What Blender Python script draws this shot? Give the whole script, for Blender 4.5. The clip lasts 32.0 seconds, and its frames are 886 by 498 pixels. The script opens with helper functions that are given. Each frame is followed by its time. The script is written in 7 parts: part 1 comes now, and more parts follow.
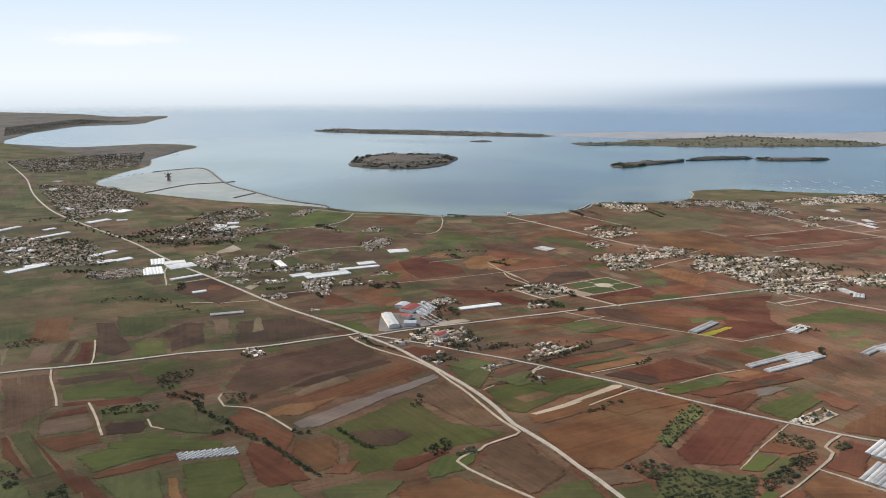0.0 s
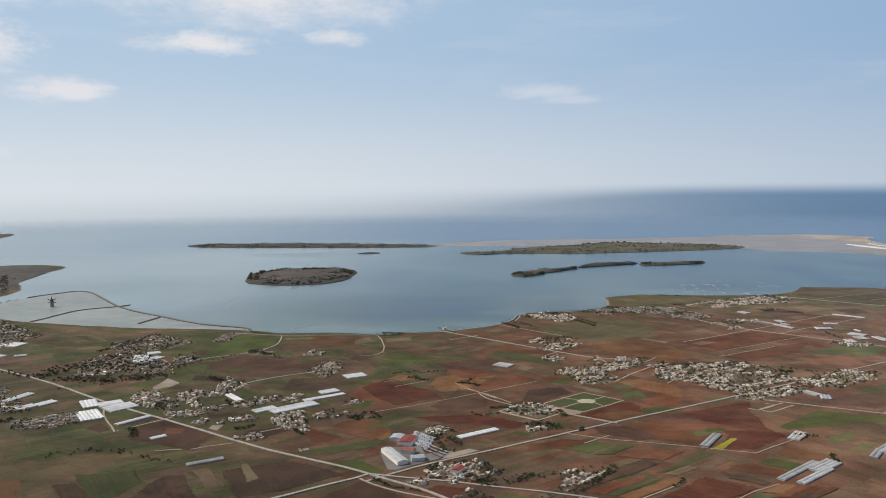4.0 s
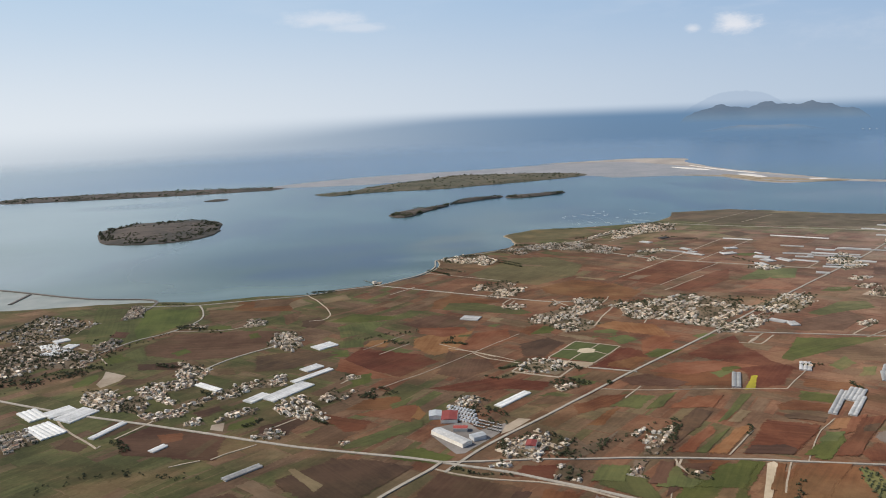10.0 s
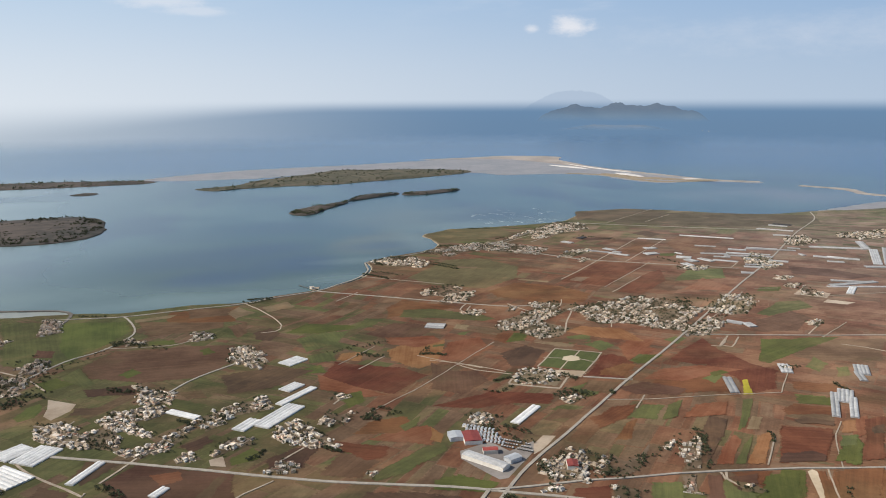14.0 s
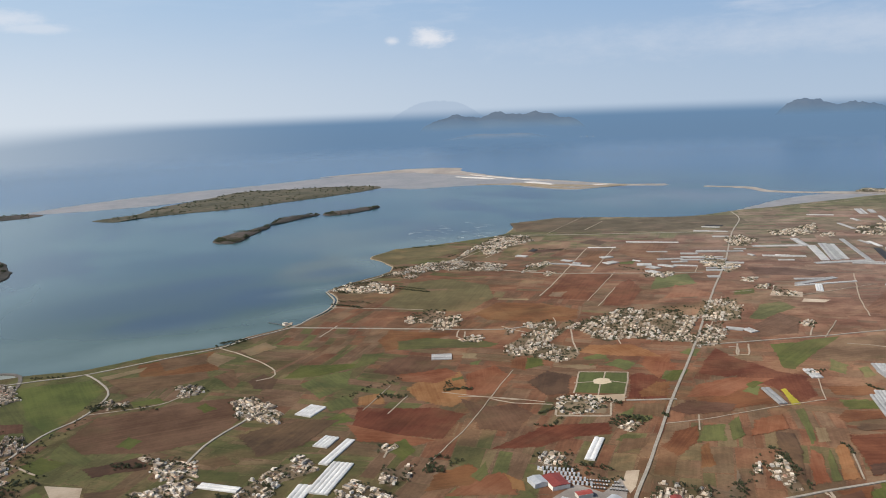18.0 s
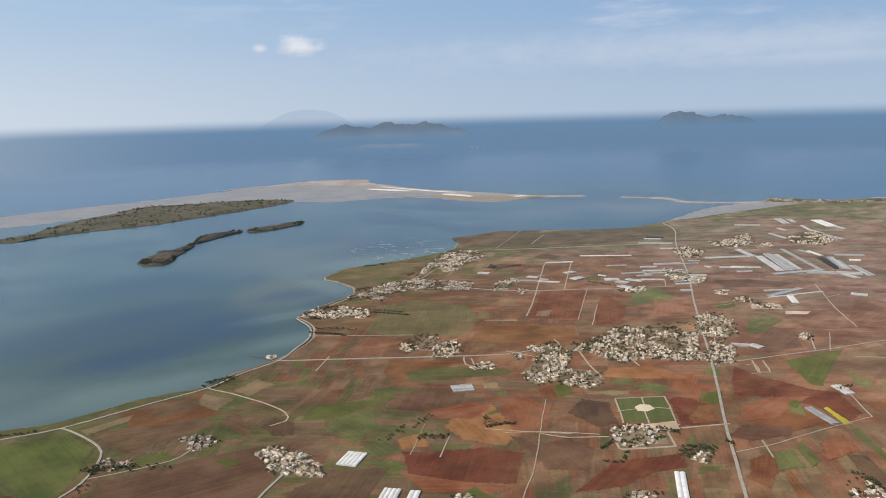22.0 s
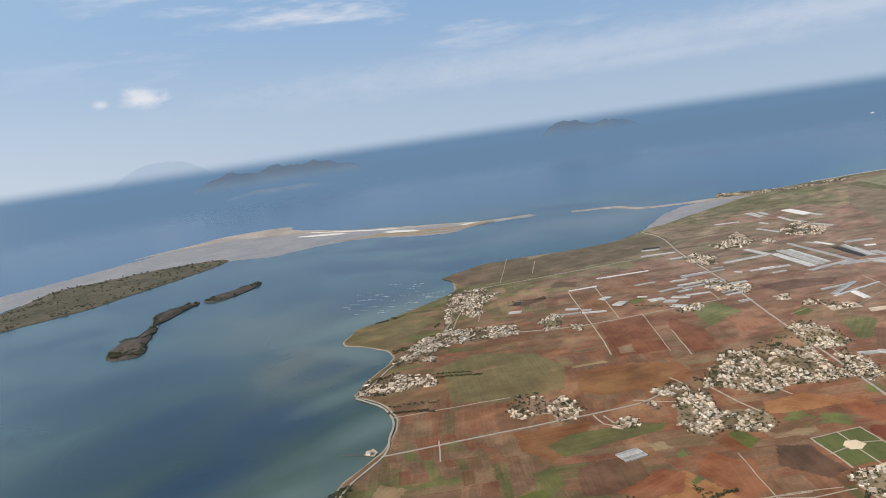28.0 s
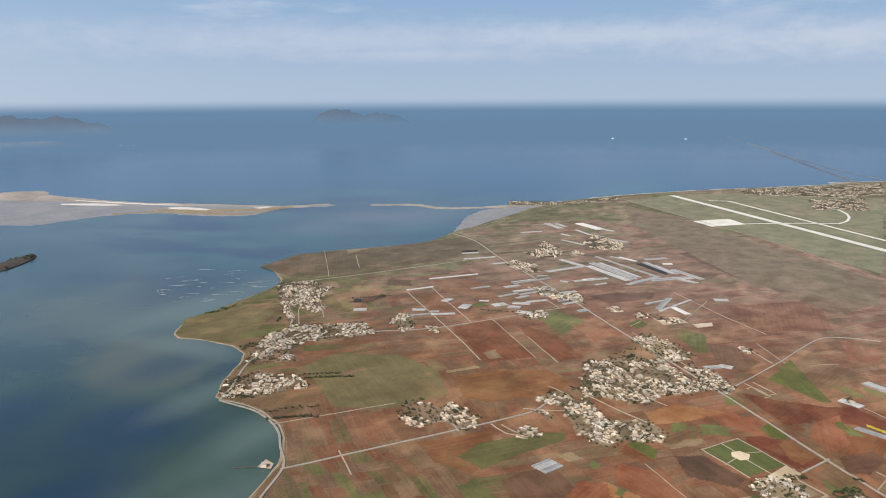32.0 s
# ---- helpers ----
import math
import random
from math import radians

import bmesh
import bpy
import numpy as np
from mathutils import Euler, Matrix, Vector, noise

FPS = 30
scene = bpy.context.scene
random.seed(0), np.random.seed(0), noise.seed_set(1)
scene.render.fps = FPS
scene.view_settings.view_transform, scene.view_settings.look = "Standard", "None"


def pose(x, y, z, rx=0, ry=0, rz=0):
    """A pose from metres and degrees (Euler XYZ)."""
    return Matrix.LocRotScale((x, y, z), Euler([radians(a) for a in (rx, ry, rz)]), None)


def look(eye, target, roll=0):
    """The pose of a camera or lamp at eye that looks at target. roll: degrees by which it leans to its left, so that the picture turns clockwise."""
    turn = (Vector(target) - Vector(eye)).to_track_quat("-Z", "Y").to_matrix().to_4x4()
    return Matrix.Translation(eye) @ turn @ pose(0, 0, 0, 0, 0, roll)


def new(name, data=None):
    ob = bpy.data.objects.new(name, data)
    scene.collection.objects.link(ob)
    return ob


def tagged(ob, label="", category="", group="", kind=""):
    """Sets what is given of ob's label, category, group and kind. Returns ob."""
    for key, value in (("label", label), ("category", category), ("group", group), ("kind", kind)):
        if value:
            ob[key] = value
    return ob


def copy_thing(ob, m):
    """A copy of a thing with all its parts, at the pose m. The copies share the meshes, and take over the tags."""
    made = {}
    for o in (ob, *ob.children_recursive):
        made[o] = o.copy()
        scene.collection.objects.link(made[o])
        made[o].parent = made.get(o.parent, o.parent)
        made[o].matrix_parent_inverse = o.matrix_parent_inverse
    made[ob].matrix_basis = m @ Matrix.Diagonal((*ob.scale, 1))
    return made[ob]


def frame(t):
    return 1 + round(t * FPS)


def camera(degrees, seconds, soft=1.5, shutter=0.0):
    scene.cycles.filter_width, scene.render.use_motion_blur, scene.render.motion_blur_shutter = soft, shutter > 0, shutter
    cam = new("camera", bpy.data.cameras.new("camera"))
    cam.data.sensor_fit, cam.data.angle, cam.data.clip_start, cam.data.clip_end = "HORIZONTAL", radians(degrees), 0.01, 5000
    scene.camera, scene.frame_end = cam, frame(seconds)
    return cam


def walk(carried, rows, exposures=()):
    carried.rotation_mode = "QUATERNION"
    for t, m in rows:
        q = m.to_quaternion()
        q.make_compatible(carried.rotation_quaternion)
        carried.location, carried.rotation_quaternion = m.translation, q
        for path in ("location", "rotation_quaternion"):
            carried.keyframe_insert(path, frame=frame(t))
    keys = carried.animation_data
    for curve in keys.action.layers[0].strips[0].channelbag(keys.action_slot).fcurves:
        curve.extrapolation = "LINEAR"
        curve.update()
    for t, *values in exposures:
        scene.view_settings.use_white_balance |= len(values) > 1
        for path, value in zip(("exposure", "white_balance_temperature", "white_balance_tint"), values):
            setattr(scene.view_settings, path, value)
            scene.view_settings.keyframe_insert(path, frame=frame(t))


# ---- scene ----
cam = camera(58.45, 32.0, soft=0.95)
PATH = [
    (0, (191.2, 78.3, 163.6), (127.83, 262.94, 120.13), -0.04),
    (0.5, (177.9, 80.3, 165.0), (118.93, 266.06, 120.14), -0.06),
    (1, (164.9, 81.7, 165.7), (110.37, 269.26, 122.78), -0.12),
    (1.5, (152.6, 81.9, 166.1), (101.90, 272.09, 130.73), -0.25),
    (2, (140.2, 81.1, 166.3), (93.29, 274.18, 143.26), -0.16),
    (2.5, (127.5, 80.7, 167.3), (85.22, 275.46, 150.78), -0.49),
    (3, (114.3, 80.0, 168.2), (77.10, 275.87, 152.35), -0.42),
    (3.5, (102.1, 79.0, 168.9), (69.88, 275.68, 152.68), -0.46),
    (5.5, (52.4, 83.5, 174.9), (36.38, 281.85, 154.99), -1.00),
    (6, (40.0, 91.8, 176.0), (26.75, 290.20, 154.29), -1.49),
    (6.5, (27.9, 100.5, 176.9), (17.24, 298.65, 152.00), -2.40),
    (7, (15.9, 107.9, 177.7), (8.45, 305.71, 149.37), -3.50),
    (7.5, (4.9, 112.4, 178.8), (2.42, 310.44, 150.86), -3.03),
    (8, (-6.8, 115.0, 180.1), (-3.97, 312.81, 151.04), -2.80),
    (8.5, (-18.9, 116.9, 181.9), (-11.01, 314.38, 151.28), -2.67),
    (9, (-31.7, 119.4, 183.8), (-18.52, 316.30, 151.44), -2.52),
    (9.5, (-44.4, 122.3, 184.9), (-26.30, 318.58, 151.19), -2.39),
    (10, (-57.1, 125.8, 186.1), (-34.12, 321.38, 151.01), -2.16),
    (10.5, (-69.5, 129.6, 187.6), (-41.84, 324.33, 151.52), -1.85),
    (11, (-81.7, 134.2, 189.0), (-49.57, 328.20, 152.31), -1.43),
    (11.5, (-93.3, 140.2, 190.4), (-56.70, 333.30, 153.39), -1.06),
    (12, (-104.9, 147.2, 191.2), (-63.28, 339.27, 154.15), -0.69),
    (12.5, (-116.3, 154.7, 191.2), (-69.83, 345.68, 154.11), -0.49),
    (13, (-127.6, 162.2, 190.5), (-76.28, 351.95, 153.68), -0.34),
    (13.5, (-138.6, 169.8, 192.0), (-82.69, 358.13, 154.68), -0.28),
    (14, (-150.1, 177.5, 193.5), (-89.55, 364.32, 155.78), -0.32),
    (14.5, (-161.6, 185.5, 194.8), (-96.67, 370.84, 156.68), -0.43),
    (16.5, (-203.2, 222.9, 197.3), (-123.11, 402.33, 159.96), -1.56),
    (17, (-213.2, 233.5, 197.4), (-129.98, 411.71, 161.14), -1.68),
    (17.5, (-222.6, 244.0, 198.8), (-136.08, 420.74, 162.91), -1.95),
    (18, (-232.1, 254.6, 199.8), (-141.95, 429.61, 164.31), -2.15),
    (18.5, (-241.6, 265.6, 200.8), (-147.84, 438.63, 165.16), -2.27),
    (19, (-251.2, 277.4, 201.6), (-153.82, 448.32, 165.65), -2.23),
    (19.5, (-260.3, 289.5, 202.6), (-159.24, 458.13, 165.79), -2.33),
    (20, (-269.4, 302.1, 203.3), (-164.69, 468.31, 165.80), -2.21),
    (20.5, (-278.0, 314.4, 203.9), (-169.84, 478.24, 165.70), -2.05),
    (21, (-286.5, 326.4, 204.8), (-175.10, 488.15, 166.84), -1.89),
    (21.5, (-295.4, 338.0, 206.0), (-180.94, 497.88, 169.45), -1.74),
    (22, (-304.9, 348.9, 207.4), (-187.65, 507.29, 173.17), -1.66),
    (22.5, (-314.8, 359.8, 209.2), (-194.68, 516.39, 176.64), -1.60),
    (23, (-324.6, 371.0, 211.4), (-202.07, 525.87, 179.91), -1.49),
    (23.5, (-333.7, 383.3, 213.3), (-208.85, 536.39, 181.82), -1.88),
    (24, (-341.4, 397.8, 214.9), (-214.51, 548.96, 182.66), -2.36),
    (24.5, (-347.0, 413.1, 216.0), (-217.95, 562.36, 183.38), -3.14),
    (25, (-351.3, 429.8, 217.1), (-220.40, 577.36, 184.31), -3.87),
    (25.5, (-355.6, 446.8, 217.7), (-222.99, 592.92, 185.24), -4.57),
    (27.5, (-372.5, 519.3, 226.1), (-234.13, 660.37, 195.41), -7.72),
    (28, (-377.0, 533.9, 227.1), (-235.52, 672.02, 197.23), -8.11),
    (28.5, (-382.1, 547.9, 227.8), (-234.25, 679.41, 198.52), -8.23),
    (29, (-388.6, 561.0, 229.1), (-232.97, 683.02, 198.87), -7.51),
    (29.5, (-396.1, 574.3, 230.6), (-231.90, 684.08, 199.13), -7.15),
    (30, (-403.0, 588.7, 233.1), (-234.12, 690.01, 198.18), -6.80),
    (30.5, (-408.5, 603.6, 235.4), (-236.53, 699.42, 200.18), -4.10),
    (31, (-413.8, 619.1, 237.7), (-238.84, 710.15, 204.25), -0.70),
    (31.5, (-419.5, 635.5, 240.0), (-243.18, 723.18, 204.86), -0.16),
    (32, (-425.6, 653.0, 242.7), (-248.41, 737.68, 204.71), -0.33),
]
walk(cam, [(t, look(eye, target, roll)) for t, eye, target, roll in PATH], [(0, 0.27), (1.2, 0.3), (2, 0.14), (3, -0.05), (5.5, -0.14), (6, -0.14), (7.5, -0.05), (9, 0.0), (12, 0.04), (20, 0.02), (32, 0.0)])

# ---- light ----
SUN_AZ, SUN_EL = 78.0, 42.0          # degrees: turn to the left of +y, height
sun = new("sun", bpy.data.lights.new("sun", "SUN"))
sun.data.energy, sun.data.angle, sun.data.color = 4.1, radians(0.6), (1.0, 0.93, 0.81)
sun.matrix_world = pose(0, 0, 800, 0, 0, SUN_AZ) @ pose(0, 0, 0, -(90 - SUN_EL), 0, 0)
scene.view_settings.exposure = 0.0


class Nodes:
    """Short hand for building node trees."""

    def __init__(self, tree):
        self.tree = tree

    def add(self, kind, inputs=(), **props):
        node = self.tree.nodes.new(kind)
        for key, value in props.items():
            setattr(node, key, value)
        for key, value in dict(inputs).items():
            self.put(node.inputs[key], value)
        return node

    def put(self, socket, value):
        if isinstance(value, bpy.types.NodeSocket):
            self.tree.links.new(value, socket)
        elif isinstance(value, bpy.types.Node):
            self.tree.links.new(value.outputs[0], socket)
        else:
            if socket.type == "RGBA" and len(value) == 3:
                value = (*value, 1.0)
            socket.default_value = value

    def math(self, op, a, b=0.0, c=0.0, clamp=False):
        return self.add("ShaderNodeMath", {0: a, 1: b, 2: c}, operation=op, use_clamp=clamp).outputs[0]

    def vec(self, op, a, b=(0, 0, 0)):
        node = self.add("ShaderNodeVectorMath", {0: a, 1: b}, operation=op)
        return node.outputs["Value"] if op in ("DOT_PRODUCT", "LENGTH", "DISTANCE") else node.outputs[0]

    def mix(self, factor, a, b, blend="MIX"):
        node = self.add("ShaderNodeMix", data_type="RGBA", blend_type=blend)
        self.put(node.inputs["Factor"], factor)
        self.put(node.inputs[6], a)
        self.put(node.inputs[7], b)
        return node.outputs[2]

    def noise(self, vector, scale, detail=3.0, rough=0.55, dims="3D"):
        return self.add("ShaderNodeTexNoise", {"Vector": vector, "Scale": scale, "Detail": detail, "Roughness": rough}, noise_dimensions=dims).outputs[0]

    def span(self, value, lo, hi, a=0.0, b=1.0):
        return self.add("ShaderNodeMapRange", {0: value, 1: lo, 2: hi, 3: a, 4: b}, interpolation_type="SMOOTHSTEP").outputs[0]

    def stretch(self, vector, size, turn=0.0):
        return self.add("ShaderNodeMapping", {"Vector": vector, "Scale": size, "Rotation": (0, 0, radians(turn))}).outputs[0]


def aim(yaw, height):
    a, b = radians(yaw), radians(height)
    return (-math.sin(a) * math.cos(b), math.cos(a) * math.cos(b), math.sin(b))


world = bpy.data.worlds.new("sky")
scene.world, world.use_nodes = world, True
world.node_tree.nodes.clear()
w = Nodes(world.node_tree)
way = w.add("ShaderNodeTexCoord").outputs["Generated"]
sky = w.add("ShaderNodeTexSky", sky_type="NISHITA", sun_disc=False, sun_elevation=radians(SUN_EL), sun_rotation=radians(-SUN_AZ),
            altitude=300.0, air_density=1.0, dust_density=1.6, ozone_density=2.2).outputs[0]
up = w.add("ShaderNodeSeparateXYZ", {0: way}).outputs[2]
# thin high cloud, and single clouds in the directions where they hang
wisp = w.noise(w.stretch(way, (3.0, 3.0, 16.0)), 1.6, 6.0, 0.6)
veil = w.math("MULTIPLY", w.span(wisp, 0.5, 0.72), w.span(up, 0.04, 0.2))
veil = w.math("MULTIPLY", veil, w.span(w.vec("DOT_PRODUCT", way, aim(-75, 6)), 0.45, 0.95, 0.1, 0.85))
tuft = w.noise(w.stretch(way, (1.0, 1.0, 2.6)), 22.0, 8.0, 0.68)
clouds = veil
CLOUDS = [(38.5, 8.9, 4.8, 2.4, 1.0), (41, 12.2, 7.5, 2.6, 1.0), (20.5, 12.7, 11.0, 2.1, 1.0), (33, 6.2, 3.8, 1.2, 0.8), (24.5, 9.5, 5.4, 1.0, 0.9), (15.3, 10.1, 2.7, 0.75, 0.7), 
          (0.9, 6.3, 3.8, 0.75, 0.4), (-1.5, 5.7, 3.8, 0.45, 0.3), (-27.0, 4.75, 2.0, 0.9, 0.7), (-24.2, 4.6, 0.8, 0.4, 0.5), (41, 2.2, 6.0, 0.7, 0.5)]
BANDS = [(-58, 3.9, 26, 1.5, 0.26), (-76, 4.0, 22, 1.2, 0.34), (-90, 3.6, 16, 1.5, 0.36), (-62, 2.9, 14, 0.7, 0.22)]
CLOUDS += BANDS
for yaw, height, wide, tall, thick in CLOUDS:
    d = w.vec("SUBTRACT", way, aim(yaw, height))
    side = w.vec("DOT_PRODUCT", d, aim(yaw - 90, 0))
    rise = w.vec("DOT_PRODUCT", d, (0, 0, 1))
    far = w.math("SQRT", w.math("ADD", w.math("POWER", w.math("DIVIDE", side, radians(wide)), 2.0), w.math("POWER", w.math("DIVIDE", rise, radians(tall)), 2.0)))
    body = w.math("SUBTRACT", w.math("MULTIPLY", tuft, 1.7), far)
    front = w.span(w.vec("DOT_PRODUCT", way, aim(yaw, height)), 0.8, 0.9)
    edge = (-0.15, 0.75) if wide < 9 else (-0.5, 1.1)
    clouds = w.math("MAXIMUM", clouds, w.math("MULTIPLY", w.math("MULTIPLY", w.span(body, *edge), thick), front))
sunside = w.span(w.vec("DOT_PRODUCT", way, aim(SUN_AZ, 0)), -0.8, 0.85)
middle = w.mix(sunside, (3.0, 4.9, 7.7), (5.6, 7.4, 9.4))
haze = w.mix(sunside, (5.0, 6.25, 7.9), (8.9, 9.5, 10.1))
sky = w.mix(w.span(up, 0.55, 0.18), sky, middle)
sky = w.mix(w.math("POWER", w.span(up, 0.19, -0.02), 1.2), sky, haze)
sky = w.mix(clouds, sky, (10.4, 10.2, 10.4))
# a mountain beyond the horizon, almost lost in the haze
side = w.vec("DOT_PRODUCT", way, aim(-27.2 - 90, 0))
near = w.span(w.vec("DOT_PRODUCT", way, aim(-27.2, 0)), 0.9, 0.95)
crest = w.math("SUBTRACT", 0.0075, w.math("MULTIPLY", w.math("POWER", w.math("DIVIDE", side, 0.042), 2.0), 0.011))
crest = w.math("ADD", crest, w.math("MULTIPLY", w.math("SUBTRACT", w.noise(way, 60.0, 4.0), 0.5), 0.006))
rock = w.span(w.math("SUBTRACT", crest, up), -0.0006, 0.0012)
sky = w.mix(w.math("MULTIPLY", w.math("MULTIPLY", rock, near), 0.42), sky, (3.9, 5.0, 6.7))
# open sea past the water sheet's far edge, painted into the sky with haze
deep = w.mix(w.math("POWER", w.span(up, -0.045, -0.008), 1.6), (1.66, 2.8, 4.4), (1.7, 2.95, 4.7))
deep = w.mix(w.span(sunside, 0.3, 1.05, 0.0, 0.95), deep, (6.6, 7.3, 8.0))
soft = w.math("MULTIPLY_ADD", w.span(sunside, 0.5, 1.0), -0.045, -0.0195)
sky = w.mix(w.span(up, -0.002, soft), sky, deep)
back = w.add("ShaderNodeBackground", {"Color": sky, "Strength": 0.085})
w.add("ShaderNodeOutputWorld", {"Surface": back})


# ---- materials ----
def material(name):
    mat = bpy.data.materials.new(name)
    mat.use_nodes = True
    mat.node_tree.nodes.clear()
    return mat, Nodes(mat.node_tree)


def finish(n, **inputs):
    names = {"color": "Base Color", "rough": "Roughness", "metal": "Metallic", "normal": "Normal", "ior": "IOR", "spec": "Specular IOR Level",
             "emit": "Emission Color", "glow": "Emission Strength", "clear": "Alpha", "coat": "Coat Weight", "scatter": "Diffuse Roughness", "pass_through": "Transmission Weight"}
    shader = n.add("ShaderNodeBsdfPrincipled", {names[k]: v for k, v in inputs.items()})
    n.add("ShaderNodeOutputMaterial", {"Surface": shader})


def place_of(n):
    return n.add("ShaderNodeNewGeometry").outputs["Position"]


def weather(n, at, color, weight):
    """Drifts of dry sand, damp weeds and dark earth that run across the plots, drawn out along the rows."""
    for turn, seed, lo, hi, amount, tone in ((45, 0.0, 0.53, 0.68, 0.72, (0.31, 0.195, 0.122)), (38, 3.0, 0.5, 0.66, 0.72, (0.076, 0.074, 0.040)), (52, 7.0, 0.52, 0.68, 0.62, (0.082, 0.042, 0.031)), (-40, 11.0, 0.58, 0.72, 0.4, (0.27, 0.19, 0.13))):
        drawn = n.stretch(n.vec("ADD", at, (seed * 90, seed * 50, seed)), (0.008, 0.021, 1.0), turn)
        color = n.mix(n.span(n.noise(drawn, 1.0, 5.0, 0.58), lo, hi, 0.0, amount * weight), color, tone)
    return color


def soil(name, dark, light, tint, islands=False, rows=0.3, spots=1.0, ragged=True):
    """Tilled or green land: streaks along the rows, blotches, fine grain."""
    mat, n = material(name)
    at = place_of(n)
    uv = n.add("ShaderNodeUVMap").outputs[0]
    streak = n.noise(n.stretch(uv, (0.012, 0.4, 1)), 1.0, 4.0, 0.65)
    fine = n.noise(n.stretch(uv, (0.04, 1.6, 1)), 1.0, 2.0, 0.6)
    blotch = n.noise(at, 0.03, 6.0, 0.62)
    grain = n.noise(at, 0.5, 4.0, 0.7)
    t = n.math("ADD", n.math("MULTIPLY", streak, rows), n.math("MULTIPLY", blotch, 1.0 - rows))
    color = n.mix(n.span(t, 0.36, 0.64), dark, light)
    # worn and sandy spots run on from plot to plot
    color = n.mix(n.span(n.noise(at, 0.016, 6.0, 0.62), 0.5, 0.72, 0.0, 0.6 * spots), color, tint)
    color = n.mix(n.span(n.noise(n.stretch(at, (1, 1, 1), 40), 0.021, 5.0, 0.6), 0.56, 0.74, 0.0, 0.5 * spots), color, (0.33, 0.20, 0.125))
    color = n.mix(n.span(n.noise(n.stretch(at, (1, 1, 1), 10), 0.012, 5.0, 0.6), 0.56, 0.72, 0.0, 0.4 * spots), color, (0.10, 0.078, 0.046))
    color = weather(n, at, color, min(1.0, 0.34 * spots))
    rnd = n.add("ShaderNodeNewGeometry").outputs["Random Per Island"] if islands else n.add("ShaderNodeObjectInfo").outputs["Random"]
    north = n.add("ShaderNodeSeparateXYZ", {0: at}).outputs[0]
    # drier and paler northward; painted haze lightens the south and greys the north
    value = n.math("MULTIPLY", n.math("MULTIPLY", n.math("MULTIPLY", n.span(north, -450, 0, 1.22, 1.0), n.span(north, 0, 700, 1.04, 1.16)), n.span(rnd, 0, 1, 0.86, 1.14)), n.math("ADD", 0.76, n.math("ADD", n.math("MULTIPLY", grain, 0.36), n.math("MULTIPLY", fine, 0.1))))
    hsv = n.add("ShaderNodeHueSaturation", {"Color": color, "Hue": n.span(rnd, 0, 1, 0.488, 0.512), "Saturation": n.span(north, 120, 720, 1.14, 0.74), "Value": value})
    bump = n.add("ShaderNodeBump", {"Strength": 0.4, "Distance": 0.3, "Height": n.math("ADD", fine, grain)})
    edge = {}
    if ragged:
        # growth thins out over the last metres before the next plot
        tufts = n.math("ADD", n.math("MULTIPLY", n.noise(at, 0.35, 3.0, 0.6), 0.5), n.math("MULTIPLY", n.noise(at, 1.7, 4.0, 0.7), 0.5))
        lo = n.span(tufts, 0.3, 0.7, 0.06, 0.94)
        edge["clear"] = n.math("GREATER_THAN", n.add("ShaderNodeAttribute", attribute_name="fade").outputs["Fac"], lo)
    finish(n, color=hsv.outputs[0], rough=0.95, spec=0.1, scatter=0.75, normal=bump.outputs[0], **edge)
    return mat


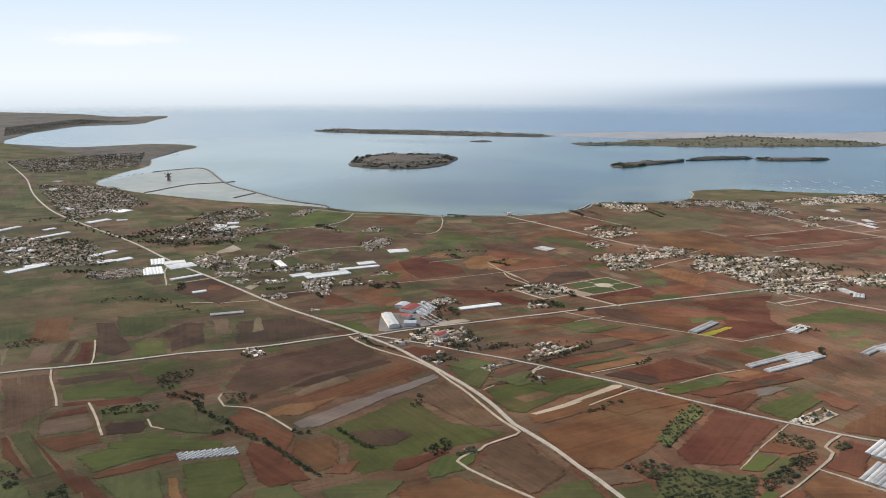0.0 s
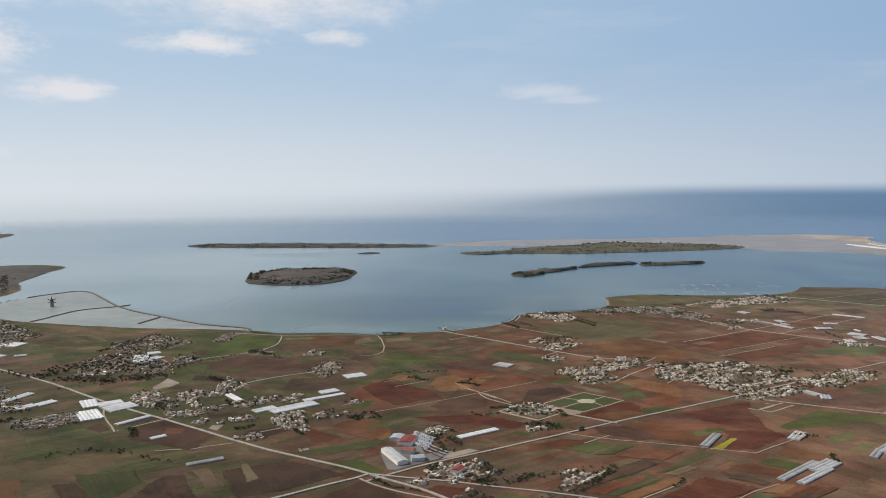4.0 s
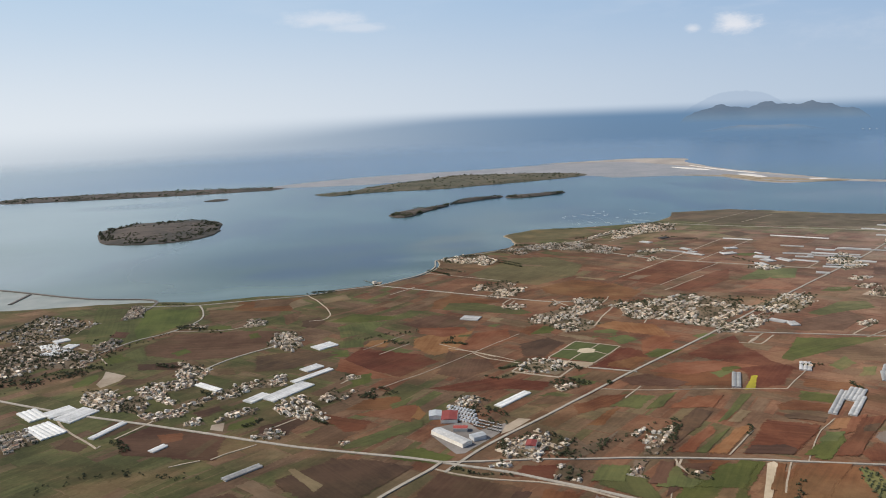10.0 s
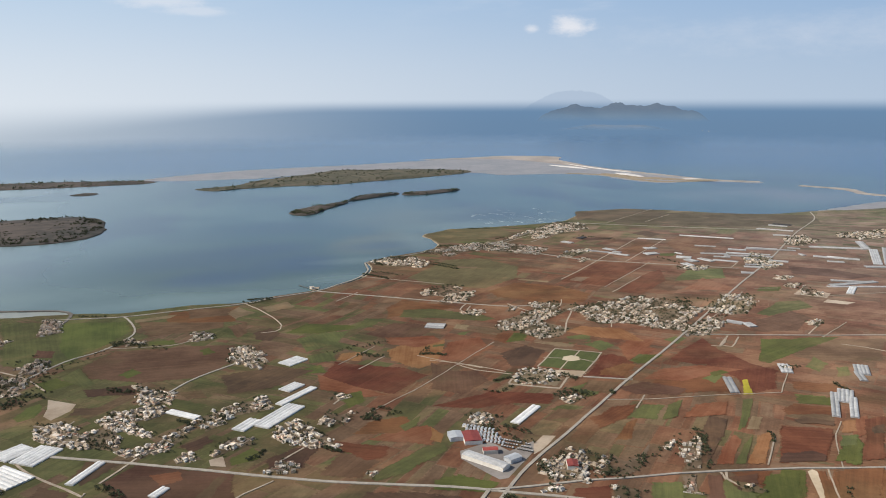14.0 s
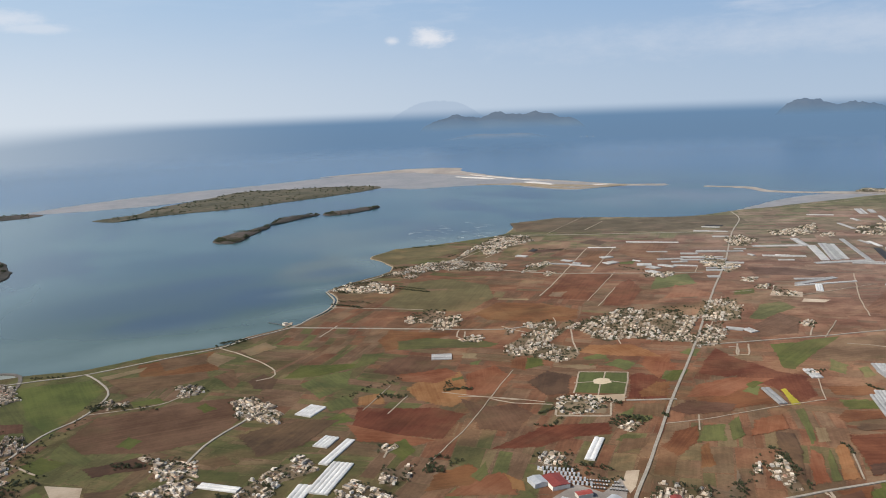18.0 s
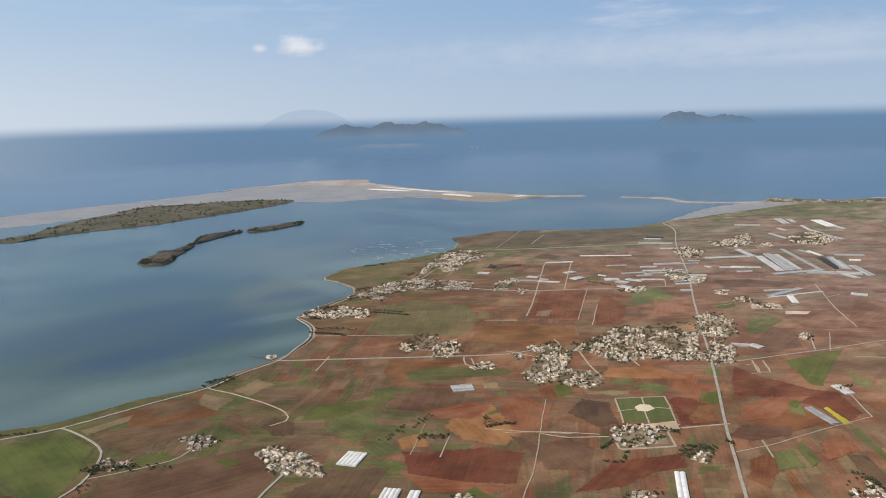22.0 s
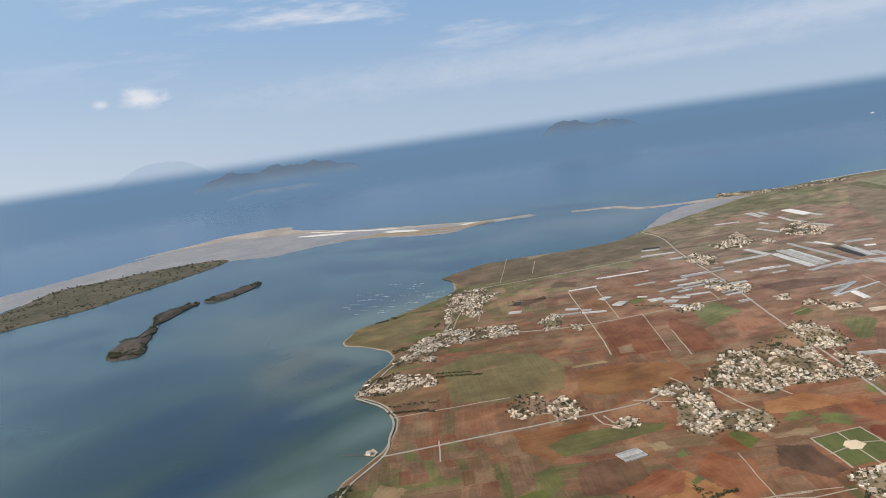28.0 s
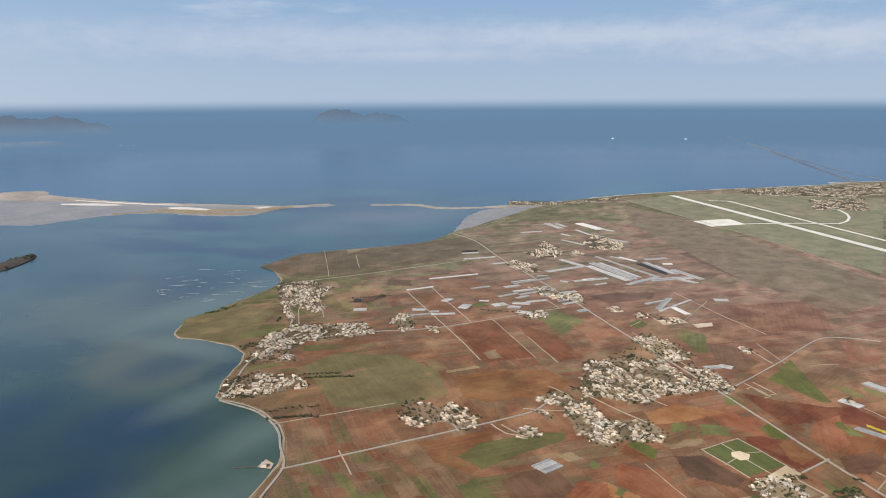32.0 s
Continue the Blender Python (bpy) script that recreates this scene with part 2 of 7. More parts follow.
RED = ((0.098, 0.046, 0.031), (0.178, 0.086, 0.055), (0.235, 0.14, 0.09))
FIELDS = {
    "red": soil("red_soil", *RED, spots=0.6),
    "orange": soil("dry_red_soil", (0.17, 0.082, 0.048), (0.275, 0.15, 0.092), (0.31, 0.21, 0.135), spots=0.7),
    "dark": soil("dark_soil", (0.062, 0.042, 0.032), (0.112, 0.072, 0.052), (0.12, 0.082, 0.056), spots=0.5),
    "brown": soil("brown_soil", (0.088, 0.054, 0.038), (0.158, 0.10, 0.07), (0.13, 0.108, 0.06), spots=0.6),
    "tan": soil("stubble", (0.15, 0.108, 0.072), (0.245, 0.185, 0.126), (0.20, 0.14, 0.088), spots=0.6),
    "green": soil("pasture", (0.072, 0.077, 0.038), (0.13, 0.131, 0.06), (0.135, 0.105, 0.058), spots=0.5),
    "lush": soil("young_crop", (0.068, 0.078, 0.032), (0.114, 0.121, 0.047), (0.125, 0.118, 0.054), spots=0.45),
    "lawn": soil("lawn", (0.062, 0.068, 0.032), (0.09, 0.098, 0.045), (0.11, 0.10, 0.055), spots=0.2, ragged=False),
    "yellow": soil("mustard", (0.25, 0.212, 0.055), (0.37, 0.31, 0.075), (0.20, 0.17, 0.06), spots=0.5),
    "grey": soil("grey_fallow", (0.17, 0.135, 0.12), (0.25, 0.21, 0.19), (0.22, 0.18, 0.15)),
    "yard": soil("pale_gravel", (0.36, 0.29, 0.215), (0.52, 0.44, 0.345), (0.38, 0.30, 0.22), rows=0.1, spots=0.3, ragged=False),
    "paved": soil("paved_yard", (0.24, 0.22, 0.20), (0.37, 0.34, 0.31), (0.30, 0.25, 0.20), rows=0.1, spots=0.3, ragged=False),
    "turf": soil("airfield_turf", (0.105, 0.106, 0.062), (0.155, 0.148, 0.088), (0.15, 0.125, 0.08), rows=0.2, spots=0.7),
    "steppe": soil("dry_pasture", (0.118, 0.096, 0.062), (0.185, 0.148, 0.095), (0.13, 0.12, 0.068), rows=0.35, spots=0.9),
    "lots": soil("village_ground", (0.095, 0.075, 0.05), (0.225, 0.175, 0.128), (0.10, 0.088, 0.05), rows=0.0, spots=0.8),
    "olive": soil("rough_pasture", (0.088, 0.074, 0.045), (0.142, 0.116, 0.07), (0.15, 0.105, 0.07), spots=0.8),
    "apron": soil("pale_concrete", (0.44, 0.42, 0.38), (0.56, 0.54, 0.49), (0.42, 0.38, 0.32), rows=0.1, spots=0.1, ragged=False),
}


def mixed_land(name, islands, single=False):
    """Land of many plots: red, brown and green, in large drifts and from plot to plot."""
    mat, n = material(name)
    at = place_of(n)
    rnd = n.add("ShaderNodeObjectInfo").outputs["Random"] if single else n.add("ShaderNodeNewGeometry").outputs["Random Per Island"] if islands else n.noise(at, 0.03, 2.0)
    uv = n.add("ShaderNodeUVMap").outputs[0] if islands else n.stretch(at, (1, 1, 1), 45)
    drift = n.noise(at, 0.0035, 3.0, 0.6)
    east = n.add("ShaderNodeSeparateXYZ", {0: at})
    # redder round the village road, greener towards the shore and the south
    lean = n.span(east.outputs[0], -250, 180, -0.16, 0.27)
    lean = n.math("SUBTRACT", lean, n.span(east.outputs[1], 1020, 1260, 0.0, 0.5))
    lean = n.math("SUBTRACT", lean, n.span(east.outputs[0], 780, 1150, 0.0, 0.35))
    pick = n.math("ADD", n.math("ADD", n.math("MULTIPLY", drift, 0.9), n.math("MULTIPLY", rnd, 0.55)), lean)
    streak = n.noise(n.stretch(uv, (0.02, 0.4, 1)), 1.0, 4.0, 0.65)
    blotch = n.noise(at, 0.03, 6.0, 0.62)
    shade = n.math("ADD", n.math("MULTIPLY", streak, 0.3), n.math("MULTIPLY", blotch, 0.7))
    green = n.mix(n.span(shade, 0.35, 0.65), (0.070, 0.074, 0.036), (0.135, 0.130, 0.062))
    brown = n.mix(n.span(shade, 0.35, 0.65), (0.11, 0.072, 0.05), (0.20, 0.136, 0.094))
    red = n.mix(n.span(shade, 0.35, 0.65), (0.118, 0.058, 0.040), (0.215, 0.118, 0.078))
    color = n.mix(n.span(pick, 0.52, 0.78), green, brown)
    color = n.mix(n.span(pick, 0.78, 1.05), color, red)
    color = n.mix(n.span(n.noise(at, 0.016, 6.0, 0.62), 0.5, 0.72, 0.0, 0.55), color, (0.23, 0.15, 0.098))
    color = n.mix(n.span(n.noise(n.stretch(at, (1, 1, 1), 10), 0.012, 5.0, 0.6), 0.54, 0.72, 0.0, 0.45), color, (0.11, 0.09, 0.05))
    color = weather(n, at, color, 0.6)
    other = n.math("FRACT", n.math("MULTIPLY", rnd, 37.7))
    # drier land to the north is paler; haze is painted over the south
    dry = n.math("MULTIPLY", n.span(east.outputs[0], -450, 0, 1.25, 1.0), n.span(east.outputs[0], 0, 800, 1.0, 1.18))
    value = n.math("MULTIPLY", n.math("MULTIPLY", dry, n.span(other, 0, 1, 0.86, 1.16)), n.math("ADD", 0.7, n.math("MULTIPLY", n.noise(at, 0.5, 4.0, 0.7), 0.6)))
    # painted haze: colours grey out towards the far north
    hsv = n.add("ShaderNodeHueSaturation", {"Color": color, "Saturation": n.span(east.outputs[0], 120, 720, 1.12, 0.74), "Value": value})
    finish(n, color=hsv.outputs[0], rough=0.95, spec=0.1, scatter=0.75)
    return mat


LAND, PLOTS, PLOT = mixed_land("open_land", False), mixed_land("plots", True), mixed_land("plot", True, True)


def plain(name, a, b, scale, rough=0.85, spread=0.2, spec=0.3, metal=0.0, islands=False):
    """A worn surface between two colours, with a little change from thing to thing."""
    mat, n = material(name)
    at = place_of(n)
    t = n.math("ADD", n.math("MULTIPLY", n.noise(at, scale, 5.0, 0.65), 0.6), n.math("MULTIPLY", n.noise(at, scale * 7, 3.0), 0.4))
    rnd = n.add("ShaderNodeNewGeometry").outputs["Random Per Island"] if islands else n.add("ShaderNodeObjectInfo").outputs["Random"]
    hsv = n.add("ShaderNodeHueSaturation", {"Color": n.mix(n.span(t, 0.35, 0.65), a, b), "Value": n.span(rnd, 0, 1, 1 - spread, 1 + spread * 0.6)})
    bump = n.add("ShaderNodeBump", {"Strength": 0.3, "Distance": 0.05, "Height": t})
    finish(n, color=hsv.outputs[0], rough=rough, spec=spec, metal=metal, normal=bump.outputs[0])
    return mat


ASPHALT = plain("pale_asphalt", (0.30, 0.265, 0.22), (0.42, 0.375, 0.315), 0.25, 0.9, 0.0)
DIRT = plain("dirt_track", (0.30, 0.24, 0.175), (0.46, 0.38, 0.295), 0.2, 0.95, 0.1)
RUNWAY = plain("runway_concrete", (0.64, 0.62, 0.57), (0.78, 0.75, 0.70), 0.05, 0.9, 0.0)
SAND = plain("sand", (0.29, 0.255, 0.23), (0.47, 0.41, 0.36), 0.012, 0.95, 0.0)
WHITE_SAND = plain("white_sand", (0.62, 0.58, 0.54), (0.8, 0.77, 0.73), 0.05, 0.9, 0.0)
FLAT = plain("wet_flats", (0.235, 0.24, 0.25), (0.35, 0.33, 0.33), 0.012, 0.5, 0.0)
SHORE = plain("shore", (0.23, 0.18, 0.12), (0.40, 0.33, 0.24), 0.1, 0.95, 0.0)
STONE = plain("dike_stone", (0.10, 0.09, 0.08), (0.18, 0.16, 0.14), 0.4, 0.95, 0.0)
BRINE = plain("brine", (0.22, 0.245, 0.225), (0.34, 0.345, 0.31), 0.008, 0.4, 0.0)
FOAM_WHITE = plain("foam", (0.42, 0.44, 0.43), (0.62, 0.63, 0.61), 0.05, 0.6, 0.0)
SCRUB = plain("island_scrub", (0.036, 0.037, 0.032), (0.112, 0.088, 0.074), 0.009, 0.95, 0.0)
ISLAND_LAND = plain("island_meadow", (0.065, 0.066, 0.042), (0.14, 0.118, 0.082), 0.012, 0.95, 0.0)
WALL_TONES = [("lime_plaster", (0.66, 0.60, 0.52), (0.80, 0.75, 0.67)), ("cream_plaster", (0.64, 0.51, 0.385), (0.78, 0.66, 0.51)), ("raw_tuff", (0.36, 0.28, 0.21), (0.50, 0.41, 0.315))]
ROOF_TONES = [("pale_roof", (0.64, 0.545, 0.45), (0.86, 0.77, 0.67)), ("grey_roof", (0.17, 0.155, 0.14), (0.33, 0.30, 0.27)), ("clay_tiles", (0.26, 0.13, 0.085), (0.40, 0.235, 0.165))]
WALLS = [plain(name, a, b, 0.5, spread=0.25) for name, a, b in WALL_TONES]
ROOFS = [plain(name, a, b, 0.5, spread=0.35) for name, a, b in ROOF_TONES]
WALLS_I = [plain(name + "_street", a, b, 0.5, spread=0.25, islands=True) for name, a, b in WALL_TONES]
ROOFS_I = [plain(name + "_street", a, b, 0.5, spread=0.45, islands=True) for name, a, b in ROOF_TONES]
OPENING = plain("dark_opening", (0.025, 0.027, 0.03), (0.05, 0.05, 0.055), 2.0, 0.3, 0.0, 0.5)
PLASTIC = plain("white_plastic", (0.62, 0.61, 0.59), (0.82, 0.81, 0.78), 0.15, 0.45, 0.15, 0.4)
GLASS = plain("cloudy_plastic", (0.33, 0.325, 0.315), (0.52, 0.51, 0.495), 0.15, 0.5, 0.3, 0.35)
NET = plain("dark_net", (0.035, 0.037, 0.04), (0.06, 0.06, 0.065), 0.3, 0.8)
METAL = plain("shed_metal", (0.40, 0.42, 0.44), (0.55, 0.56, 0.57), 0.3, 0.4, 0.15, 0.5)
REDROOF = plain("red_sheet_roof", (0.25, 0.05, 0.04), (0.34, 0.08, 0.065), 0.3, 0.6)
BARK = plain("bark", (0.06, 0.045, 0.032), (0.11, 0.085, 0.06), 3.0, 0.95)
LEAF = [plain("dark_leaves", (0.036, 0.042, 0.022), (0.080, 0.086, 0.042), 0.8, 0.9, 0.3), plain("olive_leaves", (0.05, 0.06, 0.032), (0.10, 0.11, 0.06), 0.8, 0.9, 0.3)]
HULL = plain("white_hull", (0.72, 0.73, 0.74), (0.85, 0.85, 0.85), 0.3, 0.4)


# weed beds on the floor of the lagoon: place, half sizes, turn, density
BEDS = [(-58, 1215, 75, 45, -35, 0.85), (-139, 1050, 60, 34, -30, 0.90), (-118, 1066, 70, 36, -20, 0.70), (-131, 1161, 120, 70, 0, 0.60), (-23, 1381, 110, 60, 10, 0.50), (-26, 1103, 40, 60, 20, 0.90), (334, 1384, 90, 60, 0, 0.50), (-492, 1906, 150, 60, 0, 0.40), (93, 1185, 50, 30, -30, 0.55)]

# pale sandy shallows along the shore
BANKS = [(-470, 1010, 360, 75, -8, 0.75), (-640, 1300, 240, 150, 20, 0.5), (-160, 962, 170, 36, 0, 0.7), (0, 1010, 85, 32, 48, 0.6), (60, 1100, 70, 22, 35, 0.45), (145, 1200, 28, 80, 0, 0.5), (300, 1300, 150, 40, 0, 0.5)]

SILT = [(1016, 1403, 260, 120, 20, 0.75), (896, 1516, 200, 110, 40, 0.6)]


def water():
    mat, n = material("sea_water")
    at = place_of(n)
    bed = n.noise(at, 0.0042, 5.0, 0.6)
    weed = n.noise(n.stretch(at, (1.0, 0.55, 1.0), 35), 0.0065, 4.0, 0.55)
    parts = n.add("ShaderNodeSeparateXYZ", {0: at})
    # the lagoon lies within a ring of land and flats; outside it the sea is deep
    lagoon = n.span(n.vec("DISTANCE", n.stretch(at, (0.62, 1.0, 0.0)), (80, 1560, 0)), 560, 1050, 1.0, 0.0)
    sun_glare = n.span(parts.outputs[0], -60, -620, 0.0, 1.0)
    shallow = n.mix(n.span(bed, 0.35, 0.68), (0.022, 0.066, 0.088), (0.055, 0.112, 0.122))
    shallow = n.mix(n.span(weed, 0.49, 0.62, 0.0, 0.9), shallow, (0.012, 0.040, 0.078))
    # sunward glare and haze, painted as paler lagoon water to the south
    shallow = n.mix(n.math("MULTIPLY", sun_glare, 0.8), shallow, (0.31, 0.375, 0.37))
    # shoal water along the village shore
    bank = n.math("MULTIPLY", n.span(n.vec("DISTANCE", n.stretch(at, (1.0, 1.0, 0.0)), (250, 1400, 0)), 60, 260, 1.0, 0.0), n.span(bed, 0.3, 0.6, 0.3, 1.0))
    shallow = n.mix(n.math("MULTIPLY", bank, 0.8), shallow, (0.095, 0.122, 0.108))
    cape = n.math("ADD", n.span(n.vec("DISTANCE", n.stretch(at, (1.0, 1.0, 0.0)), (105, 1215, 0)), 15, 130, 1.0, 0.0), n.math("MULTIPLY", n.span(bed, 0.4, 0.6), 0.5))
    cape = n.math("MULTIPLY", n.span(cape, 0.35, 1.0), n.span(n.vec("DISTANCE", n.stretch(at, (1.0, 1.0, 0.0)), (60, 1230, 0)), 60, 200, 0.75, 0.0))
    near = n.span(n.vec("DISTANCE", n.stretch(at, (1.0, 1.0, 0.0)), (-60, 1000, 0)), 80, 420, 0.85, 0.0)
    shallow = n.mix(near, shallow, (0.036, 0.066, 0.046))
    shallow = n.mix(cape, shallow, (0.10, 0.115, 0.085))
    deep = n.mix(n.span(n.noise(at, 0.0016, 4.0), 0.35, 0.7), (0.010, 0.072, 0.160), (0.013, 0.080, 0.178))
    # the same glare painted into the colour of the open sea
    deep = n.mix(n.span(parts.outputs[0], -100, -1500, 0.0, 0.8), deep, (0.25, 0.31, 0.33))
    for x, y, rx, ry, turn, depth in BEDS:
        d = n.vec("LENGTH", n.stretch(n.vec("SUBTRACT", n.stretch(at, (1.0, 1.0, 0.0)), (x, y, 0.0)), (1.0 / rx, 1.0 / ry, 1.0), turn))
        body = n.math("SUBTRACT", n.math("MULTIPLY", bed, 2.0), d)
        shallow = n.mix(n.span(body, -0.55, 0.75, 0.0, depth), shallow, (0.011, 0.036, 0.072))
    for x, y, rx, ry, turn, depth in BANKS:
        d = n.vec("LENGTH", n.stretch(n.vec("SUBTRACT", n.stretch(at, (1.0, 1.0, 0.0)), (x, y, 0.0)), (1.0 / rx, 1.0 / ry, 1.0), -turn))
        body = n.math("SUBTRACT", n.math("MULTIPLY", bed, 1.6), d)
        shallow = n.mix(n.span(body, -0.6, 0.7, 0.0, depth), shallow, (0.14, 0.192, 0.172))
    for x, y, rx, ry, turn, depth in SILT:
        d = n.vec("LENGTH", n.stretch(n.vec("SUBTRACT", n.stretch(at, (1.0, 1.0, 0.0)), (x, y, 0.0)), (1.0 / rx, 1.0 / ry, 1.0), -turn))
        body = n.math("SUBTRACT", n.math("MULTIPLY", weed, 1.8), d)
        shallow = n.mix(n.span(body, -0.4, 0.9, 0.0, depth), shallow, (0.125, 0.14, 0.16))
    # green water over sand along the open coast
    bank = n.span(n.vec("DISTANCE", n.stretch(n.vec("SUBTRACT", at, (1540, 1100, 0)), (0.25, 1.0, 0.0), 37), (0, 0, 0)), 20, 150, 0.55, 0.0)
    deep = n.mix(bank, deep, (0.05, 0.15, 0.17))
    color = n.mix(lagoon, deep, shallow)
    # the sheet fades out far off, into the sea and haze painted in the sky
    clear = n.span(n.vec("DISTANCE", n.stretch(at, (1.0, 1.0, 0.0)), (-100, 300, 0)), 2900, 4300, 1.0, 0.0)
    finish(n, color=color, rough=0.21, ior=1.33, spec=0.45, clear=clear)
    return mat


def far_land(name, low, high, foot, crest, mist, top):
    """Distant hills. Their blue haze is painted: a glow by height, and a foot that fades out."""
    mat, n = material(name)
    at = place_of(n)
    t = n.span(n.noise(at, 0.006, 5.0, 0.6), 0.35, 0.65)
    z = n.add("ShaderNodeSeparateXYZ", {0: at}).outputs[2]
    haze_glow = n.mix(n.span(z, mist, top), foot, crest)
    finish(n, color=n.mix(t, low, high), rough=1.0, spec=0.0, emit=haze_glow, glow=1.0, clear=n.span(z, mist - 22, mist + 22, 0.0, 0.74))
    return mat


# ---- building helpers ----
def mesh_of(name, bm, mats, smooth=False):
    me = bpy.data.meshes.new(name)
    bm.normal_update()
    bm.to_mesh(me)
    bm.free()
    for m in mats if isinstance(mats, (list, tuple)) else (mats,):
        me.materials.append(m)
    if smooth:
        for p in me.polygons:
            p.use_smooth = True
    return me


def part(name, bm, mat, parent, label=""):
    ob = new(name, mesh_of(name, bm, mat))
    ob.parent = parent
    return tagged(ob, label) if label else ob


def holder(name, label, category, group="", kind=""):
    return tagged(new(name), label, category, group, kind)


def curve_points(points, step, closed=False, rough=0.0, seed=0.0):
    """A smooth line through the points, with a point every step metres."""
    p = [Vector((x, y, 0)) for x, y in points]
    count = len(p)
    out = []
    for i in range(count if closed else count - 1):
        if closed:
            a, b, c, d = p[i - 1], p[i], p[(i + 1) % count], p[(i + 2) % count]
        else:
            a, b, c, d = p[max(i - 1, 0)], p[i], p[i + 1], p[min(i + 2, count - 1)]
        steps = max(1, int((c - b).length / step))
        for k in range(steps):
            t = k / steps
            q = 0.5 * (2 * b + (c - a) * t + (2 * a - 5 * b + 4 * c - d) * t * t + (3 * b - a - 3 * c + d) * t ** 3)
            if rough:
                q = q + Vector((noise.noise((q.x * 0.05, q.y * 0.05, seed)), noise.noise((q.x * 0.05, q.y * 0.05, seed + 9)), 0)) * rough
                q = q + Vector((noise.noise((q.x * 0.2, q.y * 0.2, seed)), noise.noise((q.x * 0.2, q.y * 0.2, seed + 9)), 0)) * rough * 0.35
            out.append(q)
    if not closed:
        out.append(p[-1])
    return out


def slab(points, top, bottom, uv_turn=None):
    """A flat plate with the outline given."""
    bm = bmesh.new()
    loop = [bm.verts.new((q[0], q[1], top)) for q in points]
    low = [bm.verts.new((q[0], q[1], bottom)) for q in points]
    edges = [bm.edges.new((loop[i - 1], loop[i])) for i in range(len(loop))]
    bmesh.ops.triangle_fill(bm, edges=edges, use_beauty=True, normal=(0, 0, 1))
    for i in range(len(loop)):
        bm.faces.new((loop[i], loop[i - 1], low[i - 1], low[i]))
    bmesh.ops.recalc_face_normals(bm, faces=bm.faces[:])
    return bm


def inside(q, outline):
    x, y = q[0], q[1]
    hit = False
    j = len(outline) - 1
    for i in range(len(outline)):
        xi, yi, xj, yj = outline[i][0], outline[i][1], outline[j][0], outline[j][1]
        if (yi > y) != (yj > y) and x < (xj - xi) * (y - yi) / (yj - yi) + xi:
            hit = not hit
        j = i
    return hit


def box(bm, x0, y0, z0, x1, y1, z1):
    v = [bm.verts.new((x, y, z)) for z in (z0, z1) for x, y in ((x0, y0), (x1, y0), (x1, y1), (x0, y1))]
    for f in ((3, 2, 1, 0), (4, 5, 6, 7), (0, 1, 5, 4), (1, 2, 6, 5), (2, 3, 7, 6), (3, 0, 4, 7)):
        bm.faces.new([v[i] for i in f])
    return bm


# ---- sea, land and islands ----
LAND_Z = 0.5
ring = [(5600 * math.cos(a), 900 + 5600 * math.sin(a)) for a in np.linspace(0, 2 * math.pi, 97)[:-1]]
bm = bmesh.new()
bm.faces.new([bm.verts.new((x, y, 0)) for x, y in ring])
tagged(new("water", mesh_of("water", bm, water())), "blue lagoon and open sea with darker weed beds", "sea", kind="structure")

COAST = [(-5200, 2600), (-2600, 2700), (-2005, 2573), (-1823, 2657), (-1682, 2402), (-1609, 2237), (-1720, 2096), (-1620, 1809), (-1489, 1604), (-1406, 1527), (-1180, 1500), (-1065, 1624), (-930, 1611), (-884, 1468), (-849, 1357), (-775, 1257), (-741, 1134), (-691, 1033), (-597, 988), (-502, 965), (-395, 951), (-306, 951), (-243, 944), (-215, 935), (-152, 943)]
COAST_NORTH = [(-103, 938), (-73, 953), (-29, 966), (-1, 981), (25, 1005), (44, 1037), (50, 1069), (51, 1087), (76, 1103), (102, 1115), (132, 1127), (157, 1148), (165, 1176), (167, 1211), (168, 1244), (220, 1275), (274, 1275), (339, 1278), (403, 1288), (447, 1324), (482, 1367), (538, 1379), (605, 1358), (658, 1316), (703, 1273), (767, 1243), (875, 1245), (927, 1236), (1021, 1230), (1154, 1219), (1284, 1205), (1346, 1185), (1502, 1089), (1636, 976), (1756, 853), (1866, 721), (1998, 585), (2101, 486), (3000, -1000), (5200, -3400)]
shore = curve_points(COAST + COAST_NORTH, 9, rough=3.0)
outline = shore + [Vector((5200, -4400, 0)), Vector((-5200, -4400, 0))]
ground = tagged(new("ground", mesh_of("ground", slab(outline, LAND_Z, -2.0), LAND)), "flat coastal plain of red soil and green plots", "ground", kind="structure")

# pale strip of beach along the water
bm = bmesh.new()
last = None
for i in range(1, len(shore) - 1):
    q = shore[i]
    side = (shore[i + 1] - shore[i - 1]).normalized().cross(Vector((0, 0, 1)))
    wide = 1.2 + 2.6 * abs(noise.noise((q.x * 0.02, q.y * 0.02, 4))) + (4.0 if q.x > 1150 else 0.0)
    row = [bm.verts.new((*(q - side * wide).xy, 0.03)), bm.verts.new((*(q + side * (wide * 0.6)).xy, LAND_Z + 0.03))]
    if last:
        bm.faces.new((last[0], last[1], row[1], row[0]))
    last = row
tagged(new("beach", mesh_of("beach", bm, SHORE)), "narrow beach of pale sand and stones", "beach", kind="structure")


